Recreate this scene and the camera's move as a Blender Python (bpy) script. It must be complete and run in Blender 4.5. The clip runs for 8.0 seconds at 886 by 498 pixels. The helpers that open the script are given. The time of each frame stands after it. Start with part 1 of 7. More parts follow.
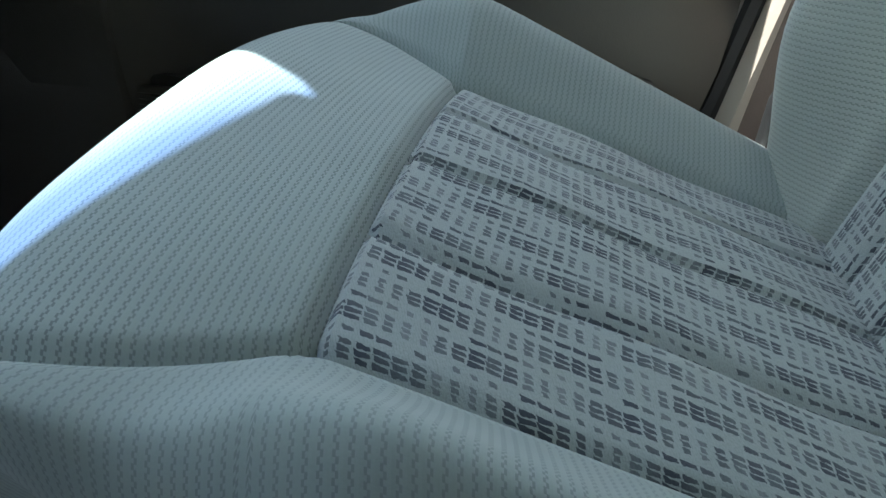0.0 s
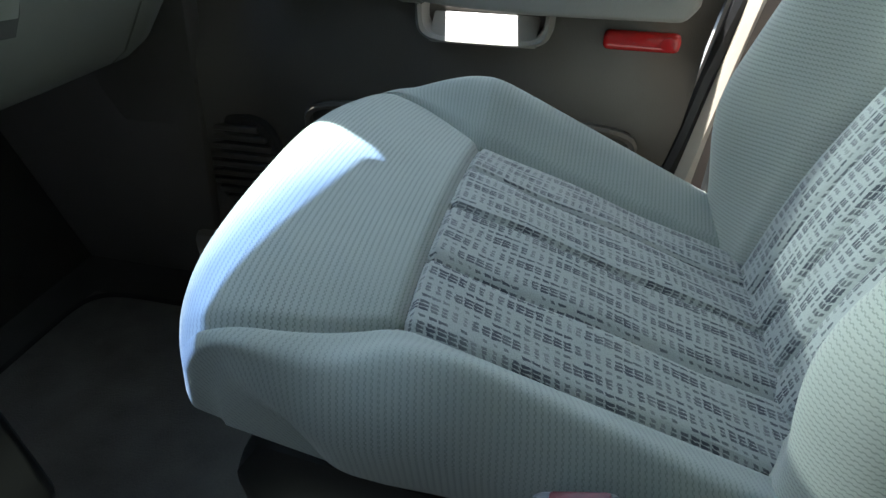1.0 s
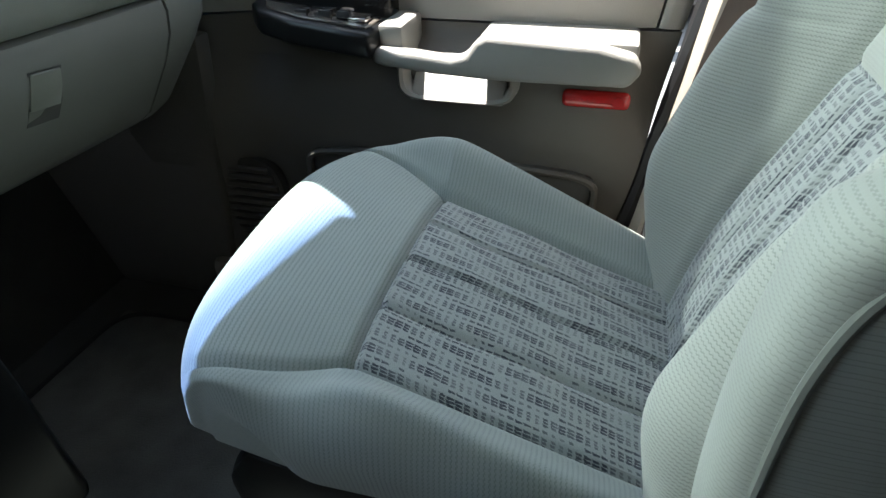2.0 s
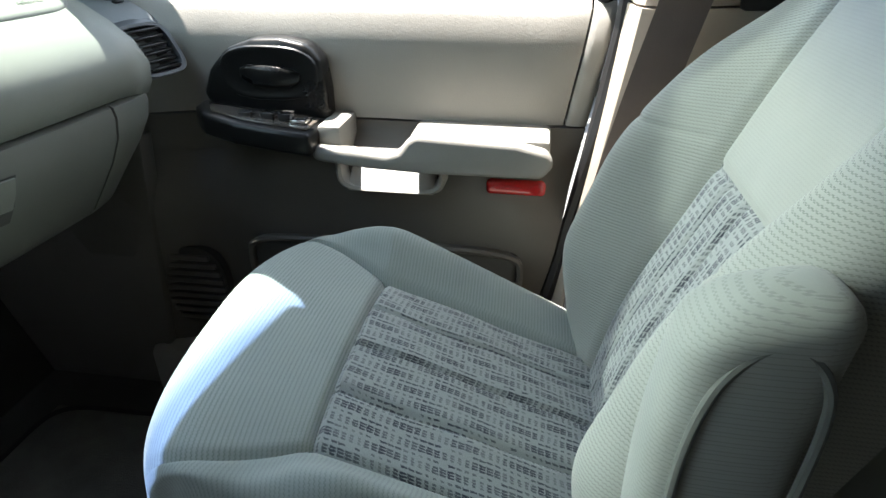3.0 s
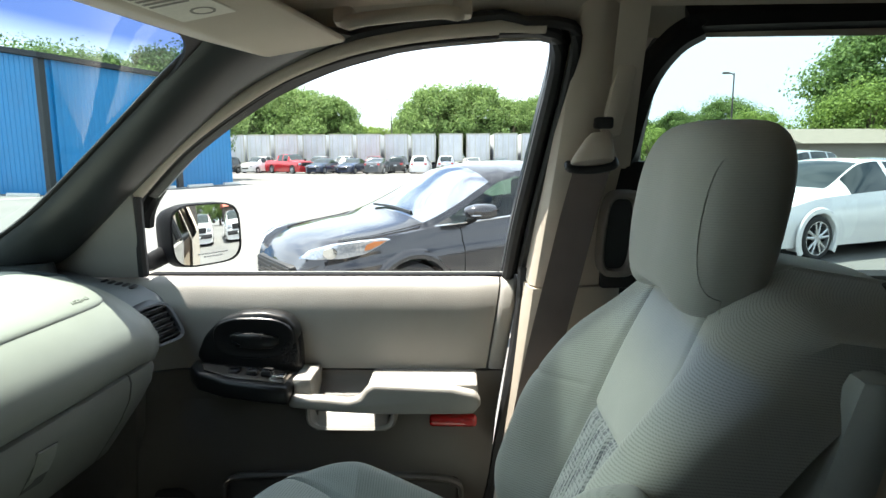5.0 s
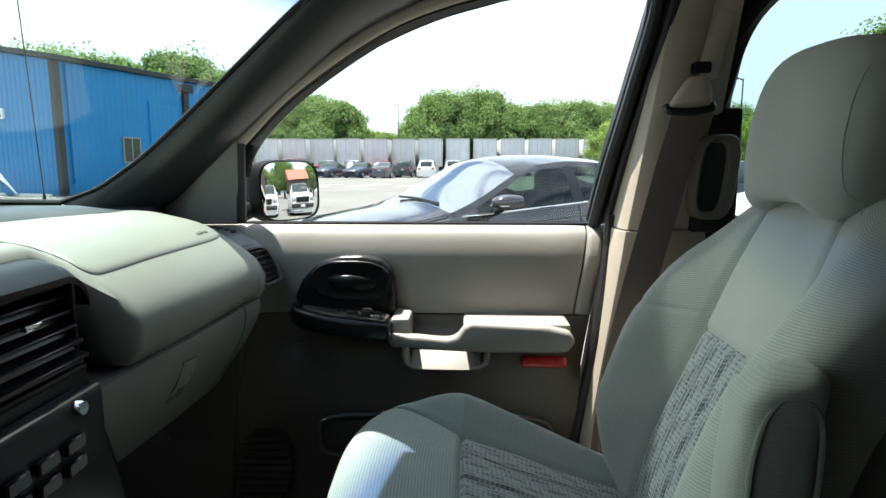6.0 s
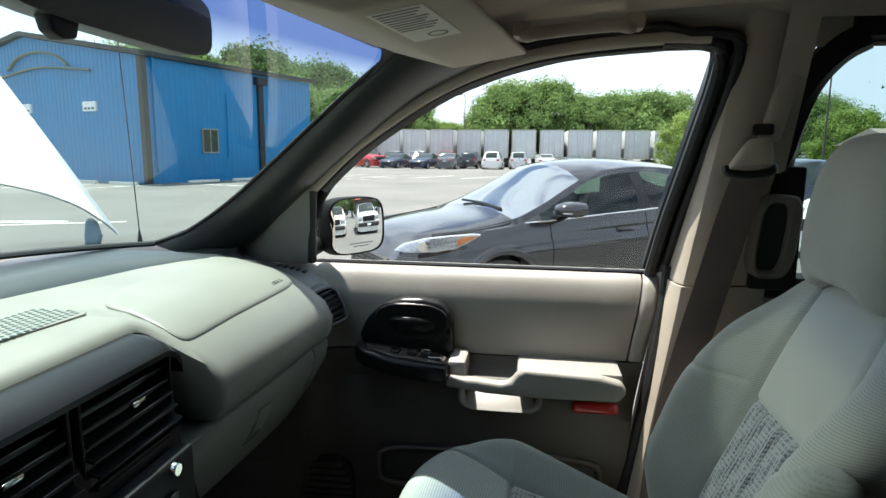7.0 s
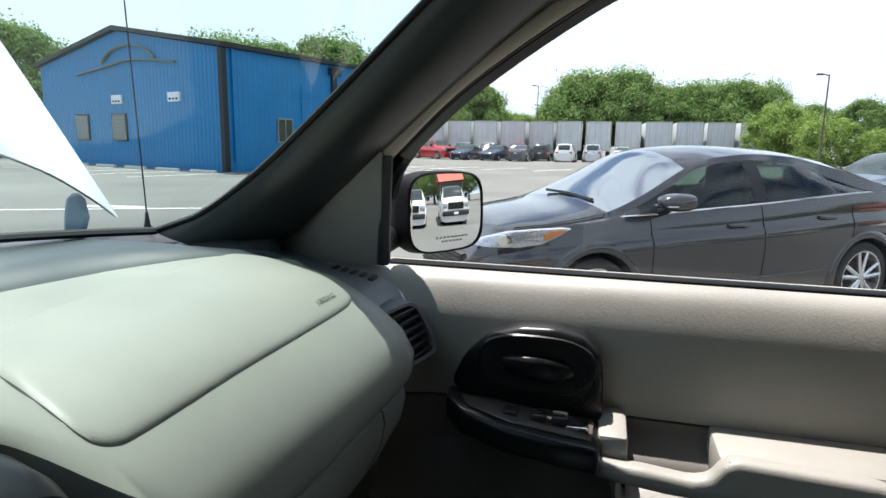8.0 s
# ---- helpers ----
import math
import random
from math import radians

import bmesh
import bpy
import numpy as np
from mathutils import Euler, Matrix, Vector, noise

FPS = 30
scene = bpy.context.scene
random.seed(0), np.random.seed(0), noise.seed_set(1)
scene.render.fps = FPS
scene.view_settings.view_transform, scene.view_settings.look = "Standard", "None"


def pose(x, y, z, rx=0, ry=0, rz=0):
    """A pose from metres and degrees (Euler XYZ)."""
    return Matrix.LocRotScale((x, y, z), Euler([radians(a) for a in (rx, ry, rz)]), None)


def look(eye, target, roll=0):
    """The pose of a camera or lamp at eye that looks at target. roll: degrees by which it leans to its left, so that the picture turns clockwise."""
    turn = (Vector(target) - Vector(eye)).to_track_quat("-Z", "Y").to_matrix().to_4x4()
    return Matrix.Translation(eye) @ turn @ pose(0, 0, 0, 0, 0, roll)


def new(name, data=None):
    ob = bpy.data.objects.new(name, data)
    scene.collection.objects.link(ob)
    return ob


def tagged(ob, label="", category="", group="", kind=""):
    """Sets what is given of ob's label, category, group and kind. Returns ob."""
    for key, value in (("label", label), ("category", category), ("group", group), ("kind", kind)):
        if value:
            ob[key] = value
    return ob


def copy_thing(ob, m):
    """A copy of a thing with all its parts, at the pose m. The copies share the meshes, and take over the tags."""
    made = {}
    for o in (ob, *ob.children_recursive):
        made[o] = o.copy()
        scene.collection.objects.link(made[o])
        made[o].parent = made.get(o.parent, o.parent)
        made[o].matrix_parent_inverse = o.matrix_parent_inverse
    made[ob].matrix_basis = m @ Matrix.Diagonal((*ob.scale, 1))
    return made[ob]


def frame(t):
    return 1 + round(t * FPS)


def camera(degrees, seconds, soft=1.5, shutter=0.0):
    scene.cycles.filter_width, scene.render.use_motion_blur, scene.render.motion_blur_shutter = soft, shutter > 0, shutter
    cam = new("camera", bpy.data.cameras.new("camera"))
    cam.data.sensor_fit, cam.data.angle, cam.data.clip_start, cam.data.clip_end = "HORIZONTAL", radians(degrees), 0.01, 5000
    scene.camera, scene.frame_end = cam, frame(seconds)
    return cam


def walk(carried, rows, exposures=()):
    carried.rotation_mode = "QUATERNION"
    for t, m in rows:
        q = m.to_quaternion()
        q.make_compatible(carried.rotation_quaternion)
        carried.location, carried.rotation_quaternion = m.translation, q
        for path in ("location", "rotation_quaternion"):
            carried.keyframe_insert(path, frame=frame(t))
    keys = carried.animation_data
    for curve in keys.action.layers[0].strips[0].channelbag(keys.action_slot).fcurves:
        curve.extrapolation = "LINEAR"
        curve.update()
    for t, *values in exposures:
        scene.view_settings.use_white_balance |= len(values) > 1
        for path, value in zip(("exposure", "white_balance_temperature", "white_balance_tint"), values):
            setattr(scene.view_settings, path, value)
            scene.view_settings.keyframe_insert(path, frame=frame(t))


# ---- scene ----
cam = camera(73.0, 8.0)
PATH = [
    (0, (0.222, 0.418, 1.061), (-0.141, 2.014, -0.089), -0.5),
    (0.5, (0.238, 0.382, 1.088), (-0.116, 1.973, -0.062), 0.2),
    (1, (0.23, 0.269, 1.179), (-0.142, 1.872, 0.043), 0.4),
    (1.2, (0.229, 0.235, 1.204), (-0.136, 1.827, 0.05), 0.7),
    (2.3, (0.348, 0.217, 1.309), (-0.149, 1.802, 0.195), -2.0),
    (2.5, (0.336, 0.192, 1.322), (-0.084, 1.809, 0.223), -1.2),
    (3, (0.326, 0.173, 1.349), (0.056, 1.911, 0.395), 0.0),
    (3.5, (0.306, 0.149, 1.388), (0.131, 1.966, 0.569), 0.3),
    (4, (0.311, 0.131, 1.433), (0.171, 2.007, 0.756), 0.0),
    (4.5, (0.338, 0.063, 1.494), (0.223, 2.008, 1.04), -0.2),
    (4.7, (0.338, 0.0, 1.513), (0.248, 1.966, 1.158), -0.3),
    (5.8, (0.165, -0.146, 1.418), (0.127, 1.835, 1.147), -0.1),
    (6, (0.131, -0.146, 1.386), (0.053, 1.832, 1.102), -0.0),
    (6.5, (0.151, -0.188, 1.478), (-0.066, 1.774, 1.161), 0.1),
    (7, (0.145, -0.186, 1.521), (-0.142, 1.768, 1.203), 0.5),
    (7.5, (0.06, -0.027, 1.496), (-0.283, 1.917, 1.176), 0.5),
    (8, (-0.044, 0.298, 1.447), (-0.549, 2.203, 1.102), 0.9),
]
EXPOSURES = [(0.0, 2.65, 5600, 6), (1.0, 2.70, 5690, 7), (2.5, 2.72, 5980, 9), (3.5, 2.80, 6080, 9), (4.5, 2.75, 6150, 8), (5.0, 2.15, 6130, 7), (5.8, 1.76, 6060, 6), (6.5, 1.66, 6060, 6), (8.0, 1.2, 5960, 10)]
walk(cam, [(t, look(eye, target, roll)) for t, eye, target, roll in PATH], EXPOSURES)


# ---------------------------------------------------------------- light
SUN_TO = Vector((-0.252, 0.22, 1.0)).normalized()
world = bpy.data.worlds.new("sky")
scene.world = world
world.use_nodes = True
wn, wl = world.node_tree.nodes, world.node_tree.links
sky = wn.new("ShaderNodeTexSky")
sky.sky_type, sky.sun_disc = "NISHITA", False
sky.sun_elevation = math.asin(SUN_TO.z)
sky.sun_rotation = math.atan2(SUN_TO.x, SUN_TO.y)
sky.air_density, sky.dust_density = 1.0, 1.2
w_co = wn.new("ShaderNodeTexCoord")
w_map = wn.new("ShaderNodeMapping")
w_map.inputs["Scale"].default_value = (1.6, 1.6, 4.2)
w_noise = wn.new("ShaderNodeTexNoise")
w_noise.inputs["Scale"].default_value, w_noise.inputs["Detail"].default_value = 2.1, 9
w_noise.inputs["Roughness"].default_value = 0.58
w_ramp = wn.new("ShaderNodeValToRGB")
w_ramp.color_ramp.elements[0].position, w_ramp.color_ramp.elements[1].position = 0.37, 0.53
w_mix = wn.new("ShaderNodeMix")
w_mix.data_type = "RGBA"
w_mix.inputs[7].default_value = (8.4, 9.0, 9.9, 1)
wl.new(w_co.outputs["Generated"], w_map.inputs["Vector"])
wl.new(w_map.outputs["Vector"], w_noise.inputs["Vector"])
wl.new(w_noise.outputs["Fac"], w_ramp.inputs["Fac"])
# white haze towards the horizon
w_sep = wn.new("ShaderNodeSeparateXYZ")
w_haze = wn.new("ShaderNodeMapRange")
for key, value in (("From Min", 0.24), ("From Max", 0.48), ("To Min", 1.0), ("To Max", 0.0)):
    w_haze.inputs[key].default_value = value
w_most = wn.new("ShaderNodeMath")
w_most.operation = "MAXIMUM"
wl.new(w_co.outputs["Generated"], w_sep.inputs[0])
wl.new(w_sep.outputs[2], w_haze.inputs["Value"])
wl.new(w_haze.outputs[0], w_most.inputs[0])
wl.new(w_ramp.outputs["Color"], w_most.inputs[1])
wl.new(w_most.outputs[0], w_mix.inputs[0])
wl.new(sky.outputs["Color"], w_mix.inputs[6])
wl.new(w_mix.outputs[2], wn["Background"].inputs["Color"])
wn["Background"].inputs["Strength"].default_value = 0.062
sun = new("sun", bpy.data.lights.new("sun", "SUN"))
sun.data.energy, sun.data.angle, sun.data.color = 5.0, radians(0.6), (1.0, 0.90, 0.78)
sun.matrix_basis = look(SUN_TO * 60, (0, 0, 0))
# added area lamp over the windscreen for sun mirrored by the open white bonnet
glare = new("bonnet_glare_lamp", bpy.data.lights.new("bonnet_glare_lamp", "AREA"))
glare.data.shape, glare.data.size, glare.data.size_y = "RECTANGLE", 1.05, 0.64
glare.data.energy, glare.data.spread, glare.data.color = 0.30, radians(1.2), (1.0, 0.95, 0.86)
glare.matrix_basis = look((-0.73, 0.535, 1.87), (0.45, 0.40, 1.25), 22)

# ---------------------------------------------------------------- materials


def nodes_of(name):
    m = bpy.data.materials.new(name)
    m.use_nodes = True
    return m, m.node_tree.nodes, m.node_tree.links, m.node_tree.nodes["Principled BSDF"]


def rgb(c):
    return (c[0], c[1], c[2], 1)


def mat(name, colour, rough=0.6, metal=0.0, spots=6.0, vary=0.12, grain=200.0, bump=0.05, coat=0.0, sheen=0.0, spec=0.5, wear=0.0):
    """Base colour with stains at two scales, roughness variation and a fine relief."""
    m, n, l, b = nodes_of(name)
    co = n.new("ShaderNodeTexCoord")
    big = n.new("ShaderNodeTexNoise")
    big.inputs["Scale"].default_value, big.inputs["Detail"].default_value = spots, 6
    fine = n.new("ShaderNodeTexNoise")
    fine.inputs["Scale"].default_value, fine.inputs["Detail"].default_value = grain, 3
    l.new(co.outputs["Object"], big.inputs["Vector"])
    l.new(co.outputs["Object"], fine.inputs["Vector"])
    info = n.new("ShaderNodeObjectInfo")
    add = n.new("ShaderNodeMath")
    add.operation = "MULTIPLY_ADD"
    add.inputs[1].default_value = 0.45
    l.new(fine.outputs["Fac"], add.inputs[0])
    l.new(big.outputs["Fac"], add.inputs[2])
    span = n.new("ShaderNodeMapRange")
    span.inputs["From Min"].default_value, span.inputs["From Max"].default_value = 0.45, 1.0
    span.inputs["To Min"].default_value, span.inputs["To Max"].default_value = 1 - vary, 1 + vary
    l.new(add.outputs[0], span.inputs["Value"])
    mul = n.new("ShaderNodeVectorMath")
    mul.operation = "SCALE"
    mul.inputs[0].default_value = colour
    l.new(span.outputs[0], mul.inputs["Scale"])
    l.new(mul.outputs[0], b.inputs["Base Color"])
    rr = n.new("ShaderNodeMapRange")
    rr.inputs["To Min"].default_value, rr.inputs["To Max"].default_value = max(0.02, rough - 0.1), min(1, rough + 0.1)
    l.new(big.outputs["Fac"], rr.inputs["Value"])
    l.new(rr.outputs[0], b.inputs["Roughness"])
    b.inputs["Metallic"].default_value = metal
    b.inputs["Coat Weight"].default_value = coat
    b.inputs["Coat Roughness"].default_value = 0.05
    b.inputs["Sheen Weight"].default_value = sheen
    b.inputs["Specular IOR Level"].default_value = spec
    if bump:
        bp = n.new("ShaderNodeBump")
        bp.inputs["Strength"].default_value, bp.inputs["Distance"].default_value = bump, 0.002
        l.new(fine.outputs["Fac"], bp.inputs["Height"])
        l.new(bp.outputs[0], b.inputs["Normal"])
    return m


def grained(name, colour, rough=0.55, cell=420.0, bump=0.35, vary=0.08):
    """Moulded vinyl or plastic with a leather-like grain."""
    m, n, l, b = nodes_of(name)
    co = n.new("ShaderNodeTexCoord")
    vor = n.new("ShaderNodeTexVoronoi")
    vor.inputs["Scale"].default_value = cell
    warp = n.new("ShaderNodeTexNoise")
    warp.inputs["Scale"].default_value = 60
    mixv = n.new("ShaderNodeMix")
    mixv.data_type = "VECTOR"
    mixv.inputs[0].default_value = 0.02
    l.new(co.outputs["Object"], warp.inputs["Vector"])
    l.new(co.outputs["Object"], mixv.inputs[4])
    l.new(warp.outputs["Color"], mixv.inputs[5])
    l.new(mixv.outputs[1], vor.inputs["Vector"])
    big = n.new("ShaderNodeTexNoise")
    big.inputs["Scale"].default_value, big.inputs["Detail"].default_value = 7, 7
    l.new(co.outputs["Object"], big.inputs["Vector"])
    span = n.new("ShaderNodeMapRange")
    span.inputs["From Min"].default_value, span.inputs["From Max"].default_value = 0.3, 0.7
    span.inputs["To Min"].default_value, span.inputs["To Max"].default_value = 1 - vary, 1 + vary
    l.new(big.outputs["Fac"], span.inputs["Value"])
    mul = n.new("ShaderNodeVectorMath")
    mul.operation = "SCALE"
    mul.inputs[0].default_value = colour
    l.new(span.outputs[0], mul.inputs["Scale"])
    l.new(mul.outputs[0], b.inputs["Base Color"])
    rr = n.new("ShaderNodeMapRange")
    rr.inputs["To Min"].default_value, rr.inputs["To Max"].default_value = rough - 0.08, rough + 0.1
    l.new(big.outputs["Fac"], rr.inputs["Value"])
    l.new(rr.outputs[0], b.inputs["Roughness"])
    bp = n.new("ShaderNodeBump")
    bp.inputs["Strength"].default_value, bp.inputs["Distance"].default_value = bump, 0.0006
    l.new(vor.outputs["Distance"], bp.inputs["Height"])
    l.new(bp.outputs[0], b.inputs["Normal"])
    return m


def calc(n, l, op, a, b=None, c=None):
    """One math node; a, b, c are sockets or numbers."""
    q = n.new("ShaderNodeMath")
    q.operation = op
    for k, v in enumerate((a, b, c)):
        if v is None:
            continue
        if isinstance(v, (int, float)):
            q.inputs[k].default_value = v
        else:
            l.new(v, q.inputs[k])
    return q.outputs[0]


def ribbed_fabric(name, colour, dark, pitch=0.0065, wound=False):
    """Ribbed woven seat cloth: fine dashed lines along v of the UV map, which is in metres."""
    m, n, l, b = nodes_of(name)
    uv = n.new("ShaderNodeUVMap")
    sep = n.new("ShaderNodeSeparateXYZ")
    wob = n.new("ShaderNodeTexNoise")
    wob.inputs["Scale"].default_value = 14
    if wound:
        around = n.new("ShaderNodeTexCoord")
        turned = n.new("ShaderNodeMapping")
        turned.inputs["Rotation"].default_value = (0, radians(90), 0)
        l.new(around.outputs["Object"], turned.inputs["Vector"])
        l.new(turned.outputs[0], wob.inputs["Vector"])
        l.new(turned.outputs[0], sep.inputs[0])
    else:
        l.new(uv.outputs[0], wob.inputs["Vector"])
        l.new(uv.outputs[0], sep.inputs[0])
    u = calc(n, l, "MULTIPLY_ADD", wob.outputs["Fac"], 0.0008, sep.outputs[0])
    ph = calc(n, l, "MULTIPLY", u, 1 / pitch)
    rib = calc(n, l, "PINGPONG", ph, 0.5)
    row = calc(n, l, "FLOOR", ph)
    shift = calc(n, l, "MULTIPLY", row, 0.5)
    along = calc(n, l, "MULTIPLY_ADD", sep.outputs[1], 1 / 0.0042, shift)
    dash = calc(n, l, "PINGPONG", along, 0.5)
    line = calc(n, l, "LESS_THAN", rib, 0.21)
    gap = calc(n, l, "GREATER_THAN", dash, 0.22)
    pit = calc(n, l, "MULTIPLY", line, gap)
    patch = n.new("ShaderNodeTexNoise")
    patch.inputs["Scale"].default_value, patch.inputs["Detail"].default_value = 11, 4
    l.new(uv.outputs[0], patch.inputs["Vector"])
    co = n.new("ShaderNodeTexCoord")
    big = n.new("ShaderNodeTexNoise")
    big.inputs["Scale"].default_value, big.inputs["Detail"].default_value = 9, 6
    l.new(co.outputs["Object"], big.inputs["Vector"])
    nap = n.new("ShaderNodeTexNoise")
    nap.inputs["Scale"].default_value, nap.inputs["Detail"].default_value = 900, 2
    l.new(co.outputs["Object"], nap.inputs["Vector"])
    mix = n.new("ShaderNodeMix")
    mix.data_type = "RGBA"
    mix.inputs[6].default_value, mix.inputs[7].default_value = rgb(colour), rgb(dark)
    l.new(calc(n, l, "MULTIPLY", pit, calc(n, l, "MULTIPLY_ADD", patch.outputs["Fac"], 0.9, 0.12)), mix.inputs[0])
    mul = n.new("ShaderNodeVectorMath")
    mul.operation = "SCALE"
    l.new(mix.outputs[2], mul.inputs[0])
    tone = calc(n, l, "MULTIPLY_ADD", big.outputs["Fac"], 0.24, 0.88)
    l.new(calc(n, l, "MULTIPLY_ADD", nap.outputs["Fac"], 0.12, calc(n, l, "SUBTRACT", tone, 0.06)), mul.inputs["Scale"])
    l.new(mul.outputs[0], b.inputs["Base Color"])
    b.inputs["Roughness"].default_value, b.inputs["Sheen Weight"].default_value = 0.92, 0.25
    b.inputs["Specular IOR Level"].default_value = 0.2
    hgt = calc(n, l, "MULTIPLY_ADD", nap.outputs["Fac"], 0.3, calc(n, l, "SUBTRACT", rib, pit))
    bp = n.new("ShaderNodeBump")
    bp.inputs["Strength"].default_value, bp.inputs["Distance"].default_value = 0.20, 0.0010
    l.new(hgt, bp.inputs["Height"])
    l.new(bp.outputs[0], b.inputs["Normal"])
    return m


def dashed_fabric(name, light, mid, dark, cell=(0.0086, 0.0198)):
    """Jacquard seat cloth: columns of blocks of three dark threads that run along u, with single dashes between, on a pale ground."""
    m, n, l, b = nodes_of(name)
    uv = n.new("ShaderNodeUVMap")
    sep = n.new("ShaderNodeSeparateXYZ")
    l.new(uv.outputs[0], sep.inputs[0])
    wob = n.new("ShaderNodeTexNoise")
    wob.inputs["Scale"].default_value, wob.inputs["Detail"].default_value = 90, 3
    l.new(uv.outputs[0], wob.inputs["Vector"])
    jit = calc(n, l, "MULTIPLY_ADD", wob.outputs["Fac"], 0.003, -0.0015)
    cv = calc(n, l, "MULTIPLY", calc(n, l, "ADD", sep.outputs[1], jit), 1 / cell[1])
    fv = calc(n, l, "FRACT", cv)
    sub = calc(n, l, "MULTIPLY", cv, 6.0)
    isub = calc(n, l, "FLOOR", sub)
    fsub = calc(n, l, "FRACT", sub)
    slot = calc(n, l, "FLOOR", calc(n, l, "MULTIPLY", fv, 6.0))

    def hashed(p, q):
        vec = n.new("ShaderNodeCombineXYZ")
        l.new(p, vec.inputs[0])
        l.new(q, vec.inputs[1])
        w = n.new("ShaderNodeTexWhiteNoise")
        w.noise_dimensions = "2D"
        l.new(vec.outputs[0], w.inputs["Vector"])
        return w.outputs["Value"]

    cu0 = calc(n, l, "MULTIPLY", calc(n, l, "ADD", sep.outputs[0], jit), 1 / cell[0])
    fray = n.new("ShaderNodeTexNoise")
    fray.inputs["Scale"].default_value, fray.inputs["Detail"].default_value = 420, 2
    l.new(uv.outputs[0], fray.inputs["Vector"])
    cu = calc(n, l, "ADD", cu0, calc(n, l, "MULTIPLY_ADD", fray.outputs["Fac"], 0.30, calc(n, l, "MULTIPLY", fsub, 0.14)))
    iu, fu = calc(n, l, "FLOOR", cu), calc(n, l, "FRACT", cu)
    irow = calc(n, l, "FLOOR", cv)
    swell = calc(n, l, "SINE", calc(n, l, "MULTIPLY_ADD", iu, 0.78, calc(n, l, "MULTIPLY", irow, 2.3)))
    long = calc(n, l, "ADD", calc(n, l, "MULTIPLY_ADD", hashed(iu, isub), 0.08, 0.29), calc(n, l, "MULTIPLY", swell, 0.12))
    inside = calc(n, l, "LESS_THAN", calc(n, l, "ABSOLUTE", calc(n, l, "SUBTRACT", fu, 0.5)), long)
    wedge = calc(n, l, "MULTIPLY_ADD", fu, -0.20, calc(n, l, "MULTIPLY_ADD", fray.outputs["Fac"], 0.45, 0.25))
    thick = calc(n, l, "LESS_THAN", calc(n, l, "ABSOLUTE", calc(n, l, "SUBTRACT", fsub, 0.5)), wedge)
    block = calc(n, l, "LESS_THAN", slot, 2.5)
    lone = calc(n, l, "MULTIPLY", calc(n, l, "COMPARE", slot, 4.0, 0.4), calc(n, l, "GREATER_THAN", hashed(isub, iu), 0.12))
    drawn = calc(n, l, "MULTIPLY", calc(n, l, "MULTIPLY", inside, thick), calc(n, l, "MAXIMUM", block, lone))
    patch = n.new("ShaderNodeTexNoise")
    patch.inputs["Scale"].default_value, patch.inputs["Detail"].default_value = 22, 3
    l.new(uv.outputs[0], patch.inputs["Vector"])
    each = calc(n, l, "MULTIPLY_ADD", swell, 0.34, calc(n, l, "MULTIPLY_ADD", hashed(iu, irow), 0.5, 0.30))
    power = n.new("ShaderNodeMapRange")
    power.inputs["From Min"].default_value, power.inputs["From Max"].default_value = 0.45, 1.05
    power.inputs["To Min"].default_value, power.inputs["To Max"].default_value = 0.45, 1.0
    l.new(calc(n, l, "MULTIPLY_ADD", each, 0.55, patch.outputs["Fac"]), power.inputs["Value"])
    fac = calc(n, l, "MULTIPLY", drawn, power.outputs[0])
    base = n.new("ShaderNodeMix")
    base.data_type = "RGBA"
    base.inputs[6].default_value, base.inputs[7].default_value = rgb(light), rgb(mid)
    l.new(calc(n, l, "MULTIPLY", calc(n, l, "LESS_THAN", calc(n, l, "PINGPONG", calc(n, l, "MULTIPLY", fu, 6.0), 0.5), 0.14), 0.45), base.inputs[0])
    mix = n.new("ShaderNodeMix")
    mix.data_type = "RGBA"
    l.new(base.outputs[2], mix.inputs[6])
    mix.inputs[7].default_value = rgb(dark)
    l.new(fac, mix.inputs[0])
    co = n.new("ShaderNodeTexCoord")
    nap = n.new("ShaderNodeTexNoise")
    nap.inputs["Scale"].default_value, nap.inputs["Detail"].default_value = 700, 2
    l.new(co.outputs["Object"], nap.inputs["Vector"])
    mul = n.new("ShaderNodeVectorMath")
    mul.operation = "SCALE"
    l.new(mix.outputs[2], mul.inputs[0])
    l.new(calc(n, l, "MULTIPLY_ADD", nap.outputs["Fac"], 0.3, 0.85), mul.inputs["Scale"])
    l.new(mul.outputs[0], b.inputs["Base Color"])
    b.inputs["Roughness"].default_value, b.inputs["Sheen Weight"].default_value = 0.93, 0.2
    b.inputs["Specular IOR Level"].default_value = 0.2
    bp = n.new("ShaderNodeBump")
    bp.inputs["Strength"].default_value, bp.inputs["Distance"].default_value = 0.45, 0.0012
    l.new(calc(n, l, "SUBTRACT", nap.outputs["Fac"], calc(n, l, "MULTIPLY", drawn, 0.6)), bp.inputs["Height"])
    l.new(bp.outputs[0], b.inputs["Normal"])
    return m


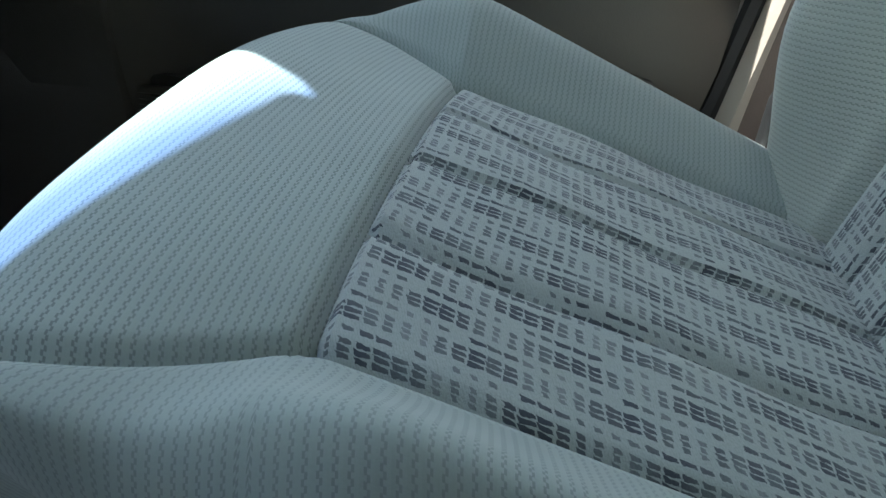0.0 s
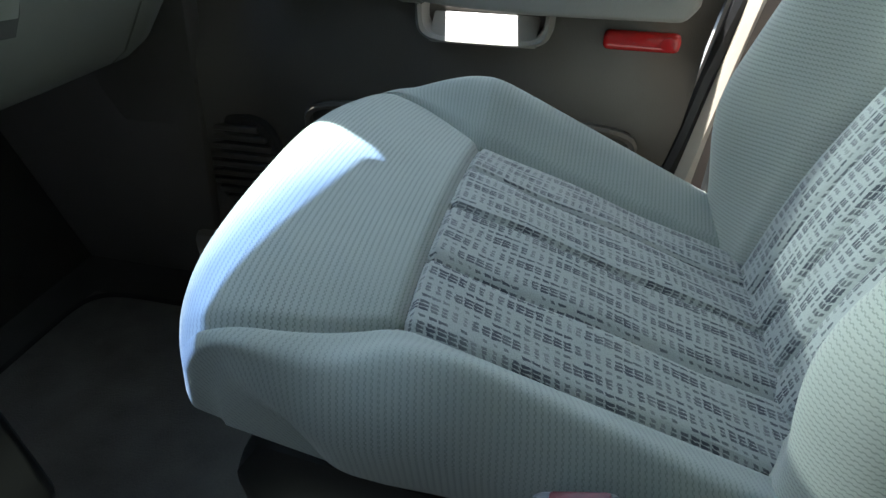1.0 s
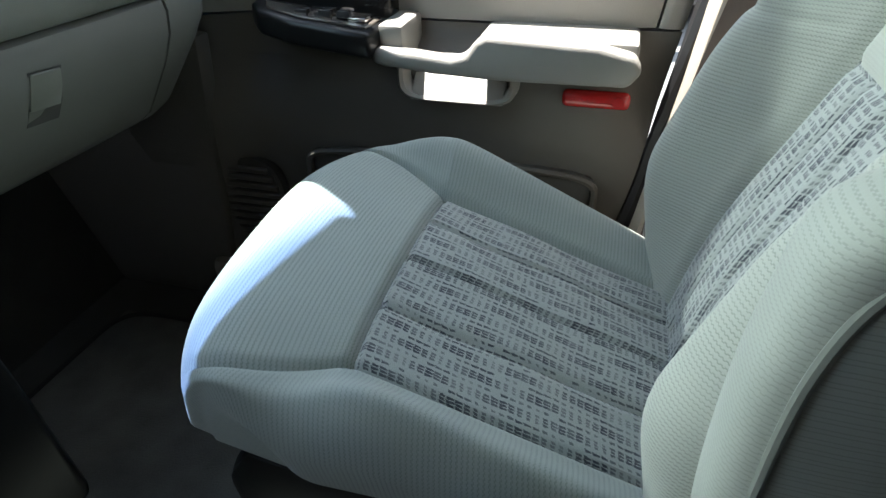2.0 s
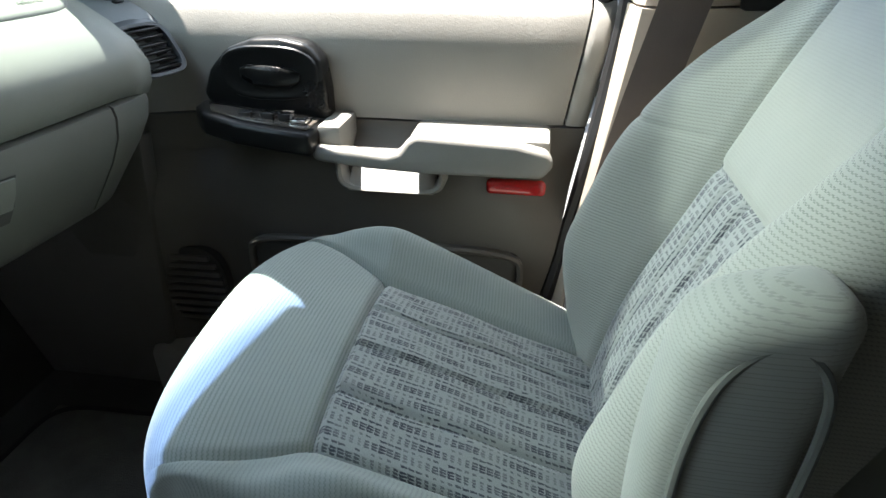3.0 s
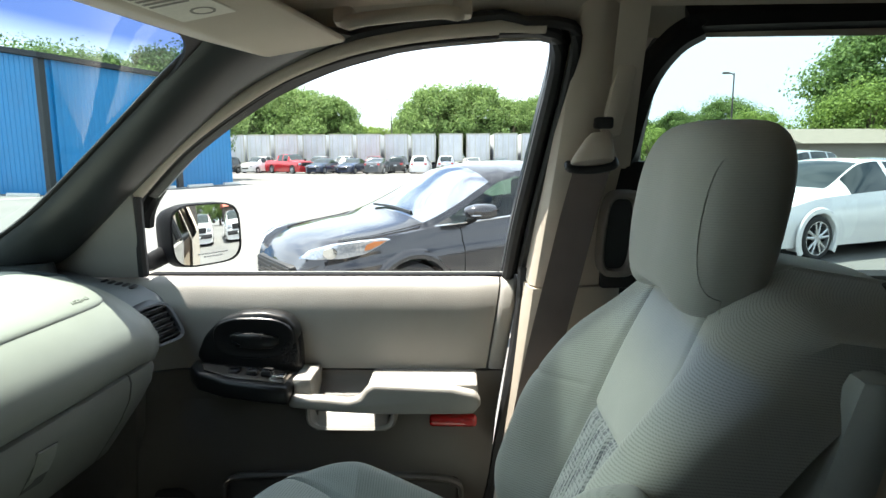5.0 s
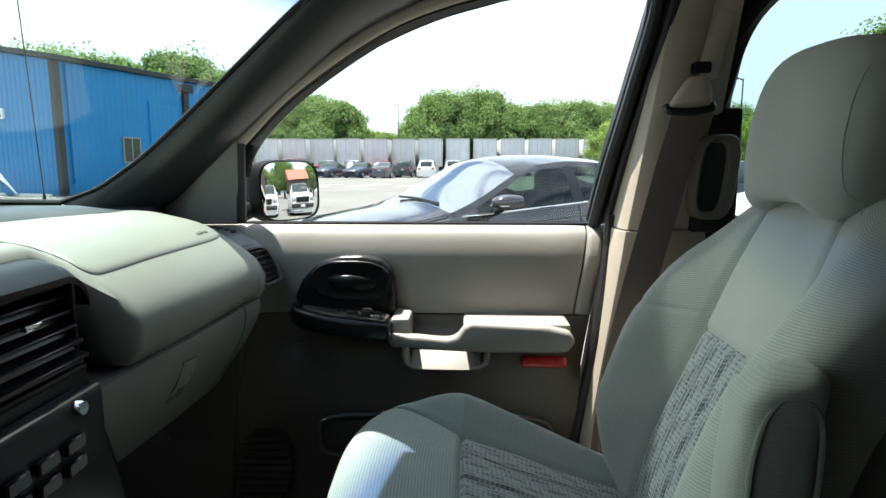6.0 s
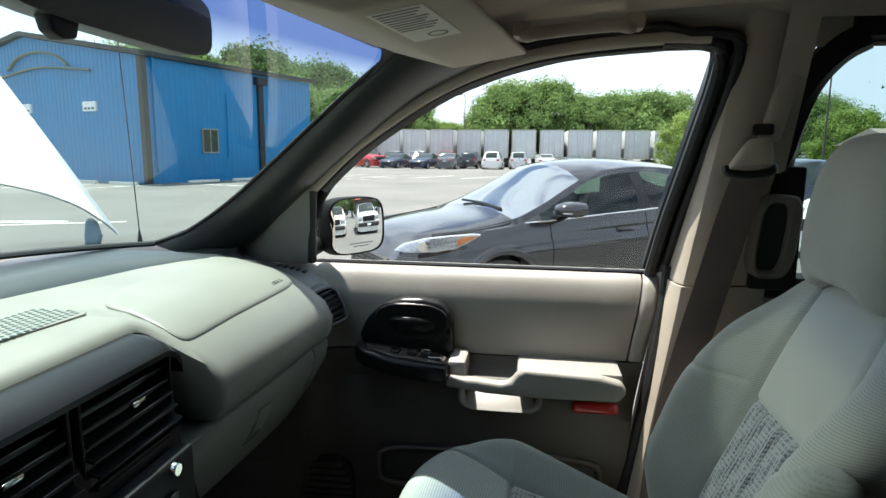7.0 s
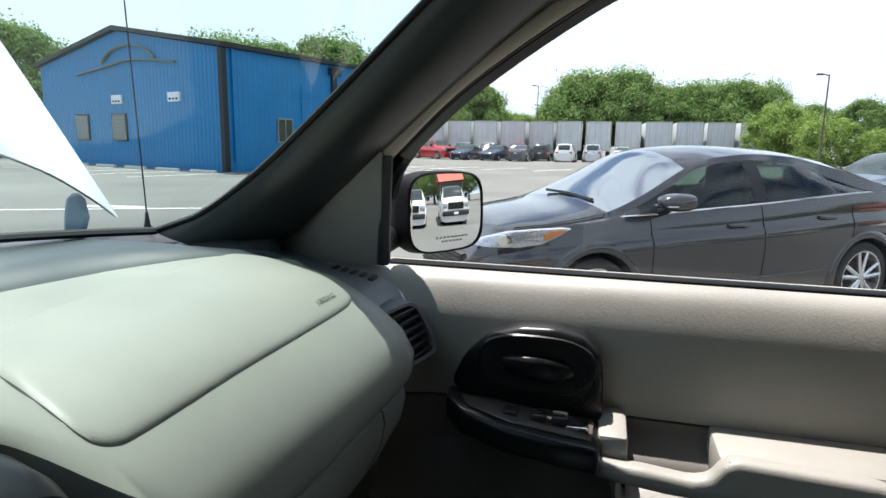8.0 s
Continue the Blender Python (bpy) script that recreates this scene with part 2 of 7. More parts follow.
def glass(name, tint, gloss=0.035, rough=0.0, band=None):
    """A tinted pane: lets light straight through, with a Fresnel reflection. band: a coloured shade band between two heights."""
    m = bpy.data.materials.new(name)
    m.use_nodes = True
    n, l = m.node_tree.nodes, m.node_tree.links
    n.remove(n["Principled BSDF"])
    clear, shine, mix, fr = (n.new(k) for k in ("ShaderNodeBsdfTransparent", "ShaderNodeBsdfGlossy", "ShaderNodeMixShader", "ShaderNodeLayerWeight"))
    clear.inputs["Color"].default_value = rgb(tint)
    shine.inputs["Roughness"].default_value = rough
    l.new(calc(n, l, "MULTIPLY_ADD", calc(n, l, "POWER", fr.outputs["Facing"], 4.0), 0.6, gloss), mix.inputs[0])
    l.new(clear.outputs[0], mix.inputs[1])
    l.new(shine.outputs[0], mix.inputs[2])
    l.new(mix.outputs[0], n["Material Output"].inputs["Surface"])
    if band:
        lo, hi, shade = band
        co = n.new("ShaderNodeTexCoord")
        sep = n.new("ShaderNodeSeparateXYZ")
        l.new(co.outputs["Object"], sep.inputs[0])
        rng = n.new("ShaderNodeMapRange")
        rng.inputs["From Min"].default_value, rng.inputs["From Max"].default_value = lo, hi
        l.new(sep.outputs[2], rng.inputs["Value"])
        cm = n.new("ShaderNodeMix")
        cm.data_type = "RGBA"
        cm.inputs[6].default_value, cm.inputs[7].default_value = rgb(tint), rgb(shade)
        l.new(rng.outputs[0], cm.inputs[0])
        l.new(cm.outputs[2], clear.inputs["Color"])
    return m


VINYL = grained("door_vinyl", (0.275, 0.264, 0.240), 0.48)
# door vinyl darkened to paint in the shade low in the cabin
VINYL_SHADED = grained("shaded_door_vinyl", (0.098, 0.090, 0.079), 0.5)
DASHV = grained("dash_vinyl", (0.205, 0.208, 0.182), 0.5, 1100, 0.16)
# dash vinyl darkened: the shade under the pad is put into its colour
DASH_SHADED = grained("shaded_dash_vinyl", (0.145, 0.146, 0.128), 0.5, 1100, 0.16)
DASHTOP = grained("dash_shelf_vinyl", (0.032, 0.042, 0.047), 0.36, 520, 0.1)
TRIM = grained("pillar_trim", (0.45, 0.395, 0.32), 0.6, 500, 0.25)
GRIPTRIM = grained("entry_handle_plastic", (0.12, 0.105, 0.088), 0.6, 500, 0.25)
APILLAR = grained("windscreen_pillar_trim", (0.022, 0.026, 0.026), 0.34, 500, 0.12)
LINER = mat("headliner_cloth", (0.50, 0.425, 0.33), 0.95, spots=4, grain=600, bump=0.25, sheen=0.2)
CARPET = mat("floor_carpet", (0.035, 0.035, 0.031), 1.0, spots=12, vary=0.3, grain=500, bump=0.8, sheen=0.1)
RUBBER = mat("black_rubber", (0.018, 0.018, 0.019), 0.55, vary=0.2)
BLACK = mat("black_plastic", (0.009, 0.0095, 0.010), 0.30, vary=0.2, grain=400, bump=0.04, spec=0.3)
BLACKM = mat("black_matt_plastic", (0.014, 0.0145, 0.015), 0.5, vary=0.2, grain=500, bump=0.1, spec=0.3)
CHROME = mat("chrome", (0.75, 0.75, 0.74), 0.12, 1.0, vary=0.05, bump=0)
REDLENS = mat("red_lens", (0.42, 0.012, 0.012), 0.15, vary=0.1, coat=0.6, bump=0.02)
BELT = mat("belt_webbing", (0.13, 0.10, 0.088), 0.85, spots=20, grain=800, bump=0.5)
RIB = ribbed_fabric("ribbed_seat_cloth", (0.345, 0.375, 0.345), (0.12, 0.14, 0.135), 0.0050)
RIBSOFT = ribbed_fabric("ribbed_cushion_bolster_cloth", (0.345, 0.375, 0.345), (0.19, 0.212, 0.203), 0.0050)
BOLSTER = ribbed_fabric("bolster_cloth", (0.41, 0.425, 0.375), (0.185, 0.20, 0.182), 0.0044)
PLAIN = ribbed_fabric("plain_seat_cloth", (0.41, 0.42, 0.37), (0.365, 0.375, 0.33), 0.0036)
DASHES = dashed_fabric("dashed_seat_cloth", (0.385, 0.40, 0.38), (0.29, 0.31, 0.29), (0.07, 0.075, 0.088))
RIBW = ribbed_fabric("ribbed_cloth_wound", (0.36, 0.38, 0.335), (0.25, 0.265, 0.235), 0.0038, True)
PLAINW = ribbed_fabric("plain_cloth_wound", (0.415, 0.425, 0.375), (0.345, 0.355, 0.312), 0.0030, True)
MIRROR, _, _, mirror_b = nodes_of("mirror_glass")
mirror_b.inputs["Base Color"].default_value, mirror_b.inputs["Metallic"].default_value = (0.80, 0.82, 0.82, 1), 1.0
mirror_b.inputs["Roughness"].default_value = 0.0
HOUSING = mat("mirror_housing_plastic", (0.006, 0.006, 0.007), 0.6, vary=0.2, grain=500, bump=0.1, spec=0.08)
WINDSCREEN = glass("windscreen_glass", (0.76, 0.88, 0.85), 0.05, band=(1.643, 1.695, (0.105, 0.17, 0.37)))
SIDEGLASS = glass("side_glass", (0.93, 0.96, 0.94))
PRIVACY = glass("privacy_glass", (0.46, 0.56, 0.55))

# ---------------------------------------------------------------- builders


def finish(bm, name, material, smooth=True):
    me = bpy.data.meshes.new(name)
    bmesh.ops.recalc_face_normals(bm, faces=bm.faces)
    bm.to_mesh(me)
    bm.free()
    for m in material if isinstance(material, (list, tuple)) else (material,):
        me.materials.append(m)
    if smooth:
        me.polygons.foreach_set("use_smooth", [True] * len(me.polygons))
        me.set_sharp_from_angle(angle=radians(38))
    return me


def thing(name, label, category, at=(0, 0, 0), group="", kind=""):
    ob = new(name)
    ob.empty_display_size = 0.05
    ob.location = at
    return tagged(ob, label, category, group, kind)


def part(name, bm, material, parent, label="", smooth=True):
    """Links a bmesh, given in world places, as one mesh under a thing or a part."""
    ob = new(name, finish(bm, name, material, smooth))
    ob.parent = parent
    top = parent
    while top.parent:
        top = top.parent
    if parent is top:
        ob.matrix_parent_inverse = Matrix.Translation(-Vector(top.location))
    return tagged(ob, label)


def solo(name, bm, material, label, category, group="", kind="", smooth=True):
    """One mesh that is a thing of its own; its origin goes to the middle of its base."""
    me = finish(bm, name, material, smooth)
    co = np.empty(len(me.vertices) * 3)
    me.vertices.foreach_get("co", co)
    co = co.reshape(-1, 3)
    base = Vector(((co[:, 0].min() + co[:, 0].max()) / 2, (co[:, 1].min() + co[:, 1].max()) / 2, co[:, 2].min()))
    if kind != "structure":
        me.transform(Matrix.Translation(-base))
    ob = new(name, me)
    if kind != "structure":
        ob.location = base
    return tagged(ob, label, category, group, kind)


def box(lo, hi, r=0.0, seg=2, turn=None):
    """A block between two corners with rounded edges; turn: a matrix applied about its middle."""
    bm = bmesh.new()
    bmesh.ops.create_cube(bm, size=1)
    lo, hi = Vector(lo), Vector(hi)
    mid, size = (lo + hi) / 2, hi - lo
    bmesh.ops.scale(bm, vec=size, verts=bm.verts)
    if r:
        bmesh.ops.bevel(bm, geom=bm.edges[:], offset=min(r, 0.49 * min(size)), segments=seg, affect="EDGES", profile=0.5)
    if turn is not None:
        bmesh.ops.transform(bm, matrix=turn, verts=bm.verts)
    bmesh.ops.translate(bm, vec=mid, verts=bm.verts)
    return bm


def join(*bms):
    out = bmesh.new()
    for b in bms:
        me = bpy.data.meshes.new("joined")
        b.to_mesh(me)
        b.free()
        out.from_mesh(me)
        bpy.data.meshes.remove(me)
    return out


def prism(poly, to3, lo, hi, r=0.0, seg=2):
    """A flat outline pulled from lo to hi; to3(u, v, w) gives the place."""
    bm = bmesh.new()
    a = [bm.verts.new(to3(u, v, lo)) for u, v in poly]
    b = [bm.verts.new(to3(u, v, hi)) for u, v in poly]
    bm.faces.new(a)
    bm.faces.new(b[::-1])
    for k in range(len(poly)):
        j = (k + 1) % len(poly)
        bm.faces.new((a[k], b[k], b[j], a[j]))
    bmesh.ops.recalc_face_normals(bm, faces=bm.faces)
    if r:
        bmesh.ops.bevel(bm, geom=bm.edges[:], offset=r, segments=seg, affect="EDGES", profile=0.5)
    return bm


def loft(rings, cap=True, loop=True):
    bm = bmesh.new()
    vs = [[bm.verts.new(p) for p in ring] for ring in rings]
    n = len(rings[0])
    for p, q in zip(vs, vs[1:]):
        for k in range(n if loop else n - 1):
            j = (k + 1) % n
            bm.faces.new((p[k], p[j], q[j], q[k]))
    if cap and loop:
        bm.faces.new(vs[0][::-1])
        bm.faces.new(vs[-1])
    return bm


def ring(centre, ax_u, ax_v, ru, rv, n=16, power=1.0):
    """A closed loop of places round a centre; power below 1 squares the oval."""
    out = []
    c, ax_u, ax_v = Vector(centre), Vector(ax_u), Vector(ax_v)
    for k in range(n):
        a = 2 * math.pi * k / n
        cu, sv = math.cos(a), math.sin(a)
        out.append(c + ax_u * (ru * math.copysign(abs(cu) ** power, cu)) + ax_v * (rv * math.copysign(abs(sv) ** power, sv)))
    return out


def tube(path, r, n=10, flat=1.0, power=1.0, up=(0, 0, 1)):
    """A bar of round or flattened section along a line of places."""
    path = [Vector(p) for p in path]
    rings = []
    for k, p in enumerate(path):
        d = (path[min(k + 1, len(path) - 1)] - path[max(k - 1, 0)]).normalized()
        side = d.cross(Vector(up))
        side = side.normalized() if side.length > 1e-4 else d.cross(Vector((0, 1, 0))).normalized()
        rr = r[k] if isinstance(r, (list, tuple)) else r
        rings.append(ring(p, side, side.cross(d), rr, rr * flat, n, power))
    return loft(rings)


def curve(points, n=24):
    """A smooth line through the places (Catmull-Rom)."""
    p = [Vector(q) for q in points]
    p = [2 * p[0] - p[1]] + p + [2 * p[-1] - p[-2]]
    out = []
    spans = len(p) - 3
    for k in range(n + 1):
        s = min(k / n * spans, spans - 1e-6)
        i, t = int(s), s - int(s)
        a, b, c, d = p[i : i + 4]
        out.append(0.5 * (2 * b + (c - a) * t + (2 * a - 5 * b + 4 * c - d) * t * t + (3 * b - a - 3 * c + d) * t**3))
    return out


def smooth01(x, lo, hi):
    t = max(0.0, min(1.0, (x - lo) / (hi - lo)))
    return t * t * (3 - 2 * t)


def lines(*stops):
    """Grid lines: (from, to, count) runs, joined."""
    out = []
    for lo, hi, k in stops:
        out += [lo + (hi - lo) * i / k for i in range(k)]
    return out + [stops[-1][1]]


def grooves(base, at, w=(0.006, 0.02, 0.04)):
    """Adds grid lines on both sides of each groove."""
    s = set(base)
    for g in at:
        s = {v for v in s if abs(v - g) > w[-1] * 1.15}
        s |= {g} | {g + d for d in w} | {g - d for d in w}
    return sorted(s)


def panels(a_lines, b_lines, pos, pick, uv):
    """A surface over two sets of grid lines, cut into one bmesh for each name that pick(a, b) gives, with a UV map in metres."""
    grid = [[Vector(pos(a, b)) for b in b_lines] for a in a_lines]
    gap_a = [[0.0] * len(b_lines)] + [[(grid[i][j] - grid[i - 1][j]).length for j in range(len(b_lines))] for i in range(1, len(a_lines))]
    gap_b = [[0.0] + [(r[j] - r[j - 1]).length for j in range(1, len(b_lines))] for r in grid]
    arc_a, arc_b = np.cumsum(gap_a, axis=0), np.cumsum(gap_b, axis=1)
    arc_a = arc_a - arc_a[len(a_lines) // 2]
    arc_b = arc_b - arc_b[:, len(b_lines) // 2 : len(b_lines) // 2 + 1]
    out, made = {}, {}
    for i in range(len(a_lines) - 1):
        for j in range(len(b_lines) - 1):
            name = pick((a_lines[i] + a_lines[i + 1]) / 2, (b_lines[j] + b_lines[j + 1]) / 2)
            if not name:
                continue
            if name not in out:
                out[name] = bmesh.new()
                out[name].loops.layers.uv.new("UVMap")
            bm, layer = out[name], out[name].loops.layers.uv[0]
            vs = []
            for p, q in ((i, j), (i + 1, j), (i + 1, j + 1), (i, j + 1)):
                key = (name, p, q)
                if key not in made:
                    made[key] = bm.verts.new(grid[p][q])
                vs.append(made[key])
            try:
                f = bm.faces.new(vs)
            except ValueError:
                continue
            for lp, (p, q) in zip(f.loops, ((i, j), (i + 1, j), (i + 1, j + 1), (i, j + 1))):
                lp[layer].uv = uv(arc_a[p][q], arc_b[p][q])
    return out


# ---------------------------------------------------------------- passenger seat
SEAT_Y = 0.755
PLEATS = (-0.31, 0.0, 0.31)
INS_A, INS_B = 0.60, -0.20


def groove(v, at, depth, width):
    return -depth * math.exp(-(((v - at) / width) ** 2))


def cushion_pos(a, b):
    ca, cb = max(-1, min(1, a)), max(-1, b)
    wide = 0.258 * (1 - 0.07 * max(0.0, -cb) ** 2.2) * (1 - 0.05 * max(0, cb))
    flare = 0.6 + 0.25 * (1 - (1 - max(0.0, min(1.0, (INS_B - cb) / 0.6))) ** 1.6)
    off = abs(ca) / 0.6 * flare if abs(ca) < 0.6 else flare + (abs(ca) - 0.6) / 0.4 * (1 - flare)
    y = SEAT_Y + wide * math.copysign(off, ca) - 0.015 * smooth01(-ca, 0.15, 0.5) * (1 - smooth01(-ca, 0.72, 1.0))
    x = 0.175 + 0.265 * cb * (1 - ((0.295 if ca < 0 else 0.245) * off**2.8 if cb < 0 else 0))
    z = 0.883 - 0.335 * (x - 0.125) if x > 0.125 else 0.883 + 0.225 * (0.125 - x)
    bol = smooth01(abs(ca), 0.56, 0.86)
    z += bol * ((0.060 if ca < 0 else 0.069) - 0.11 * max(0, x - 0.1)) * smooth01(x, 0.07 if ca < 0 else -0.01, 0.19 if ca < 0 else 0.15)
    z += 0.008 * off * off * (1 - smooth01(x, 0.04, 0.13))
    z += 0.010 * (1 - (ca / 0.6) ** 2) if abs(ca) < 0.6 else 0
    da, r = (1 - off) * wide, 0.036 + 0.026 * smooth01(x, 0.03, 0.14)
    drop = r - math.sqrt(max(0, r * r - max(0, r - da) ** 2))
    db, r2 = (1 + cb) * 0.265, 0.105 - 0.03 * smooth01(ca, -0.3, 0.6)
    drop2 = r2 - math.sqrt(max(0, r2 * r2 - max(0, r2 - db) ** 2))
    z -= math.hypot(drop, drop2) if drop and drop2 else drop + drop2
    if abs(ca) < 0.62 and cb > INS_B:
        for g in PLEATS:
            z += groove(ca, g, 0.0075, 0.016)
        z += 0.0015 * math.sin(38 * x + 9 * ca)
    z += groove(abs(ca), INS_A, 0.009, 0.017) * smooth01(cb, -1.0, -0.8)
    if abs(ca) < INS_A + 0.03:
        z += groove(cb, INS_B, 0.009, 0.016)
    skirt = max(abs(a) - 1, -b - 1, 0)
    if skirt:
        k = min(1, skirt / 0.9)
        z = z + (0.715 - z) * k
        y -= 0.08 * k * k * ca
        x += (0.30 * k**1.25 if ca < 0 else 0.20 * k**1.6) * max(0, -cb) ** 3
    pull = (max(0, abs(ca) - 0.3) / 0.7) ** 2 * (max(0, -cb - 0.3) / 0.7) ** 2
    x += 0.016 * pull
    y -= 0.006 * pull * math.copysign(1, ca)
    return (x, y, z)


def back_pos(a, b):
    """b runs up the backrest from 0 to 1; beyond the edges the cover wraps to the rear."""
    ca, cb = max(-1, min(1, a)), min(1, b)
    z = 0.755 + 0.625 * cb
    x = 0.425 + 0.17 * cb + 0.055 * cb * cb
    wide = 0.252 * (1 - 0.20 * smooth01(cb, 0.62, 1.0) ** 1.4)
    y = SEAT_Y + wide * ca
    z -= 0.07 * smooth01(cb, 0.7, 1) * abs(ca) ** 3
    bol = smooth01(abs(ca), 0.42, 0.80)
    x -= bol * (0.09 * (1 - smooth01(cb, 0.5, 0.98)) * (0.25 + 0.75 * smooth01(cb, 0.02, 0.34)) + 0.012)
    x -= 0.014 * math.exp(-(((cb - 0.25) / 0.2) ** 2)) * (1 - bol)
    da, r = (1 - abs(ca)) * wide, 0.055
    drop = r - math.sqrt(max(0, r * r - max(0, r - da) ** 2))
    db, r2 = (1 - cb) * 0.62, 0.07
    drop2 = r2 - math.sqrt(max(0, r2 * r2 - max(0, r2 - db) ** 2))
    x += math.hypot(drop, drop2)
    if abs(ca) < 0.46:
        if cb < BK_B:
            for g in (-0.23, 0.0, 0.23):
                x -= groove(ca, g, 0.0075, 0.018)
        x -= groove(cb, BK_B, 0.006, 0.012)
    else:
        x -= groove(cb, 0.60, 0.0035, 0.008) * smooth01(abs(ca), 0.47, 0.6)
    x -= groove(abs(ca), 0.46, 0.012, 0.024)
    skirt = max(abs(a) - 1, b - 1, 0)
    x += skirt * 0.12
    y -= 0.02 * skirt * ca
    z -= 0.02 * skirt
    return (x, y, z)


BK_B = 0.56
seat = thing("front_seat", "pale grey-green cloth bucket seat with dashed woven insert", "seat", (0.2, SEAT_Y, 0.45))
a_l = grooves(lines((-1, -0.6, 16), (-0.6, 0.6, 40), (0.6, 1, 16)), (-INS_A, INS_A, *PLEATS), (0.01, 0.025, 0.045))
a_l = [-1.9, -1.6, -1.3] + a_l + [1.3, 1.6, 1.9]
b_l = [-1.9, -1.6, -1.3] + grooves(lines((-1, -0.2, 26), (-0.2, 1.0, 26)), (INS_B,), (0.01, 0.025, 0.045))


def cushion_pick(a, b):
    if abs(a) < INS_A:
        return "cushion_insert" if b > INS_B else "cushion_front"
    return "bolster_far" if a > 0 else "bolster_near"


cover = panels(a_l, b_l, cushion_pos, cushion_pick, lambda a, b: (b, a))
for key, bm in cover.items():
    ob = part(key if "insert" in key or "front" in key else "cushion_bolster", bm, DASHES if "insert" in key else RIB if "front" in key else RIBSOFT, seat)
    if "insert" in key:
        tagged(ob, "pale woven cushion insert with dark dashes")
a_l = grooves(lines((-1, -0.46, 18), (-0.46, 0.46, 30), (0.46, 1, 18)), (-0.46, -0.23, 0, 0.23, 0.46), (0.01, 0.025, 0.045))
a_l = [-2, -1.6, -1.3] + a_l + [1.3, 1.6, 2]
b_l = grooves(lines((0, 1.0, 44)), (BK_B, 0.60), (0.004, 0.009, 0.015)) + [1.3, 1.7, 2]


def back_pick(a, b):
    if abs(a) < 0.46:
        return "backrest_insert" if b < BK_B else "backrest_panel"
    return "far" if a > 0 else "near"


cover = panels(a_l, b_l, back_pos, back_pick, lambda a, b: (b, a))
for key, bm in cover.items():
    m = {"backrest_insert": DASHES, "backrest_panel": PLAIN}.get(key, BOLSTER)
    part(key if "backrest" in key else "backrest_bolster", bm, m, seat)
part("backrest_shell", prism([(0.555, 0.62), (0.74, 1.28), (0.80, 1.27), (0.66, 0.60)], lambda u, v, w: (u, w, v), SEAT_Y - 0.225, SEAT_Y + 0.225, 0.02), RIB, seat)
# added block, hides the bright slit behind the cushion
part("recliner_cover", box((0.395, 0.955, 0.70), (0.52, 1.005, 0.872), 0.015, 3), BLACKM, seat, "black block added in the gap between cushion and backrest")
part("seat_base", prism([(-0.02, 0.60), (-0.035, 0.70), (0.0, 0.755), (0.46, 0.69), (0.50, 0.60)], lambda u, v, w: (u, w, v), 0.545, 0.965, 0.02), BLACKM, seat, "black moulded seat base")
for y0 in (0.58, 0.90):
    part("seat_riser", prism([(0.02, 0.45), (0.04, 0.62), (0.42, 0.62), (0.46, 0.45)], lambda u, v, w: (u, w, v), y0, y0 + 0.05, 0.012), TRIM, seat)


def headrest_surface():
    """A rounded cushion with a shallow hollow in its front face and a seam round its near side."""
    rings = []
    n, mrows = 40, 22
    for k in range(mrows + 1):
        t = -1 + 2 * k / mrows
        ph = t * math.pi / 2
        cz, sz = math.cos(ph) ** 0.55 if abs(t) < 1 else 0.02, math.copysign(abs(math.sin(ph)) ** 0.75, t)
        cz = max(cz, 0.05)
        zz = 1.442 + 0.113 * sz
        cx = 0.652 + 0.16 * (zz - 1.45)
        loop = []
        for q in range(n):
            an = 2 * math.pi * q / n
            c, s = math.cos(an), math.sin(an)
            yy = 0.146 * cz * math.copysign(abs(c) ** 0.62, c)
            xx = 0.072 * (cz ** 0.7) * math.copysign(abs(s) ** 0.7, s)
            if s < 0:
                xx += 0.010 * math.exp(-((yy / 0.07) ** 2)) * math.exp(-(((zz - 1.44) / 0.06) ** 2))
            loop.append((cx + xx, SEAT_Y + yy, zz - 0.034 * smooth01(abs(yy), 0.04, 0.11) * smooth01(-sz, 0.1, 1.0)))
        rings.append(loop)
    return loft(rings)


head = part("headrest", headrest_surface(), PLAINW, seat, "rounded cloth headrest")
rim = []
for k in range(41):
    t = -0.56 + 0.86 * k / 40
    cz, sz = math.cos(t * math.pi / 2) ** 0.55, math.copysign(abs(math.sin(t * math.pi / 2)) ** 0.75, t)
    zz = 1.442 + 0.113 * sz
    c = min(0.999, (0.128 / (0.146 * cz))) ** (1 / 0.62)
    s = math.sqrt(1 - c * c)
    rim.append((0.652 + 0.16 * (zz - 1.45) - 0.072 * cz**0.7 * s**0.7, SEAT_Y - 0.128, zz - 0.034 * smooth01(-sz, 0.1, 1.0)))
part("side_seam", tube(rim, 0.0008, 8, up=(0, 1, 0)), PLAINW, head)
for yy in (0.69, 0.82):
    part("headrest_post", tube([(0.655, yy, 1.28), (0.665, yy, 1.40)], 0.006), CHROME, seat)


def armrest_pos():
    """The folded-up armrest: a padded slab standing along the backrest."""
    rings = []
    spine = curve([(0.480, 0, 0.80), (0.462, 0, 0.92), (0.458, 0, 1.04), (0.464, 0, 1.12), (0.470, 0, 1.174)], 60)
    n = len(spine)
    for k, p in enumerate(spine):
        t = k / (n - 1)
        ru = 0.049 * math.sqrt(max(0.002, 1 - max(0, (t - 0.82) / 0.18) ** 2.4))
        rv = 0.034 * math.sqrt(max(0.002, 1 - max(0, (t - 0.86) / 0.14) ** 2.4))
        rings.append(ring((p.x, 0.487, p.z), (0.97, 0, 0.24), (0, 1, 0), ru, rv, 28, 0.6))
    return loft(rings)


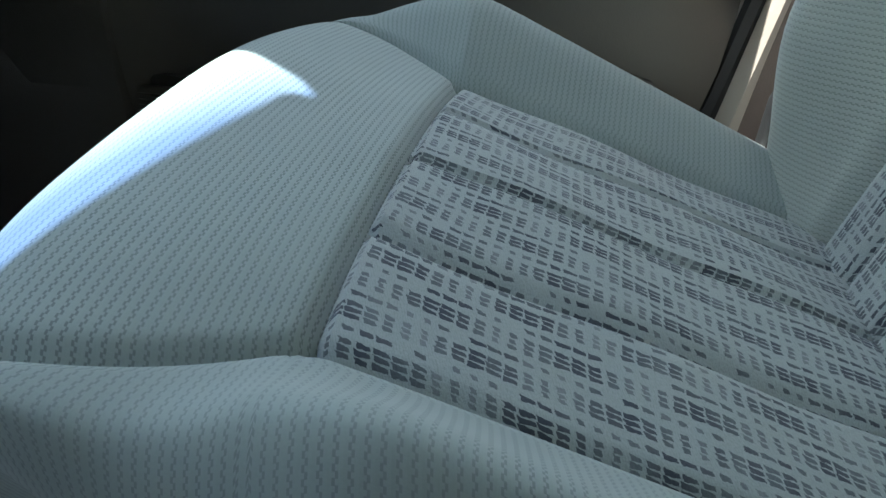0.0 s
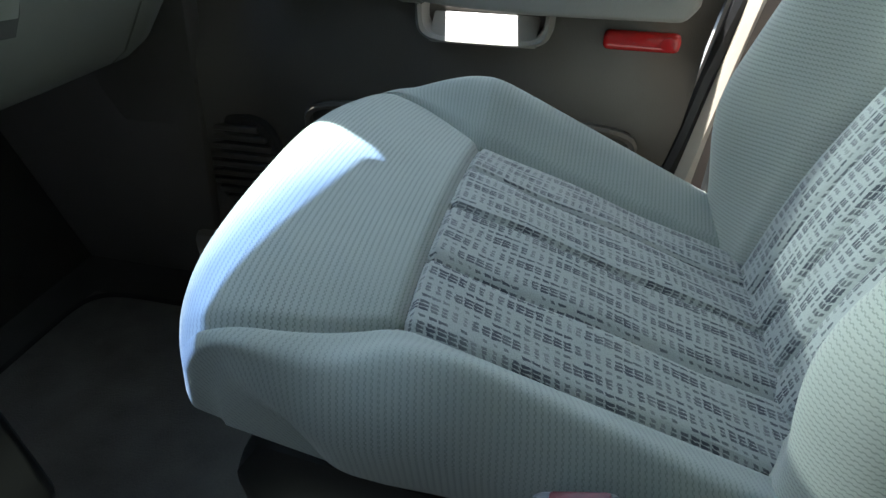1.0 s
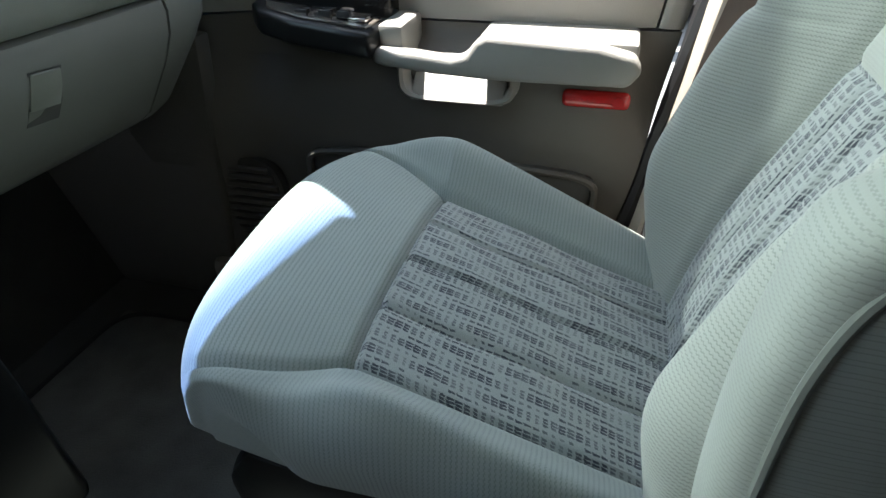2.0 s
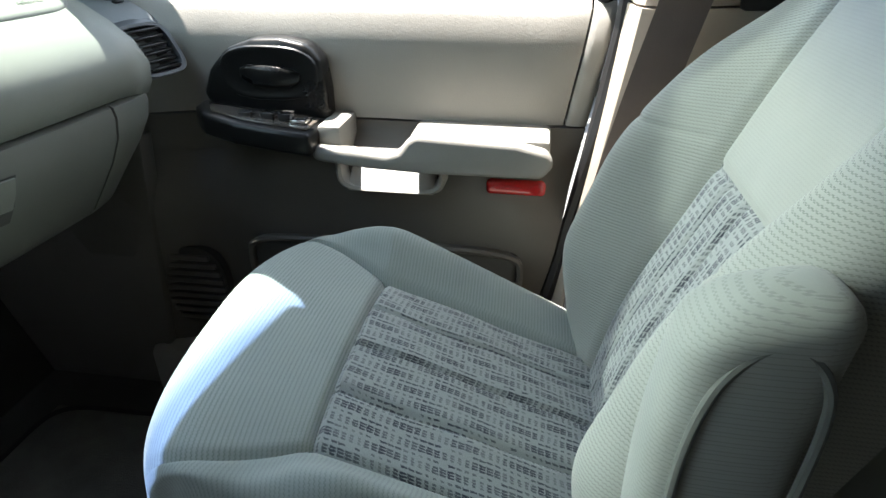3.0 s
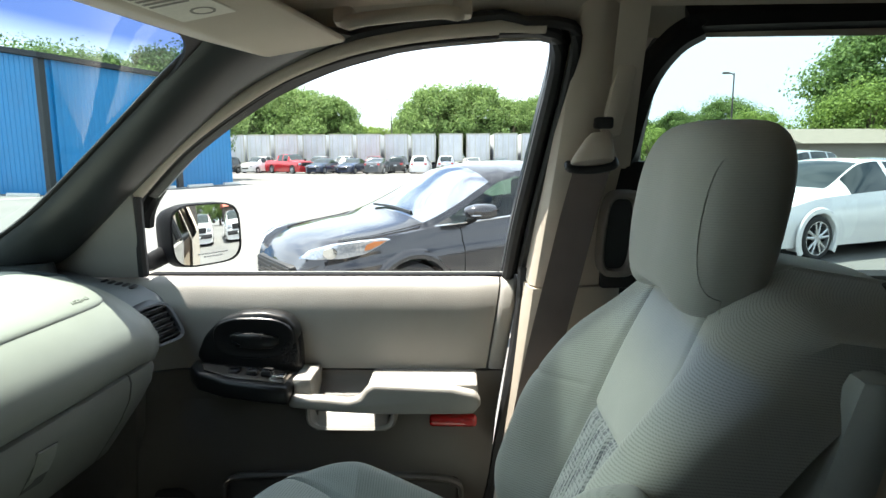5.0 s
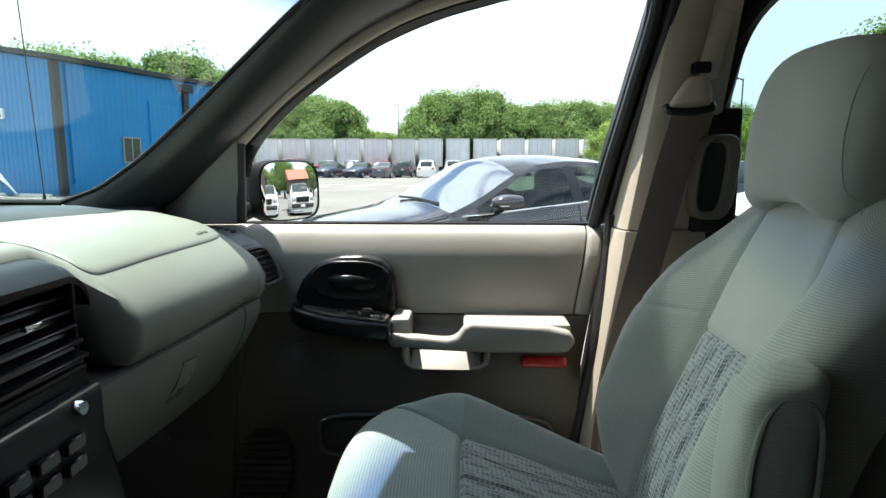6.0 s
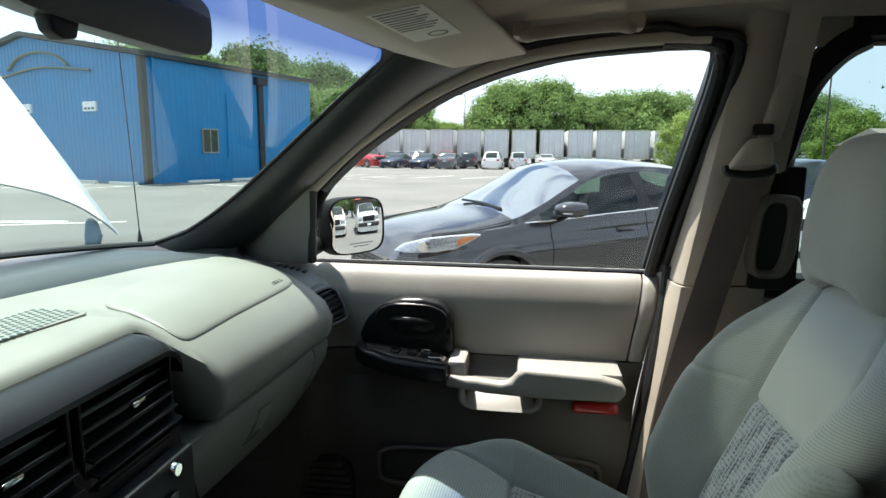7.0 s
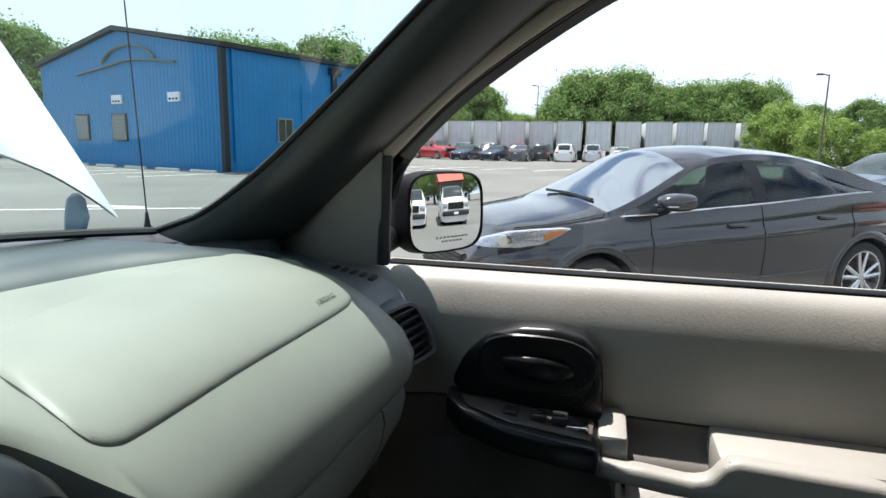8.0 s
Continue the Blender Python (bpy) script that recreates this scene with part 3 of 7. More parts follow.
part("armrest", armrest_pos(), RIBW, seat, "folded-up padded armrest")
seam_line = curve([(0.451, 0.4545, 0.82), (0.433, 0.4535, 0.92), (0.429, 0.4535, 1.04), (0.436, 0.4545, 1.105), (0.452, 0.456, 1.138), (0.474, 0.457, 1.148), (0.494, 0.456, 1.132), (0.502, 0.4545, 1.10), (0.500, 0.4535, 1.02)], 40)
# dark colour of this tube paints the seam groove's shading
part("armrest_seam", tube(seam_line, 0.0035, 8, up=(0, 1, 0)), mat("seam_shade", (0.15, 0.16, 0.14), 0.95, sheen=0.2), seat, "stitched seam round the armrest's side")
part("armrest_pivot", tube([(0.50, 0.50, 0.84), (0.50, 0.435, 0.84)], 0.035, 16), BLACKM, seat)

buckle = thing("belt_buckle", "grey seat belt buckle with dark red button", "buckle", (0.275, 0.475, 0.80))
part("housing", box((0.243, 0.460, 0.795), (0.297, 0.488, 0.872), 0.008, 3, Matrix.Rotation(radians(-18), 3, "Y")), mat("grey_buckle_plastic", (0.16, 0.17, 0.19), 0.35), buckle)
part("button", box((0.244, 0.465, 0.8655), (0.280, 0.483, 0.8755), 0.003, 2, Matrix.Rotation(radians(-18), 3, "Y")), mat("dark_red_plastic", (0.10, 0.012, 0.02), 0.4), buckle, "dark red release button")
part("stalk", box((0.268, 0.468, 0.66), (0.29, 0.480, 0.81), 0.004), BLACKM, buckle)

# ---------------------------------------------------------------- van: floor, body, roof
GROUND = 0.0
solo("floor", box((-1.0, -0.42, 0.38), (3.4, 1.14, 0.45), 0.0), CARPET, "dark grey van carpet", "floor", kind="structure")
mat_ob = thing("floor_mat", "dark worn carpet floor mat with bound edge", "mat", (-0.35, 0.78, 0.45))
part("mat_top", box((-0.62, 0.56, 0.451), (-0.05, 0.99, 0.462), 0.005), mat("mat_cloth", (0.10, 0.10, 0.09), 1.0, spots=15, vary=0.3, grain=400, bump=0.7), mat_ob)
part("binding", loft([ring((-0.335, 0.775, z), (1, 0, 0), (0, 1, 0), 0.295 - d, 0.225 - d, 40, 0.25) for z, d in ((0.451, 0), (0.462, 0.002), (0.4625, 0.014), (0.451, 0.016))], cap=False), BLACKM, mat_ob)
solo("ceiling", prism([(-0.16, 1.735), (0.05, 1.775), (0.5, 1.80), (3.4, 1.80), (3.4, 1.86), (0.4, 1.86), (-0.16, 1.79)], lambda u, v, w: (u, w, v), -0.42, 1.10, 0.0), LINER, "beige cloth headliner", "ceiling", kind="structure")


def rail_pos(t, s):
    """The curve from the headliner down to the top of the door opening."""
    x = -0.16 + 3.5 * t
    z = 1.740 + 0.19 * (x + 0.16) if x < 0.05 else min(1.802, 1.780 + 0.055 * (x - 0.05))
    return (x, 1.035 + 0.065 * math.sin(s * math.pi / 2), z - 0.075 * (1 - math.cos(s * math.pi / 2)))


# right body side: outer skin with the front door's and the sliding door's openings
def side_wall():
    """Inner body side behind the front door, with the sliding door's window cut out."""
    bm = bmesh.new()
    xs, zs = [0.60, 0.655, 1.97, 2.10, 3.4], [0.38, 1.23, 1.77, 1.86]
    for y in (1.22, 1.36):
        vs = {}
        for i, x in enumerate(xs):
            for j, z in enumerate(zs):
                vs[i, j] = bm.verts.new((x, y - 0.17 * max(0, z - 1.24) / 0.5, z))
        for i in range(4):
            for j in range(3):
                if i == 1 and j == 1:
                    continue
                f = [vs[i, j], vs[i + 1, j], vs[i + 1, j + 1], vs[i, j + 1]]
                bm.faces.new(f)
    return bm


solo("wall_side", side_wall(), TRIM, "pale grey trim panel of the sliding door", "wall", kind="structure", smooth=False)
# dark colour keeps these unseen walls from bouncing light into the cabin
UNSEEN_DARK = grained("unseen_wall_dark", (0.045, 0.043, 0.040), 0.7)
solo("wall_rear", box((3.38, -0.45, 0.38), (3.46, 1.36, 1.86)), UNSEEN_DARK, "unseen dark wall closing the van's rear", "wall", kind="structure")
# left side, out of view: an added blind wall that keeps light out
solo("wall_left", join(box((-0.43, -0.52, 0.38), (3.4, -0.44, 1.24)), box((-0.76, -0.50, 1.24), (3.4, -0.42, 1.82)), box((-0.75, -0.52, 0.38), (-0.42, -0.44, 1.28)), box((-1.0, -0.46, 1.80), (3.4, -0.40, 1.86))), UNSEEN_DARK, "unseen dark wall that blocks light from the driver's side", "wall", kind="structure")
solo("firewall", prism([(-1.0, 0.38), (-0.72, 0.45), (-0.90, 0.95), (-0.95, 1.24), (-1.05, 1.24)], lambda u, v, w: (u, w, v), -0.45, 1.30), CARPET, "dark carpeted bulkhead under the dashboard", "wall", kind="structure")
solo("kick_panel", prism([(-0.86, 0.42), (-0.42, 0.42), (-0.40, 0.62), (-0.36, 1.02), (-0.86, 1.05)], lambda u, v, w: (u, w, v), 1.10, 1.14, 0.006), VINYL_SHADED, "grey moulded kick panel at the footwell", "panel", kind="structure")
solo("door_sill", box((-0.45, 1.08, 0.42), (0.60, 1.20, 0.56), 0.02), VINYL, "grey plastic door sill trim", "trim", kind="structure")

# ---------------------------------------------------------------- front passenger door
door = thing("door_1", "grey vinyl inner panel of the closed passenger door", "door", (0.0, 1.2, 0.55), kind="structure")


def door_y(x, z):
    """Inner face of the door panel."""
    u = max(0.0, min(1.0, (1.243 - z) / 0.055))
    y = 1.258 - 0.048 * math.sqrt(1 - (1 - u) ** 2) - 0.012 * smooth01(1.215 - z, 0, 0.06)
    y -= 0.055 * smooth01(1.03 - z, 0.0, 0.05) * (1 - smooth01(x, 0.31, 0.37) * smooth01(z, 0.84, 0.95)) * (1 - (1 - smooth01(x, -0.25, -0.12)) * smooth01(z, 0.90, 0.97))
    y += 0.02 * smooth01(0.85 - z, 0, 0.2)
    y -= 0.05 * smooth01(-0.28 - x, 0.0, 0.16) * smooth01(1.26 - z, 0.0, 0.12)
    return y


def door_edge(z):
    return 0.445 - 0.16 * max(0, 1.23 - z) - 0.02 * smooth01(0.8 - z, 0, 0.3)


def panel_grid(xlo, xhi, zs, name, material, label="", nx=30, lift=0.0, back=1.31):
    """A moulded panel following the door's face between two ends, closed behind."""
    bm = bmesh.new()
    front, rear = [], []
    for z in zs:
        lo, hi = xlo(z) if callable(xlo) else xlo, xhi(z) if callable(xhi) else xhi
        row, rrow = [], []
        for i in range(nx + 1):
            x = lo + (hi - lo) * i / nx
            e = min(i, nx - i) / nx * (hi - lo)
            rnd = 0.006 * (1 - smooth01(e, 0, 0.008))
            row.append(bm.verts.new((x, door_y(x, z) - lift + rnd, z)))
            rrow.append(bm.verts.new((x, back, z)))
        front.append(row)
        rear.append(rrow)
    for rows in (front, rear):
        for p, q in zip(rows, rows[1:]):
            for i in range(nx):
                bm.faces.new((p[i], p[i + 1], q[i + 1], q[i]))
    for p, q in ((front[0], rear[0]), (front[-1], rear[-1])):
        for i in range(nx):
            bm.faces.new((p[i], p[i + 1], q[i + 1], q[i]))
    for i in (0, nx):
        for k in range(len(zs) - 1):
            bm.faces.new((front[k][i], front[k + 1][i], rear[k + 1][i], rear[k][i]))
    return part(name, bm, material, door, label)


upper = [1.243, 1.2427, 1.242, 1.2408, 1.2385, 1.235, 1.230, 1.224, 1.216, 1.207, 1.197, 1.187, 1.175, 1.15, 1.10, 1.06, 1.044]
lower = [1.04, 1.03, 1.02, 1.01, 1.0, 0.99, 0.97, 0.93, 0.88, 0.83, 0.78, 0.72, 0.65, 0.58, 0.54]
seam = lambda z: 0.407 - 0.16 * max(0, 1.23 - z)
panel_grid(-0.56, lambda z: seam(z) - 0.002, upper, "upper_panel", VINYL, "soft grey vinyl upper door panel")
panel_grid(lambda z: seam(z) + 0.002, door_edge, upper, "rear_strip", VINYL, nx=6)
panel_grid(-0.56, door_edge, lower, "lower_panel", VINYL_SHADED, "grey moulded lower door panel")

# armrest with the notch of the pull handle
arm = prism([(-0.035, 1.026), (0.03, 1.024), (0.09, 1.018), (0.112, 1.024), (0.126, 1.045), (0.142, 1.054), (0.30, 1.047), (0.350, 1.036), (0.363, 1.014), (0.345, 0.990), (0.16, 0.988), (0.06, 0.992), (0.0, 0.998), (-0.035, 1.002)],
            lambda u, v, w: (u, w, v), 1.074, 1.106, 0.010, 3)
part("armrest_bar", arm, VINYL, door, "grey padded armrest with a pull-handle notch")
part("armrest_shelf", join(box((0.125, 1.100, 0.99), (0.355, 1.20, 1.046), 0.008), box((-0.032, 1.098, 0.99), (0.010, 1.20, 1.056), 0.008)), VINYL, door)
# pull cup below the armrest
def cup_line(y, ru, rv):
    """The cup's lower outline: a squared half oval, open at the top."""
    out = []
    for k in range(31):
        a = math.pi * (1 + k / 30)
        c, s = math.cos(a), math.sin(a)
        out.append((0.088 + ru * math.copysign(abs(c) ** 0.4, c), y, 0.988 - 2 * rv * abs(s) ** 0.4))
    return out


cup = loft([cup_line(y, ru, rv) for y, ru, rv in ((1.16, 0.098, 0.026), (1.112, 0.096, 0.0255), (1.106, 0.091, 0.0235), (1.110, 0.086, 0.0215), (1.16, 0.082, 0.020))], cap=False, loop=False)
cup = part("pull_cup", cup, VINYL, door, "grey pull cup under the armrest")
part("scoop", prism([(1.108, 0.938), (1.108, 0.943), (1.150, 0.978), (1.17, 0.938)], lambda u, v, w: (w, u, v), 0.012, 0.164, 0.003), VINYL, cup)
refl = box((0.252, 1.128, 0.938), (0.354, 1.15, 0.964), 0.008, 3)
rf = part("reflector", refl, REDLENS, door, "red courtesy reflector")
part("round_lens", tube([(0.336, 1.126, 0.951), (0.336, 1.14, 0.951)], 0.009, 16), REDLENS, rf)
part("map_pocket", loft([ring((0.06, y, 0.775), (1, 0, 0), (0, 0, 1), ru, rv, 36, 0.4) for y, ru, rv in ((1.150, 0.262, 0.052), (1.126, 0.266, 0.056), (1.121, 0.262, 0.052), (1.124, 0.256, 0.046), (1.150, 0.252, 0.042))], cap=False), VINYL_SHADED, door, "moulded rim of the map pocket")
# dark block fills the pocket; its colour stands in for shade inside
part("pocket_mouth", box((-0.195, 1.1285, 0.732), (0.315, 1.16, 0.818), 0.012, 3), mat("pocket_shade", (0.05, 0.047, 0.042), 0.8), door, "dark block in place of the pocket's shaded opening")
grille = thing("door_speaker", "slotted speaker grille moulded into the lower door panel", "speaker", (-0.335, 1.13, 0.62))
part("backing", loft([ring((-0.335, y, 0.695), (1, 0, 0), (0, 0, 1), r, r * 1.3, 32, 0.75) for y, r in ((1.15, 0.070), (1.1285, 0.070), (1.1265, 0.066))]), mat("speaker_cloth", (0.045, 0.042, 0.037), 0.9), grille)
for k in range(9):
    zz = 0.695 + (k - 4) * 0.0175
    half = 0.066 * math.sqrt(max(0.05, 1 - ((zz - 0.695) / 0.092) ** 2))
    part("slat", box((-0.335 - half, 1.119, zz - 0.0055), (-0.335 + half, 1.130, zz + 0.0055), 0.002, 1), VINYL_SHADED, grille)

# black handle pod: oval dish, release lever and the switch plate
pod = part("handle_pod", prism([(-0.255, 1.085), (-0.235, 1.130), (-0.20, 1.165), (-0.15, 1.182), (-0.10, 1.184), (-0.055, 1.175), (-0.032, 1.15), (-0.026, 1.10), (-0.026, 1.052), (-0.03, 1.02), (-0.10, 1.022), (-0.18, 1.038), (-0.235, 1.06)], lambda u, v, w: (u, w, v), 1.150, 1.20, 0.012, 3), BLACK, door, "black oval handle pod")
part("dish", loft([ring((-0.125, y, 1.127), (1, 0, 0), (0, 0, 1), ru, rv, 36, 0.75) for y, ru, rv in ((1.1512, 0.088, 0.046), (1.1470, 0.086, 0.044), (1.1462, 0.083, 0.041), (1.1472, 0.078, 0.037), (1.1488, 0.070, 0.031), (1.1492, 0.04, 0.016), (1.1494, 0.003, 0.001))], cap=False), BLACK, pod)
part("release_lever", loft([ring((x, y, z), (0, 1, 0), (0, 0, 1), 0.007, h, 14, 0.7) for x, y, z, h in ((-0.175, 1.152, 1.127, 0.008), (-0.16, 1.145, 1.126, 0.015), (-0.12, 1.141, 1.124, 0.018), (-0.085, 1.144, 1.122, 0.015), (-0.07, 1.152, 1.122, 0.007))]), BLACK, pod, "black release lever")
tray = part("switch_ledge", prism([(-0.262, 1.165), (-0.255, 1.12), (-0.225, 1.085), (-0.16, 1.060), (-0.08, 1.055), (-0.028, 1.056), (-0.026, 1.18), (-0.2, 1.18)], lambda u, v, w: (u, v, w + 0.10 * (-0.026 - u)), 1.014, 1.052, 0.008, 3), BLACK, door, "black curved switch ledge")
part("switch_plate", prism([(-0.235, 1.135), (-0.215, 1.10), (-0.15, 1.078), (-0.04, 1.075), (-0.036, 1.135)], lambda u, v, w: (u, v, w + 0.10 * (-0.026 - u)), 1.052, 1.0555, 0.001, 1), mat("satin_switch_plate", (0.13, 0.115, 0.10), 0.2, 0.3, vary=0.15), tray)
for x0 in (-0.165, -0.125, -0.095):
    part("window_switch", box((x0, 1.095, 1.062), (x0 + 0.022, 1.120, 1.074), 0.003, 2), mat("switch_plastic", (0.03, 0.03, 0.03), 0.25), tray)
part("lock_switch", box((-0.075, 1.09, 1.058), (-0.045, 1.125, 1.066), 0.003, 2), CHROME, tray)

# window opening: line round the glass, from the front lower corner over the top to the rear lower corner
WIN = [(-0.40, 1.252, 1.242), (-0.375, 1.19, 1.43), (-0.25, 1.155, 1.535), (-0.067, 1.12, 1.645), (0.08, 1.10, 1.70), (0.22, 1.09, 1.727), (0.39, 1.082, 1.740), (0.474, 1.085, 1.738), (0.503, 1.09, 1.706), (0.477, 1.14, 1.55), (0.445, 1.20, 1.38), (0.425, 1.25, 1.242)]
top_line = curve(WIN[1:7], 30)
rear_line = curve(WIN[6:], 24)
part("window_channel", tube([Vector(p) + Vector((0.002, -0.004, 0.006)) for p in curve(WIN[1:8], 40)], 0.015, 10), TRIM, door, "pale painted upper window channel")
part("window_seal", tube(rear_line, 0.014, 8, 1.0), RUBBER, door, "black rubber window seal")
part("glass_run", tube([Vector(p) + Vector((0, 0.004, -0.010)) for p in top_line], 0.005, 8), RUBBER, door)
outer = [Vector(p) + Vector((0.004, -0.012, 0.024)) for p in top_line] + [Vector(p) + Vector((0.030, -0.012, 0.012)) for p in rear_line[1:]]
part("door_seal", tube(outer, 0.011, 8), RUBBER, door)
part("window_frame", tube([Vector(p) + Vector((0.012, 0.035, 0.012)) for p in top_line + rear_line[1:]], 0.026, 8), BLACK, door, "black painted window frame")
part("outer_channel", tube(curve([(-0.40, 1.262, 1.36), (-0.372, 1.245, 1.42), (-0.27, 1.215, 1.525), (-0.11, 1.18, 1.625), (0.05, 1.155, 1.692), (0.20, 1.14, 1.73)], 30), 0.018, 8), HOUSING, door, "dark outer window channel")
part("belt_seal", box((-0.40, 1.2525, 1.226), (0.43, 1.285, 1.2475), 0.005), HOUSING, door)
part("rear_seal", tube([(door_edge(z) + 0.014, 1.165 + 0.05 * smooth01(z, 1.0, 1.25), z) for z in (1.27, 1.2, 1.1, 1.0, 0.9, 0.8, 0.7, 0.6)], 0.014, 8), RUBBER, door)
part("sail_panel", prism([(-0.70, 1.245), (-0.58, 1.355), (-0.44, 1.468), (-0.372, 1.435), (-0.392, 1.255), (-0.40, 1.245)], lambda u, v, w: (u, w - 0.28 * (v - 1.25), v), 1.215, 1.245, 0.004), VINYL, door, "grey triangular mirror sail")
part("sail_edge", tube([(-0.392, 1.222, 1.25), (-0.385, 1.205, 1.33), (-0.372, 1.18, 1.43)], 0.012, 8), RUBBER, door)


def glass_pane(name, outline, material, parent):
    bm = bmesh.new()
    bm.faces.new([bm.verts.new(p) for p in outline])
    bmesh.ops.triangulate(bm, faces=bm.faces)
    ob = part(name, bm, material, parent, smooth=False)
    ob.visible_shadow = material is not SIDEGLASS
    return ob


glass_pane("window_pane", [Vector(p) + Vector((0, 0.015, 0)) for p in [WIN[0]] + top_line + rear_line[1:]], SIDEGLASS, door)

# ---------------------------------------------------------------- outside mirror
om = thing("door_mirror", "black outside door mirror with convex glass", "mirror", (-0.39, 1.6, 1.17))
mc = Vector((-0.355, 1.468, 1.312))
fn = Vector((0.84, -0.53, 0.035)).normalized()
mu = Vector((0, 0, 1)).cross(fn).normalized()
mv = fn.cross(mu)
part("housing", loft([ring(mc + fn * d, mu, mv, ru, rv, 36, 0.5) for d, ru, rv in ((0.004, 0.099, 0.076), (0.016, 0.100, 0.077), (0.013, 0.104, 0.081), (-0.02, 0.106, 0.083), (-0.07, 0.092, 0.074), (-0.11, 0.06, 0.055))], cap=True), HOUSING, om, "black mirror housing")
bm = bmesh.new()
cells = {}
for i in range(41):
    for j in range(41):
        a, b = -0.103 + 0.00515 * i, -0.079 + 0.00395 * j
        cells[i, j] = bm.verts.new(mc + mu * a + mv * b + fn * (0.0165 - (a * a + b * b) / 2.7))
for i in range(40):
    for j in range(40):
        a, b = (i - 19.5) / 20, (j - 19.5) / 20
        if a**4 + b**4 < 0.95:
            bm.faces.new((cells[i, j], cells[i + 1, j], cells[i + 1, j + 1], cells[i, j + 1]))
glass_ob = part("mirror_glass", bm, MIRROR, om, "convex mirror glass")
for k, (w, v0) in enumerate(((0.046, -0.052), (0.030, -0.060))):
    for q in range(9 if k == 0 else 6):
        a = 0.012 - w + q * 2 * w / (9 if k == 0 else 6)
        p = mc + mu * a + mv * v0 + fn * (0.0168 - (a * a + v0 * v0) / 2.7)
        part("etched_mark", loft([[p + mu * x + mv * y + fn * d for x, y in ((0, 0), (0.0065, 0), (0.0065, 0.0035), (0, 0.0035))] for d in (0.0, 0.0003)]), mat("etched_glass", (0.30, 0.30, 0.30), 0.8), glass_ob, smooth=False)
part("mount", tube([mc - fn * 0.06 - mu * 0.06 - mv * 0.04, (-0.45, 1.36, 1.255), (-0.47, 1.27, 1.26)], [0.024, 0.022, 0.03], 12), HOUSING, om)

# ---------------------------------------------------------------- windscreen, pillars, roof fittings
W_EDGE = curve([(-0.74, 1.102, 1.302), (-0.695, 1.105, 1.318), (-0.640, 1.102, 1.340), (-0.532, 1.089, 1.408), (-0.412, 1.065, 1.50), (-0.306, 1.04, 1.583), (-0.208, 1.003, 1.653), (-0.128, 0.97, 1.704), (-0.09, 0.955, 1.735)], 36)
D_EDGE = curve([(-0.60, 1.17, 1.262), (-0.53, 1.18, 1.30), (-0.46, 1.18, 1.362), (-0.36, 1.165, 1.445), (-0.24, 1.135, 1.540), (-0.10, 1.10, 1.637), (0.03, 1.078, 1.696), (0.12, 1.065, 1.73)], 36)
pil = thing("windscreen_pillar", "dark grey moulded windscreen pillar trim", "pillar", (-0.7, 1.13, 1.29), kind="structure")


def pillar_rings():
    """Sections between the windscreen's edge and the door's edge, bulging into the cabin, with a flat back outside."""
    out = []
    for w, d in zip(W_EDGE, D_EDGE):
        inward = Vector((0.30, -0.80, -0.10)).normalized()
        loop = [w.lerp(d, k / 10) + inward * 0.030 * math.sin(math.pi * k / 10) ** 0.7 for k in range(11)]
        loop += [d + Vector((-0.01, 0.07, 0.03)), w.lerp(d, 0.5) + Vector((-0.03, 0.08, 0.05)), w + Vector((0.004, 0.03, 0.008))]
        out.append(loop)
    return out


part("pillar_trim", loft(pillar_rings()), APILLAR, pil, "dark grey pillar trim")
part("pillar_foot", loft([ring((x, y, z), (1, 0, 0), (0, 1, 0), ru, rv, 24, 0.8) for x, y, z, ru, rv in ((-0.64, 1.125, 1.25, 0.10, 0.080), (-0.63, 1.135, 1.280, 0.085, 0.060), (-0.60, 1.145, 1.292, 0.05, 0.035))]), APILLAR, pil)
ws = thing("windscreen", "tinted windscreen with blue shade band", "windscreen", (-0.8, 0.4, 1.30), kind="structure")


def ws_pos(s, t):
    """s across from the right pillar to the left one, t from the cowl to the roof."""
    k = t * 36
    i = min(int(k), 35)
    p = W_EDGE[i].lerp(W_EDGE[i + 1], k - i)
    bow = 1 - (2 * s - 1) ** 2
    return (p.x - 0.13 * bow * (1 - 0.45 * t), p.y + (0.86 - 2 * p.y) * s, p.z + 0.028 * bow)


bm = bmesh.new()
rows = [[bm.verts.new(ws_pos(s / 20, t / 12)) for s in range(21)] for t in range(13)]
for p, q in zip(rows, rows[1:]):
    for i in range(20):
        bm.faces.new((p[i], p[i + 1], q[i + 1], q[i]))
part("pane", bm, WINDSCREEN, ws)
part("frit", join(tube([ws_pos(s / 30, 0.0) for s in range(31)], 0.013, 8, 0.5), tube([ws_pos(0.0, t / 30) for t in range(31)], 0.008, 8, 0.6)), BLACKM, ws, "black ceramic border")
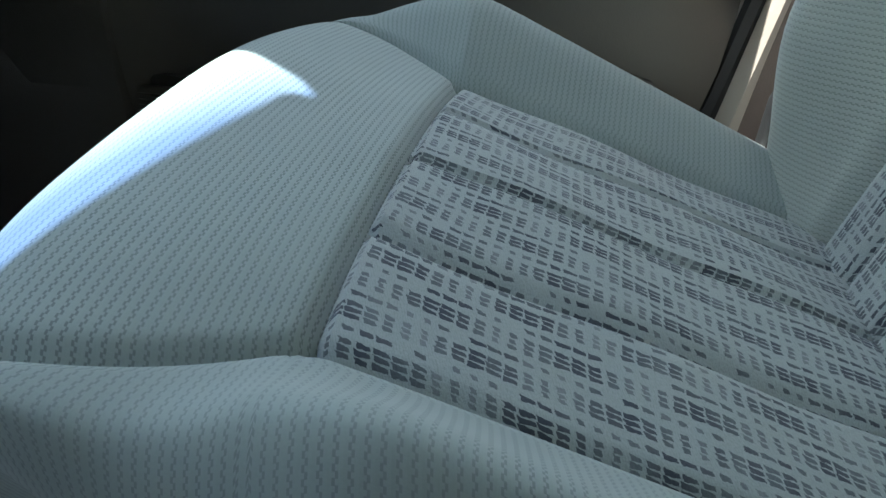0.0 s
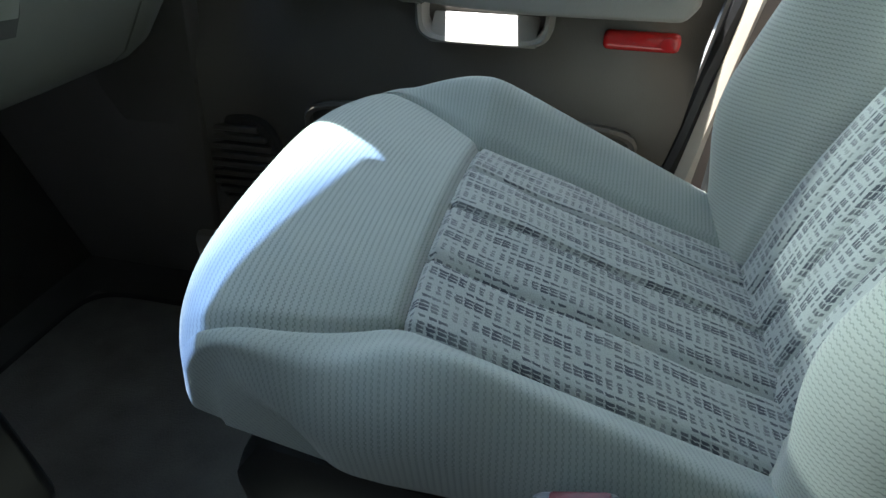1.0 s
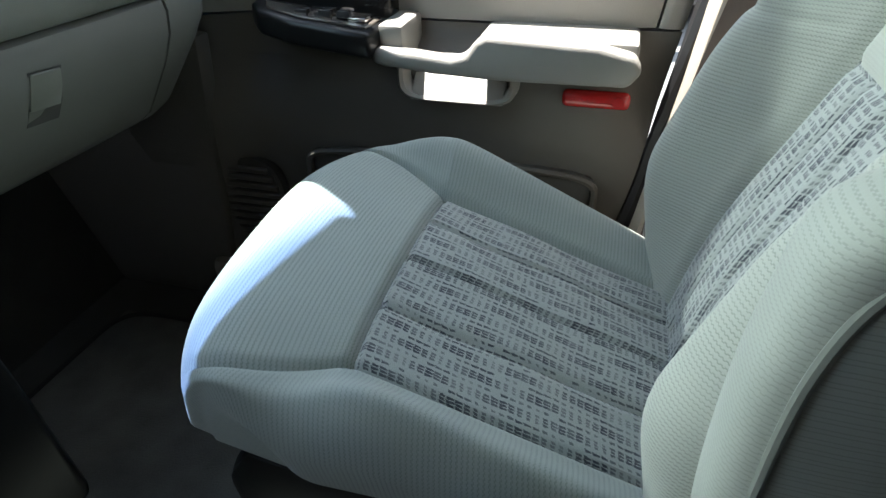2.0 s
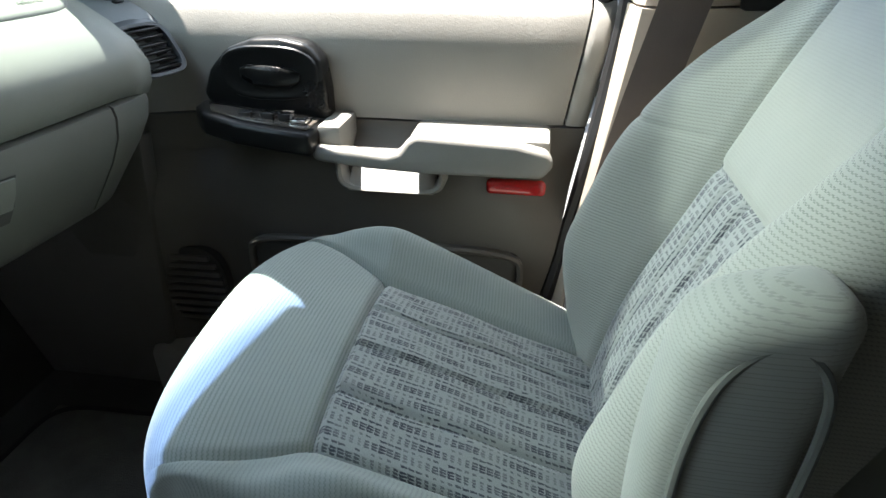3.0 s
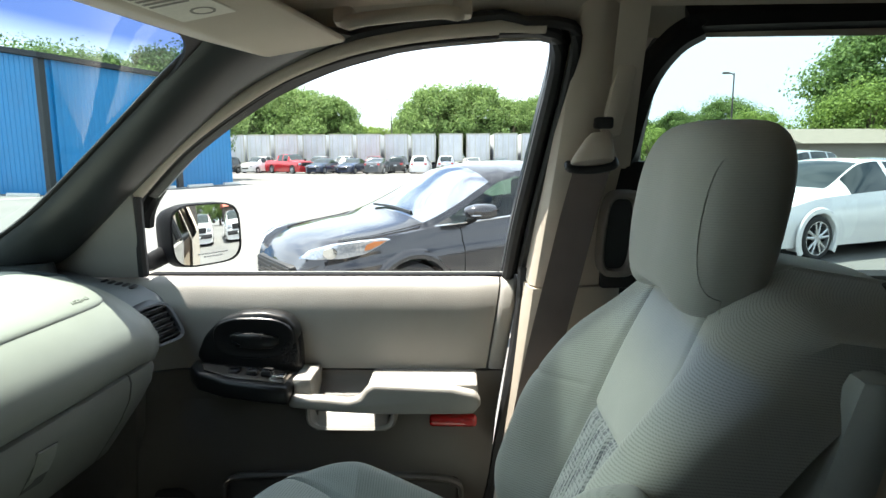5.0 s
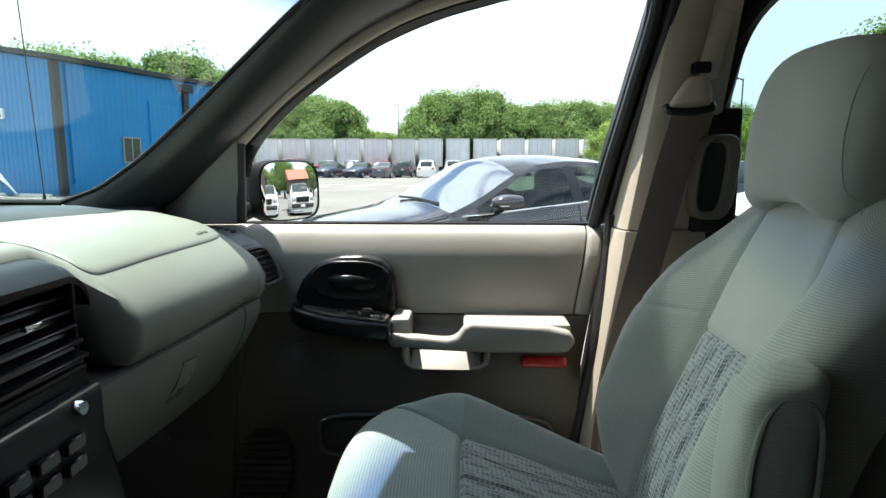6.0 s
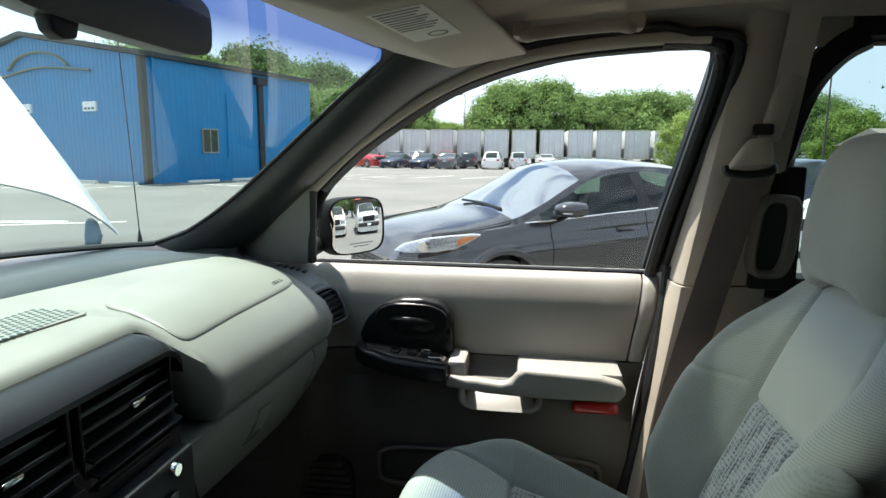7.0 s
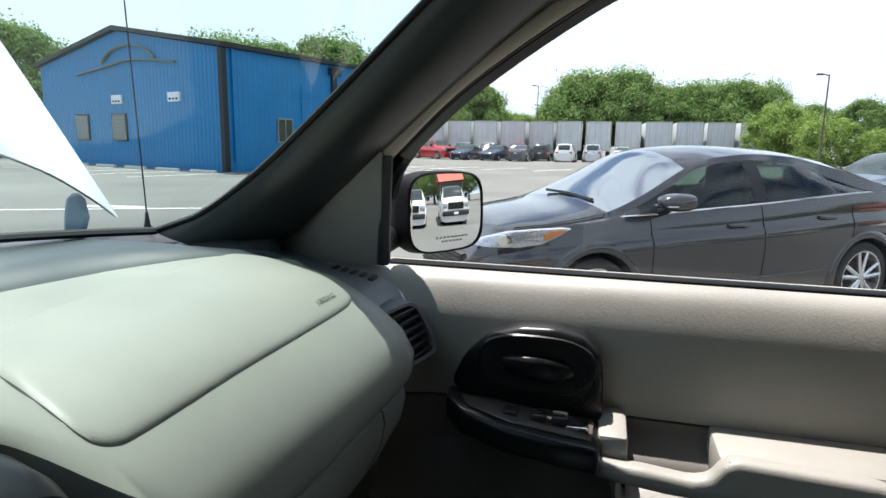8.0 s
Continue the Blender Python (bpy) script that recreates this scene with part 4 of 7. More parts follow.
def corner_trim():
    """The rounded lining between the pillar and the header in the windscreen's upper corner."""
    top = [next(t / 200 for t in range(201) if ws_pos(0.0, t / 200)[2] > z or t == 200) for z in (1.652, 1.708)]
    arc = []
    for k in range(11):
        a = math.pi / 2 * k / 10
        arc.append((0.068 * (1 - math.cos(a)), top[0] + (top[1] - top[0]) * math.sin(a)))
    bm = bmesh.new()
    sides = []
    for off in (-0.003, -0.007):
        inner = [bm.verts.new(Vector(ws_pos(u, t)) + Vector((-off, 0, off))) for u, t in arc]
        outer = [bm.verts.new(Vector(ws_pos(u, max(t, 1.0 if k else t))) + Vector((-off, 0, off))) for k, (u, t) in enumerate(arc)]
        for i in range(10):
            bm.faces.new((inner[i], inner[i + 1], outer[i + 1], outer[i]) if i else (inner[0], inner[1], outer[1]))
        sides.append(inner)
    for i in range(10):
        bm.faces.new((sides[0][i], sides[0][i + 1], sides[1][i + 1], sides[1][i]))
    return bm


part("corner_lining", corner_trim(), BLACKM, ws, "dark rounded corner lining")
solo("cowl", prism([(-1.02, 1.20), (-1.02, 1.262), (-0.76, 1.285), (-0.72, 1.28), (-0.72, 1.20)], lambda u, v, w: (u, w, v), -0.5, 1.25, 0.006), BLACKM, "black plastic cowl below the windscreen", "cowl", kind="structure")
antenna = thing("radio_antenna", "thin black whip antenna on the wing", "antenna", (-0.86, 1.225, 1.26))
part("base", loft([ring((-0.86, 1.225, z), (1, 0, 0), (0, 1, 0), r, r, 14) for z, r in ((1.25, 0.010), (1.275, 0.009), (1.295, 0.005), (1.315, 0.0025))]), BLACKM, antenna)
part("mast", tube([(-0.86, 1.225, 1.31), (-0.90, 1.235, 2.05)], 0.0015, 6), BLACK, antenna)

hood = thing("raised_hood", "white painted bonnet propped open", "bonnet", (-1.0, 0.35, 1.25))
WHITEP = mat("white_car_paint", (0.78, 0.78, 0.77), 0.3, coat=1.0, spots=3, vary=0.04, bump=0)
WHITEP.node_tree.nodes["Principled BSDF"].inputs["Coat Roughness"].default_value = 0.18


REAR = curve([(-0.886, 1.185, 1.307), (-0.877, 1.11, 1.355), (-0.891, 1.035, 1.402), (-0.961, 0.96, 1.442), (-1.027, 0.695, 1.501), (-1.065, 0.366, 1.52), (-1.084, -0.01, 1.501), (-1.12, -0.387, 1.426)], 40)
EDGE = [p - Vector((-0.886, 1.185, 1.307)) for p in curve([(-0.886, 1.185, 1.307), (-1.075, 1.203, 1.540), (-1.264, 1.216, 1.773), (-1.452, 1.222, 2.006), (-1.641, 1.20, 2.22)], 14)]


def hood_pos(s, t):
    """s from the right edge to the left, t from the hinge side to the nose; the panel rises steeply."""
    e = EDGE[round(t * 14)]
    return REAR[round(s * 40)] + Vector((e.x, e.y * (1 - 2 * s), e.z))


bm = bmesh.new()
for off in (0, 1):
    rows = [[bm.verts.new(Vector(hood_pos(s / 40, t / 14)) - Vector((0.003, 0, 0.003)) * off) for s in range(41)] for t in range(15)]
    for p, q in zip(rows, rows[1:]):
        for i in range(40):
            bm.faces.new((p[i], p[i + 1], q[i + 1], q[i]))
part("panel", bm, WHITEP, hood, "white bonnet panel")
part("hinge", tube([(-0.90, 1.095, 1.255), (-0.90, 1.11, 1.315), (-0.915, 1.125, 1.345), (-0.93, 1.14, 1.35)], [0.014, 0.020, 0.014, 0.008], 8, 0.5), mat("primed_steel", (0.16, 0.25, 0.33), 0.5), hood, "blue-grey hinge arm")

visor = thing("sun_visor", "beige vinyl sun visor with a warning label", "visor", (-0.06, 0.75, 1.66))
part("flap", prism([(-0.19, 1.718), (-0.205, 1.727), (0.098, 1.712), (0.105, 1.70), (-0.03, 1.676)], lambda u, v, w: (u + 0.16 * (w - 0.8), w, v), 0.50, 0.965, 0.008, 3), LINER, visor)


def on_visor(u, v, w):
    """A place on the visor's lower face, w under it."""
    return (u + 0.16 * (v - 0.8), v, 1.676 + 0.178 * (u + 0.03) - w)


warn = part("warning_label", prism([(-0.012, 0.53), (0.056, 0.53), (0.056, 0.70), (-0.012, 0.70)], on_visor, -0.001, 0.0012), mat("paper_label", (0.80, 0.76, 0.66), 0.7), visor, "pale printed warning label", smooth=False)
INK = mat("label_ink", (0.30, 0.28, 0.24), 0.8)
for k in range(9):
    part("printed_line", prism([(-0.007, 0.536 + 0.0115 * k), (0.050 - 0.006 * (k % 3), 0.536 + 0.0115 * k), (0.050 - 0.006 * (k % 3), 0.5405 + 0.0115 * k), (-0.007, 0.5405 + 0.0115 * k)], on_visor, 0.0010, 0.0018), INK, warn, smooth=False)
part("round_mark", loft([[on_visor(0.030 + r * math.cos(a), 0.672 + r * math.sin(a), w) for a in [2 * math.pi * k / 24 for k in range(24)]] for r, w in ((0.014, 0.0010), (0.014, 0.0018), (0.011, 0.0018), (0.011, 0.0010))], cap=False), INK, warn)
part("clip", tube([(-0.01, 0.955, 1.69), (-0.01, 0.985, 1.70)], 0.010, 12), LINER, visor)
grab = thing("grab_handle", "beige fold-up roof grab handle", "handle", (0.22, 1.01, 1.72))
part("grip", tube(curve([(0.115, 1.02, 1.752), (0.125, 0.995, 1.738), (0.16, 0.985, 1.742), (0.28, 0.985, 1.752), (0.315, 0.995, 1.750), (0.325, 1.02, 1.766)], 20), 0.010, 10, 1.2), TRIM, grab)
for x0 in (0.118, 0.322):
    part("end_cap", box((x0 - 0.018, 0.99, 1.735 + (x0 - 0.1) * 0.05), (x0 + 0.018, 1.03, 1.765 + (x0 - 0.1) * 0.05), 0.008), TRIM, grab)
rvm = thing("rear_view_mirror", "black rear-view mirror on a stalk", "mirror", (-0.32, 0.42, 1.6))
c0, cu, cv = Vector((-0.30, 0.418, 1.678)), Vector((0.05, 0.995, -0.02)).normalized(), Vector((0, 0, 1))
cn = cu.cross(cv).normalized()
part("housing", loft([ring(c0 + cn * d, cu, cv, ru, rv, 32, 0.45) for d, ru, rv in ((0.02, 0.156, 0.036), (0.018, 0.160, 0.040), (-0.01, 0.160, 0.040), (-0.035, 0.12, 0.027))]), mat("mirror_back_plastic", (0.045, 0.042, 0.038), 0.45), rvm)
part("stalk", tube([c0 - cn * 0.02 + Vector((0, -0.02, 0)), (-0.36, 0.40, 1.70), (-0.34, 0.40, 1.735)], 0.012, 10), BLACKM, rvm)
part("toggle", prism([(0.318, 1.643), (0.358, 1.643), (0.353, 1.625), (0.335, 1.621), (0.323, 1.627)], lambda u, v, w: (w, u, v), -0.305, -0.288, 0.003), BLACKM, rvm)
solo("roof_rail_trim", loft([[rail_pos(t / 40, s / 8) for s in range(9)] for t in range(41)], cap=False, loop=False), TRIM, "beige trim between headliner and door opening", "trim", kind="structure")

# ---------------------------------------------------------------- B pillar and belt
bp = thing("centre_pillar", "pale grey moulded pillar between the doors", "pillar", (0.55, 1.12, 0.5), kind="structure")


def bpil_rings(z0, z1, grow):
    out = []
    for k in range(15):
        z = z0 + (z1 - z0) * k / 14
        lean = 0.14 * max(0, 1.23 - z) * -1
        up = max(0.0, z - 1.24)
        xl = 0.458 + lean + 0.135 * up - grow
        xr = 0.655 + 0.04 * up + lean * 0.4 + 0.02 * smooth01(z, 1.6, 1.76) + grow
        yi = 1.120 - 0.095 * up - 0.0 * lean - grow
        out.append([(xl, yi + 0.09, z), (xl + 0.002, yi + 0.03, z), (xl + 0.012, yi + 0.008, z), (xl + 0.030, yi, z), (xl + 0.060, yi + 0.002, z), (xl + 0.095, yi + 0.014, z), (xr - 0.035, yi + 0.034, z), (xr - 0.012, yi + 0.046, z), (xr, yi + 0.07, z), (xr, yi + 0.14, z), (xl, yi + 0.14, z)])
    return out


part("upper_trim", loft(bpil_rings(1.2465, 1.80, 0)), TRIM, bp, "pale upper pillar trim")
part("lower_trim", loft(bpil_rings(0.45, 1.243, 0.003)), TRIM, bp, "pale lower pillar trim")
part("height_slot", prism([(0.585, 1.555), (0.60, 1.545), (0.622, 1.548), (0.645, 1.665), (0.635, 1.69), (0.612, 1.69)], lambda u, v, w: (u, 1.117 - 0.095 * (v - 1.24) + w, v), -0.004, 0.02, 0.004), TRIM, bp)
part("slot_button", box((0.572, 1.072, 1.560), (0.606, 1.10, 1.582), 0.005), BLACKM, bp, "small dark adjuster button")
belt = thing("seat_belt", "brown-grey seat belt hanging from the pillar guide", "seat belt", (0.55, 1.08, 0.6))
part("guide_cover", loft([ring((x, y, z), (1, 0, 0.1), (0, 1, -0.2), ru, rv, 24, 0.7) for x, y, z, ru, rv in ((0.583, 1.084, 1.553, 0.018, 0.008), (0.580, 1.081, 1.544, 0.025, 0.014), (0.572, 1.076, 1.52, 0.035, 0.021), (0.566, 1.074, 1.498, 0.042, 0.023), (0.565, 1.076, 1.491, 0.040, 0.019))]), TRIM, belt, "pale plastic belt guide cover")
part("guide_loop", tube(curve([(0.523, 1.076, 1.495), (0.526, 1.062, 1.486), (0.565, 1.056, 1.484), (0.604, 1.062, 1.491), (0.608, 1.076, 1.502)], 16), 0.008, 10), BLACK, belt)
strap = [(0.565, 1.057, 1.487), (0.545, 1.067, 1.40), (0.52, 1.075, 1.28), (0.49, 1.082, 1.14), (0.46, 1.085, 0.98), (0.44, 1.085, 0.80), (0.43, 1.085, 0.62)]
bm = bmesh.new()
for off in (0.0, 0.0022):
    rows = []
    for k, p in enumerate(curve(strap, 30)):
        w = 0.036
        rows.append((bm.verts.new((p.x - w, p.y + off, p.z - 0.006)), bm.verts.new((p.x + w * 0.2, p.y + off - 0.003, p.z)), bm.verts.new((p.x + w, p.y + off, p.z + 0.006))))
    for p, q in zip(rows, rows[1:]):
        bm.faces.new((p[0], p[1], q[1], q[0]))
        bm.faces.new((p[1], p[2], q[2], q[1]))
part("webbing", bm, BELT, belt, "brown-grey webbing")

# sliding door window
rear = thing("window_2", "dark tinted side window behind the front seats", "window", (1.3, 1.2, 1.24), kind="structure")
RW = [(0.658, 1.215, 1.235), (0.648, 1.17, 1.455), (0.655, 1.15, 1.556), (0.675, 1.13, 1.655), (0.712, 1.115, 1.715), (0.76, 1.105, 1.748), (0.83, 1.10, 1.766), (1.8, 1.095, 1.766), (1.92, 1.12, 1.70), (1.96, 1.215, 1.235)]
rl = curve(RW, 72)
part("frame", tube(rl + [Vector(RW[0])], 0.030, 8), BLACKM, rear, "dark window frame")
part("sill", box((0.70, 1.19, 1.20), (1.98, 1.27, 1.252), 0.01), BLACKM, rear)
glass_pane("pane", [Vector(p) + Vector((0, 0.03, 0)) for p in rl], PRIVACY, rear)
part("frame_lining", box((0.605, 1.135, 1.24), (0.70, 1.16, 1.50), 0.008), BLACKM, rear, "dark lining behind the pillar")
grip = thing("entry_handle", "grey moulded entry handle behind the pillar", "handle", (0.68, 1.08, 1.22))
def pocket_ring(cx, rx, rz, y, n=40):
    """One rounded ring of the grip pocket, leaning with the pillar."""
    pts = []
    for k in range(n):
        a = 2 * math.pi * k / n
        c, s = math.cos(a), math.sin(a)
        z = 1.357 + rz * math.copysign(abs(s) ** 0.55, s)
        pts.append(Vector((cx + rx * math.copysign(abs(c) ** 0.55, c) + 0.06 * (z - 1.357), y - 0.095 * (z - 1.357), z)))
    return pts


surround = part("grip_surround", loft([pocket_ring(0.636, 0.042, 0.086, 1.18), pocket_ring(0.636, 0.043, 0.087, 1.097), pocket_ring(0.636, 0.038, 0.083, 1.090), pocket_ring(0.629, 0.028, 0.074, 1.090), pocket_ring(0.629, 0.0255, 0.071, 1.094), pocket_ring(0.629, 0.024, 0.070, 1.106)], cap=False), GRIPTRIM, grip)
# black plate at the bottom paints shade into the grip's hollow
part("grip_pocket", loft([pocket_ring(0.629, 0.026, 0.072, 1.1065), pocket_ring(0.629, 0.026, 0.072, 1.1045)]), BLACKM, surround, "black plate that shades the hollow of the grip")

# ---------------------------------------------------------------- dashboard
dash = thing("dashboard", "pale grey-green vinyl dashboard with airbag lid and glovebox", "dashboard", (-0.5, 0.6, 0.93), kind="structure")
DY0, DY1 = -0.42, 1.075


def dash_x(y):
    """Where the seam between pad and glovebox lies, along the dash."""
    return at_knots(((0.55, -0.294), (0.70, -0.284), (0.85, -0.274), (1.0, -0.268), (1.11, -0.264)), y)


def at_knots(table, x):
    if x <= table[0][0]:
        return table[0][1]
    for (x0, v0), (x1, v1) in zip(table, table[1:]):
        if x <= x1:
            return v0 + (v1 - v0) * (x - x0) / (x1 - x0)
    return table[-1][1]


PAD_LEFT = [(-0.56, 1.283), (-0.545, 1.290), (-0.50, 1.288), (-0.45, 1.279), (-0.41, 1.268), (-0.385, 1.255), (-0.368, 1.234), (-0.358, 1.206), (-0.357, 1.172), (-0.366, 1.138), (-0.376, 1.119), (-0.39, 1.113), (-0.5, 1.12)]
PAD_RIGHT = [(-0.56, 1.283), (-0.545, 1.290), (-0.50, 1.288), (-0.45, 1.279), (-0.405, 1.268), (-0.370, 1.253), (-0.333, 1.230), (-0.298, 1.201), (-0.281, 1.168), (-0.285, 1.138), (-0.296, 1.119), (-0.31, 1.113), (-0.5, 1.12)]


def pad_edge(y):
    """Where the pale pad meets the dark shelf, bowed along the windscreen."""
    return at_knots(((-0.42, -0.74), (0.30, -0.735), (0.58, -0.702), (0.69, -0.680), (0.78, -0.662), (0.88, -0.640), (0.96, -0.602), (1.0, -0.572), (1.043, -0.527), (1.10, -0.475)), y)


PAD_LIP = [(-0.56, 1.283), (-0.545, 1.290), (-0.50, 1.292), (-0.45, 1.293), (-0.42, 1.292), (-0.402, 1.289), (-0.391, 1.282), (-0.388, 1.274), (-0.391, 1.266), (-0.40, 1.260), (-0.42, 1.257), (-0.44, 1.256), (-0.5, 1.255)]


def dash_pad(y):
    """Section of the pad: a thin lip over the centre stack, an upright face at the glovebox, a sloping one at the door."""
    e = smooth01(y, 1.0, DY1)
    k = (dash_x(y) + 0.352) / 0.081
    m = smooth01(y, 0.535, 0.615)
    back = pad_edge(y)
    out = []
    for i, (a, p, q) in enumerate(zip(PAD_LIP, PAD_LEFT, PAD_RIGHT)):
        if i < 3:
            x, z = back + (p[0] + 0.56) / 0.11 * (-0.45 - back), p[1] + (a[1] - p[1]) * (1 - m)
        else:
            x, z = p[0] + (q[0] - p[0]) * k - 0.10 * e**1.3 * max(0, p[0] + 0.5), p[1] + (q[1] - p[1]) * k
            x, z = a[0] + (x - a[0]) * m, a[1] + (z - a[1]) * m
        out.append(Vector((x, y, z - 0.012 * e)))
    return out


ys = lines((DY0, 0.52, 10), (0.52, 0.63, 22), (0.63, 0.98, 20), (0.98, DY1, 18))
part("pad", loft([dash_pad(y) for y in ys]), DASHV, dash, "pale vinyl dash pad")


def pad_z(x, y):
    """Height of the pad's upper face at a place on the plan."""
    line = curve(dash_pad(y)[1:10], 60)
    for p, q in zip(line, line[1:]):
        if p.x <= x <= q.x:
            return p.z + (q.z - p.z) * (x - p.x) / max(1e-6, q.x - p.x)
    return max(line, key=lambda p: p.x).z


def lid_mesh():
    """The airbag lid: a rounded outline on the pad, standing a little proud with rolled edges."""
    rim = curve([(-0.535, 0.70, 0), (-0.50, 0.625, 0), (-0.45, 0.606, 0), (-0.40, 0.594, 0), (-0.368, 0.592, 0), (-0.355, 0.605, 0), (-0.352, 0.64, 0), (-0.352, 0.745, 0), (-0.350, 0.855, 0), (-0.349, 0.95, 0), (-0.351, 0.99, 0), (-0.360, 1.018, 0), (-0.380, 1.032, 0), (-0.436, 1.037, 0), (-0.515, 1.03, 0), (-0.54, 1.0, 0), (-0.54, 0.85, 0), (-0.535, 0.70, 0)], 96)[:-1]
    mid = Vector((-0.45, 0.81, 0))
    rings = []
    for k, up in ((0.0005, 0.005), (0.02, 0.005), (0.2, 0.005), (0.4, 0.005), (0.6, 0.005), (0.75, 0.005), (0.86, 0.005), (0.93, 0.0048), (0.965, 0.0042), (0.985, 0.003), (0.997, 0.001), (1.0, -0.004)):
        rings.append([Vector((p.x, p.y, pad_z(p.x, min(p.y, 1.05)) + up)) for p in (mid.lerp(q, k) for q in rim)])
    return loft(rings, cap=False)


lid = part("airbag_lid", lid_mesh(), DASHV, dash, "raised airbag lid")
word = bpy.data.curves.new("embossed_word", "FONT")
word.body, word.size, word.extrude, word.space_character = "AIRBAG", 0.0135, 0.0009, 1.05
lettering = bpy.data.objects.new("embossed_word", word)
up, out = Vector((-0.88, 0, 0.475)), Vector((0.475, 0, 0.88))
m = Matrix((Vector((0, 1, 0)), up, out)).transposed().to_4x4()
m.translation = Vector((-0.363, 0.930, pad_z(-0.363, 0.93) + 0.0052))
bm = bmesh.new()
bm.from_mesh(bpy.data.meshes.new_from_object(lettering))
bm.transform(m)
part("embossed_word", bm, DASHV, lid, smooth=False)
bm = bmesh.new()
rows = []
for k in range(31):
    y = DY0 + (1.10 - DY0) * k / 30
    bow = 1 - ((y - 0.35) / 0.80) ** 2
    rows.append([bm.verts.new((x, y, z - 0.022 * smooth01(y, 1.0, 1.09))) for x, z in ((-0.77 - 0.18 * max(0, bow), 1.27), (-0.76 - 0.18 * max(0, bow), 1.303), (pad_edge(y) - 0.06, 1.304), (pad_edge(y) - 0.014, 1.297), (pad_edge(y) + 0.003, 1.284), (pad_edge(y) + 0.001, 1.265))])
for p, q in zip(rows, rows[1:]):
    for i in range(5):
        bm.faces.new((p[i], p[i + 1], q[i + 1], q[i]))
part("windscreen_shelf", bm, DASHTOP, dash, "dark shelf under the windscreen")
# glovebox and lower dash
low = [(-0.038, 1.112), (-0.031, 1.107), (-0.028, 1.092), (-0.034, 1.06), (-0.054, 1.02), (-0.084, 0.975), (-0.112, 0.935), (-0.140, 0.915), (-0.33, 0.91), (-0.33, 1.11)]
part("glovebox_lid", loft([[Vector((dash_x(y) + x, y, z)) for x, z in low] for y in lines((0.548, 0.972, 14))]), DASH_SHADED, dash, "glovebox lid")
part("lower_end", loft([[Vector((dash_x(y) + x - 0.06 * smooth01(y, 1.03, 1.12) ** 2, y, 1.112 - (1.112 - z) * (1 - 0.65 * smooth01(y, 1.0, 1.16)))) for x, z in low] for y in lines((0.977, 1.115, 22))]), DASH_SHADED, dash)
def lid_face(u, v, w):
    """A place on the glovebox lid's face, w in front of it."""
    return (dash_x(u) + at_knots(((0.975, -0.084), (1.02, -0.054), (1.06, -0.034), (1.092, -0.028)), v) + w, u, v)


# dark plate stands proud; its colour paints the finger recess's shade and gap
hollow = part("latch_hollow", prism([(0.735, 1.010), (0.781, 1.006), (0.783, 1.03), (0.784, 1.074), (0.739, 1.077), (0.736, 1.03)], lid_face, -0.008, 0.0012, 0.0), mat("recess_shade", (0.06, 0.06, 0.055), 0.6), dash, "dark plate painting the shade of the glovebox's finger recess", smooth=False)
part("glovebox_latch", prism([(0.7375, 1.030), (0.780, 1.026), (0.7815, 1.05), (0.7815, 1.0715), (0.741, 1.0745), (0.738, 1.05)], lid_face, -0.006, 0.0035, 0.0012, 1), DASHV, hollow, "square glovebox latch")
# vent at the dash end
vent = part("side_vent", loft([ring((x, 1.122 + dy, 1.166), (0.25, 0.94, 0), (-0.45, 0, 0.89), ru, rv, 32, 0.5) for x, dy, ru, rv in ((-0.36, 0, 0.060, 0.050), (-0.318, 0, 0.058, 0.049), (-0.310, 0, 0.054, 0.045), (-0.311, 0, 0.047, 0.040), (-0.33, 0, 0.045, 0.038))]), mat("blue_grey_plastic", (0.055, 0.06, 0.066), 0.4), dash, "blue-grey vent bezel")
part("vent_dark", loft([ring((x, 1.122, 1.166), (0.25, 0.94, 0), (-0.45, 0, 0.89), 0.046, 0.039, 24, 0.5) for x in (-0.323, -0.327)]), BLACKM, vent)
for k in range(6):
    z = 1.137 + k * 0.0116
    part("vent_slat", box((-0.322 - (z - 1.166) * 0.5, 1.084, z - 0.0022), (-0.307 - (z - 1.166) * 0.5, 1.160, z + 0.0022), 0.001, 1, Matrix.Rotation(radians(-10), 3, "Z")), BLACK, vent)
for k in range(5):
    part("defroster_slot", box((-0.470 + 0.018 * k, 1.180 - 0.004 * k, 1.238 - 0.002 * k), (-0.460 + 0.018 * k, 1.205 - 0.004 * k, 1.2455 - 0.002 * k), 0.003, 1), BLACKM, dash)
part("end_filler", prism([(-0.62, 1.21), (-0.60, 1.275), (-0.47, 1.243), (-0.395, 1.234), (-0.345, 1.205), (-0.316, 1.16), (-0.300, 1.119), (-0.42, 1.11)], lambda u, v, w: (u, w, v), 1.062, 1.215, 0.014, 3), mat("dash_end_vinyl", (0.11, 0.12, 0.125), 0.5), dash)
# speaker grille on the dash top
spk = part("dash_speaker", prism([(-0.565, 0.40), (-0.552, 0.545), (-0.535, 0.562), (-0.475, 0.556), (-0.462, 0.540), (-0.475, 0.40)], lambda u, v, w: (u, v, w), 1.280, 1.2965, 0.003), DASHV, dash, "raised speaker grille")
PUNCH = mat("speaker_hole", (0.015, 0.05, 0.055), 0.9, bump=0)
hole = None
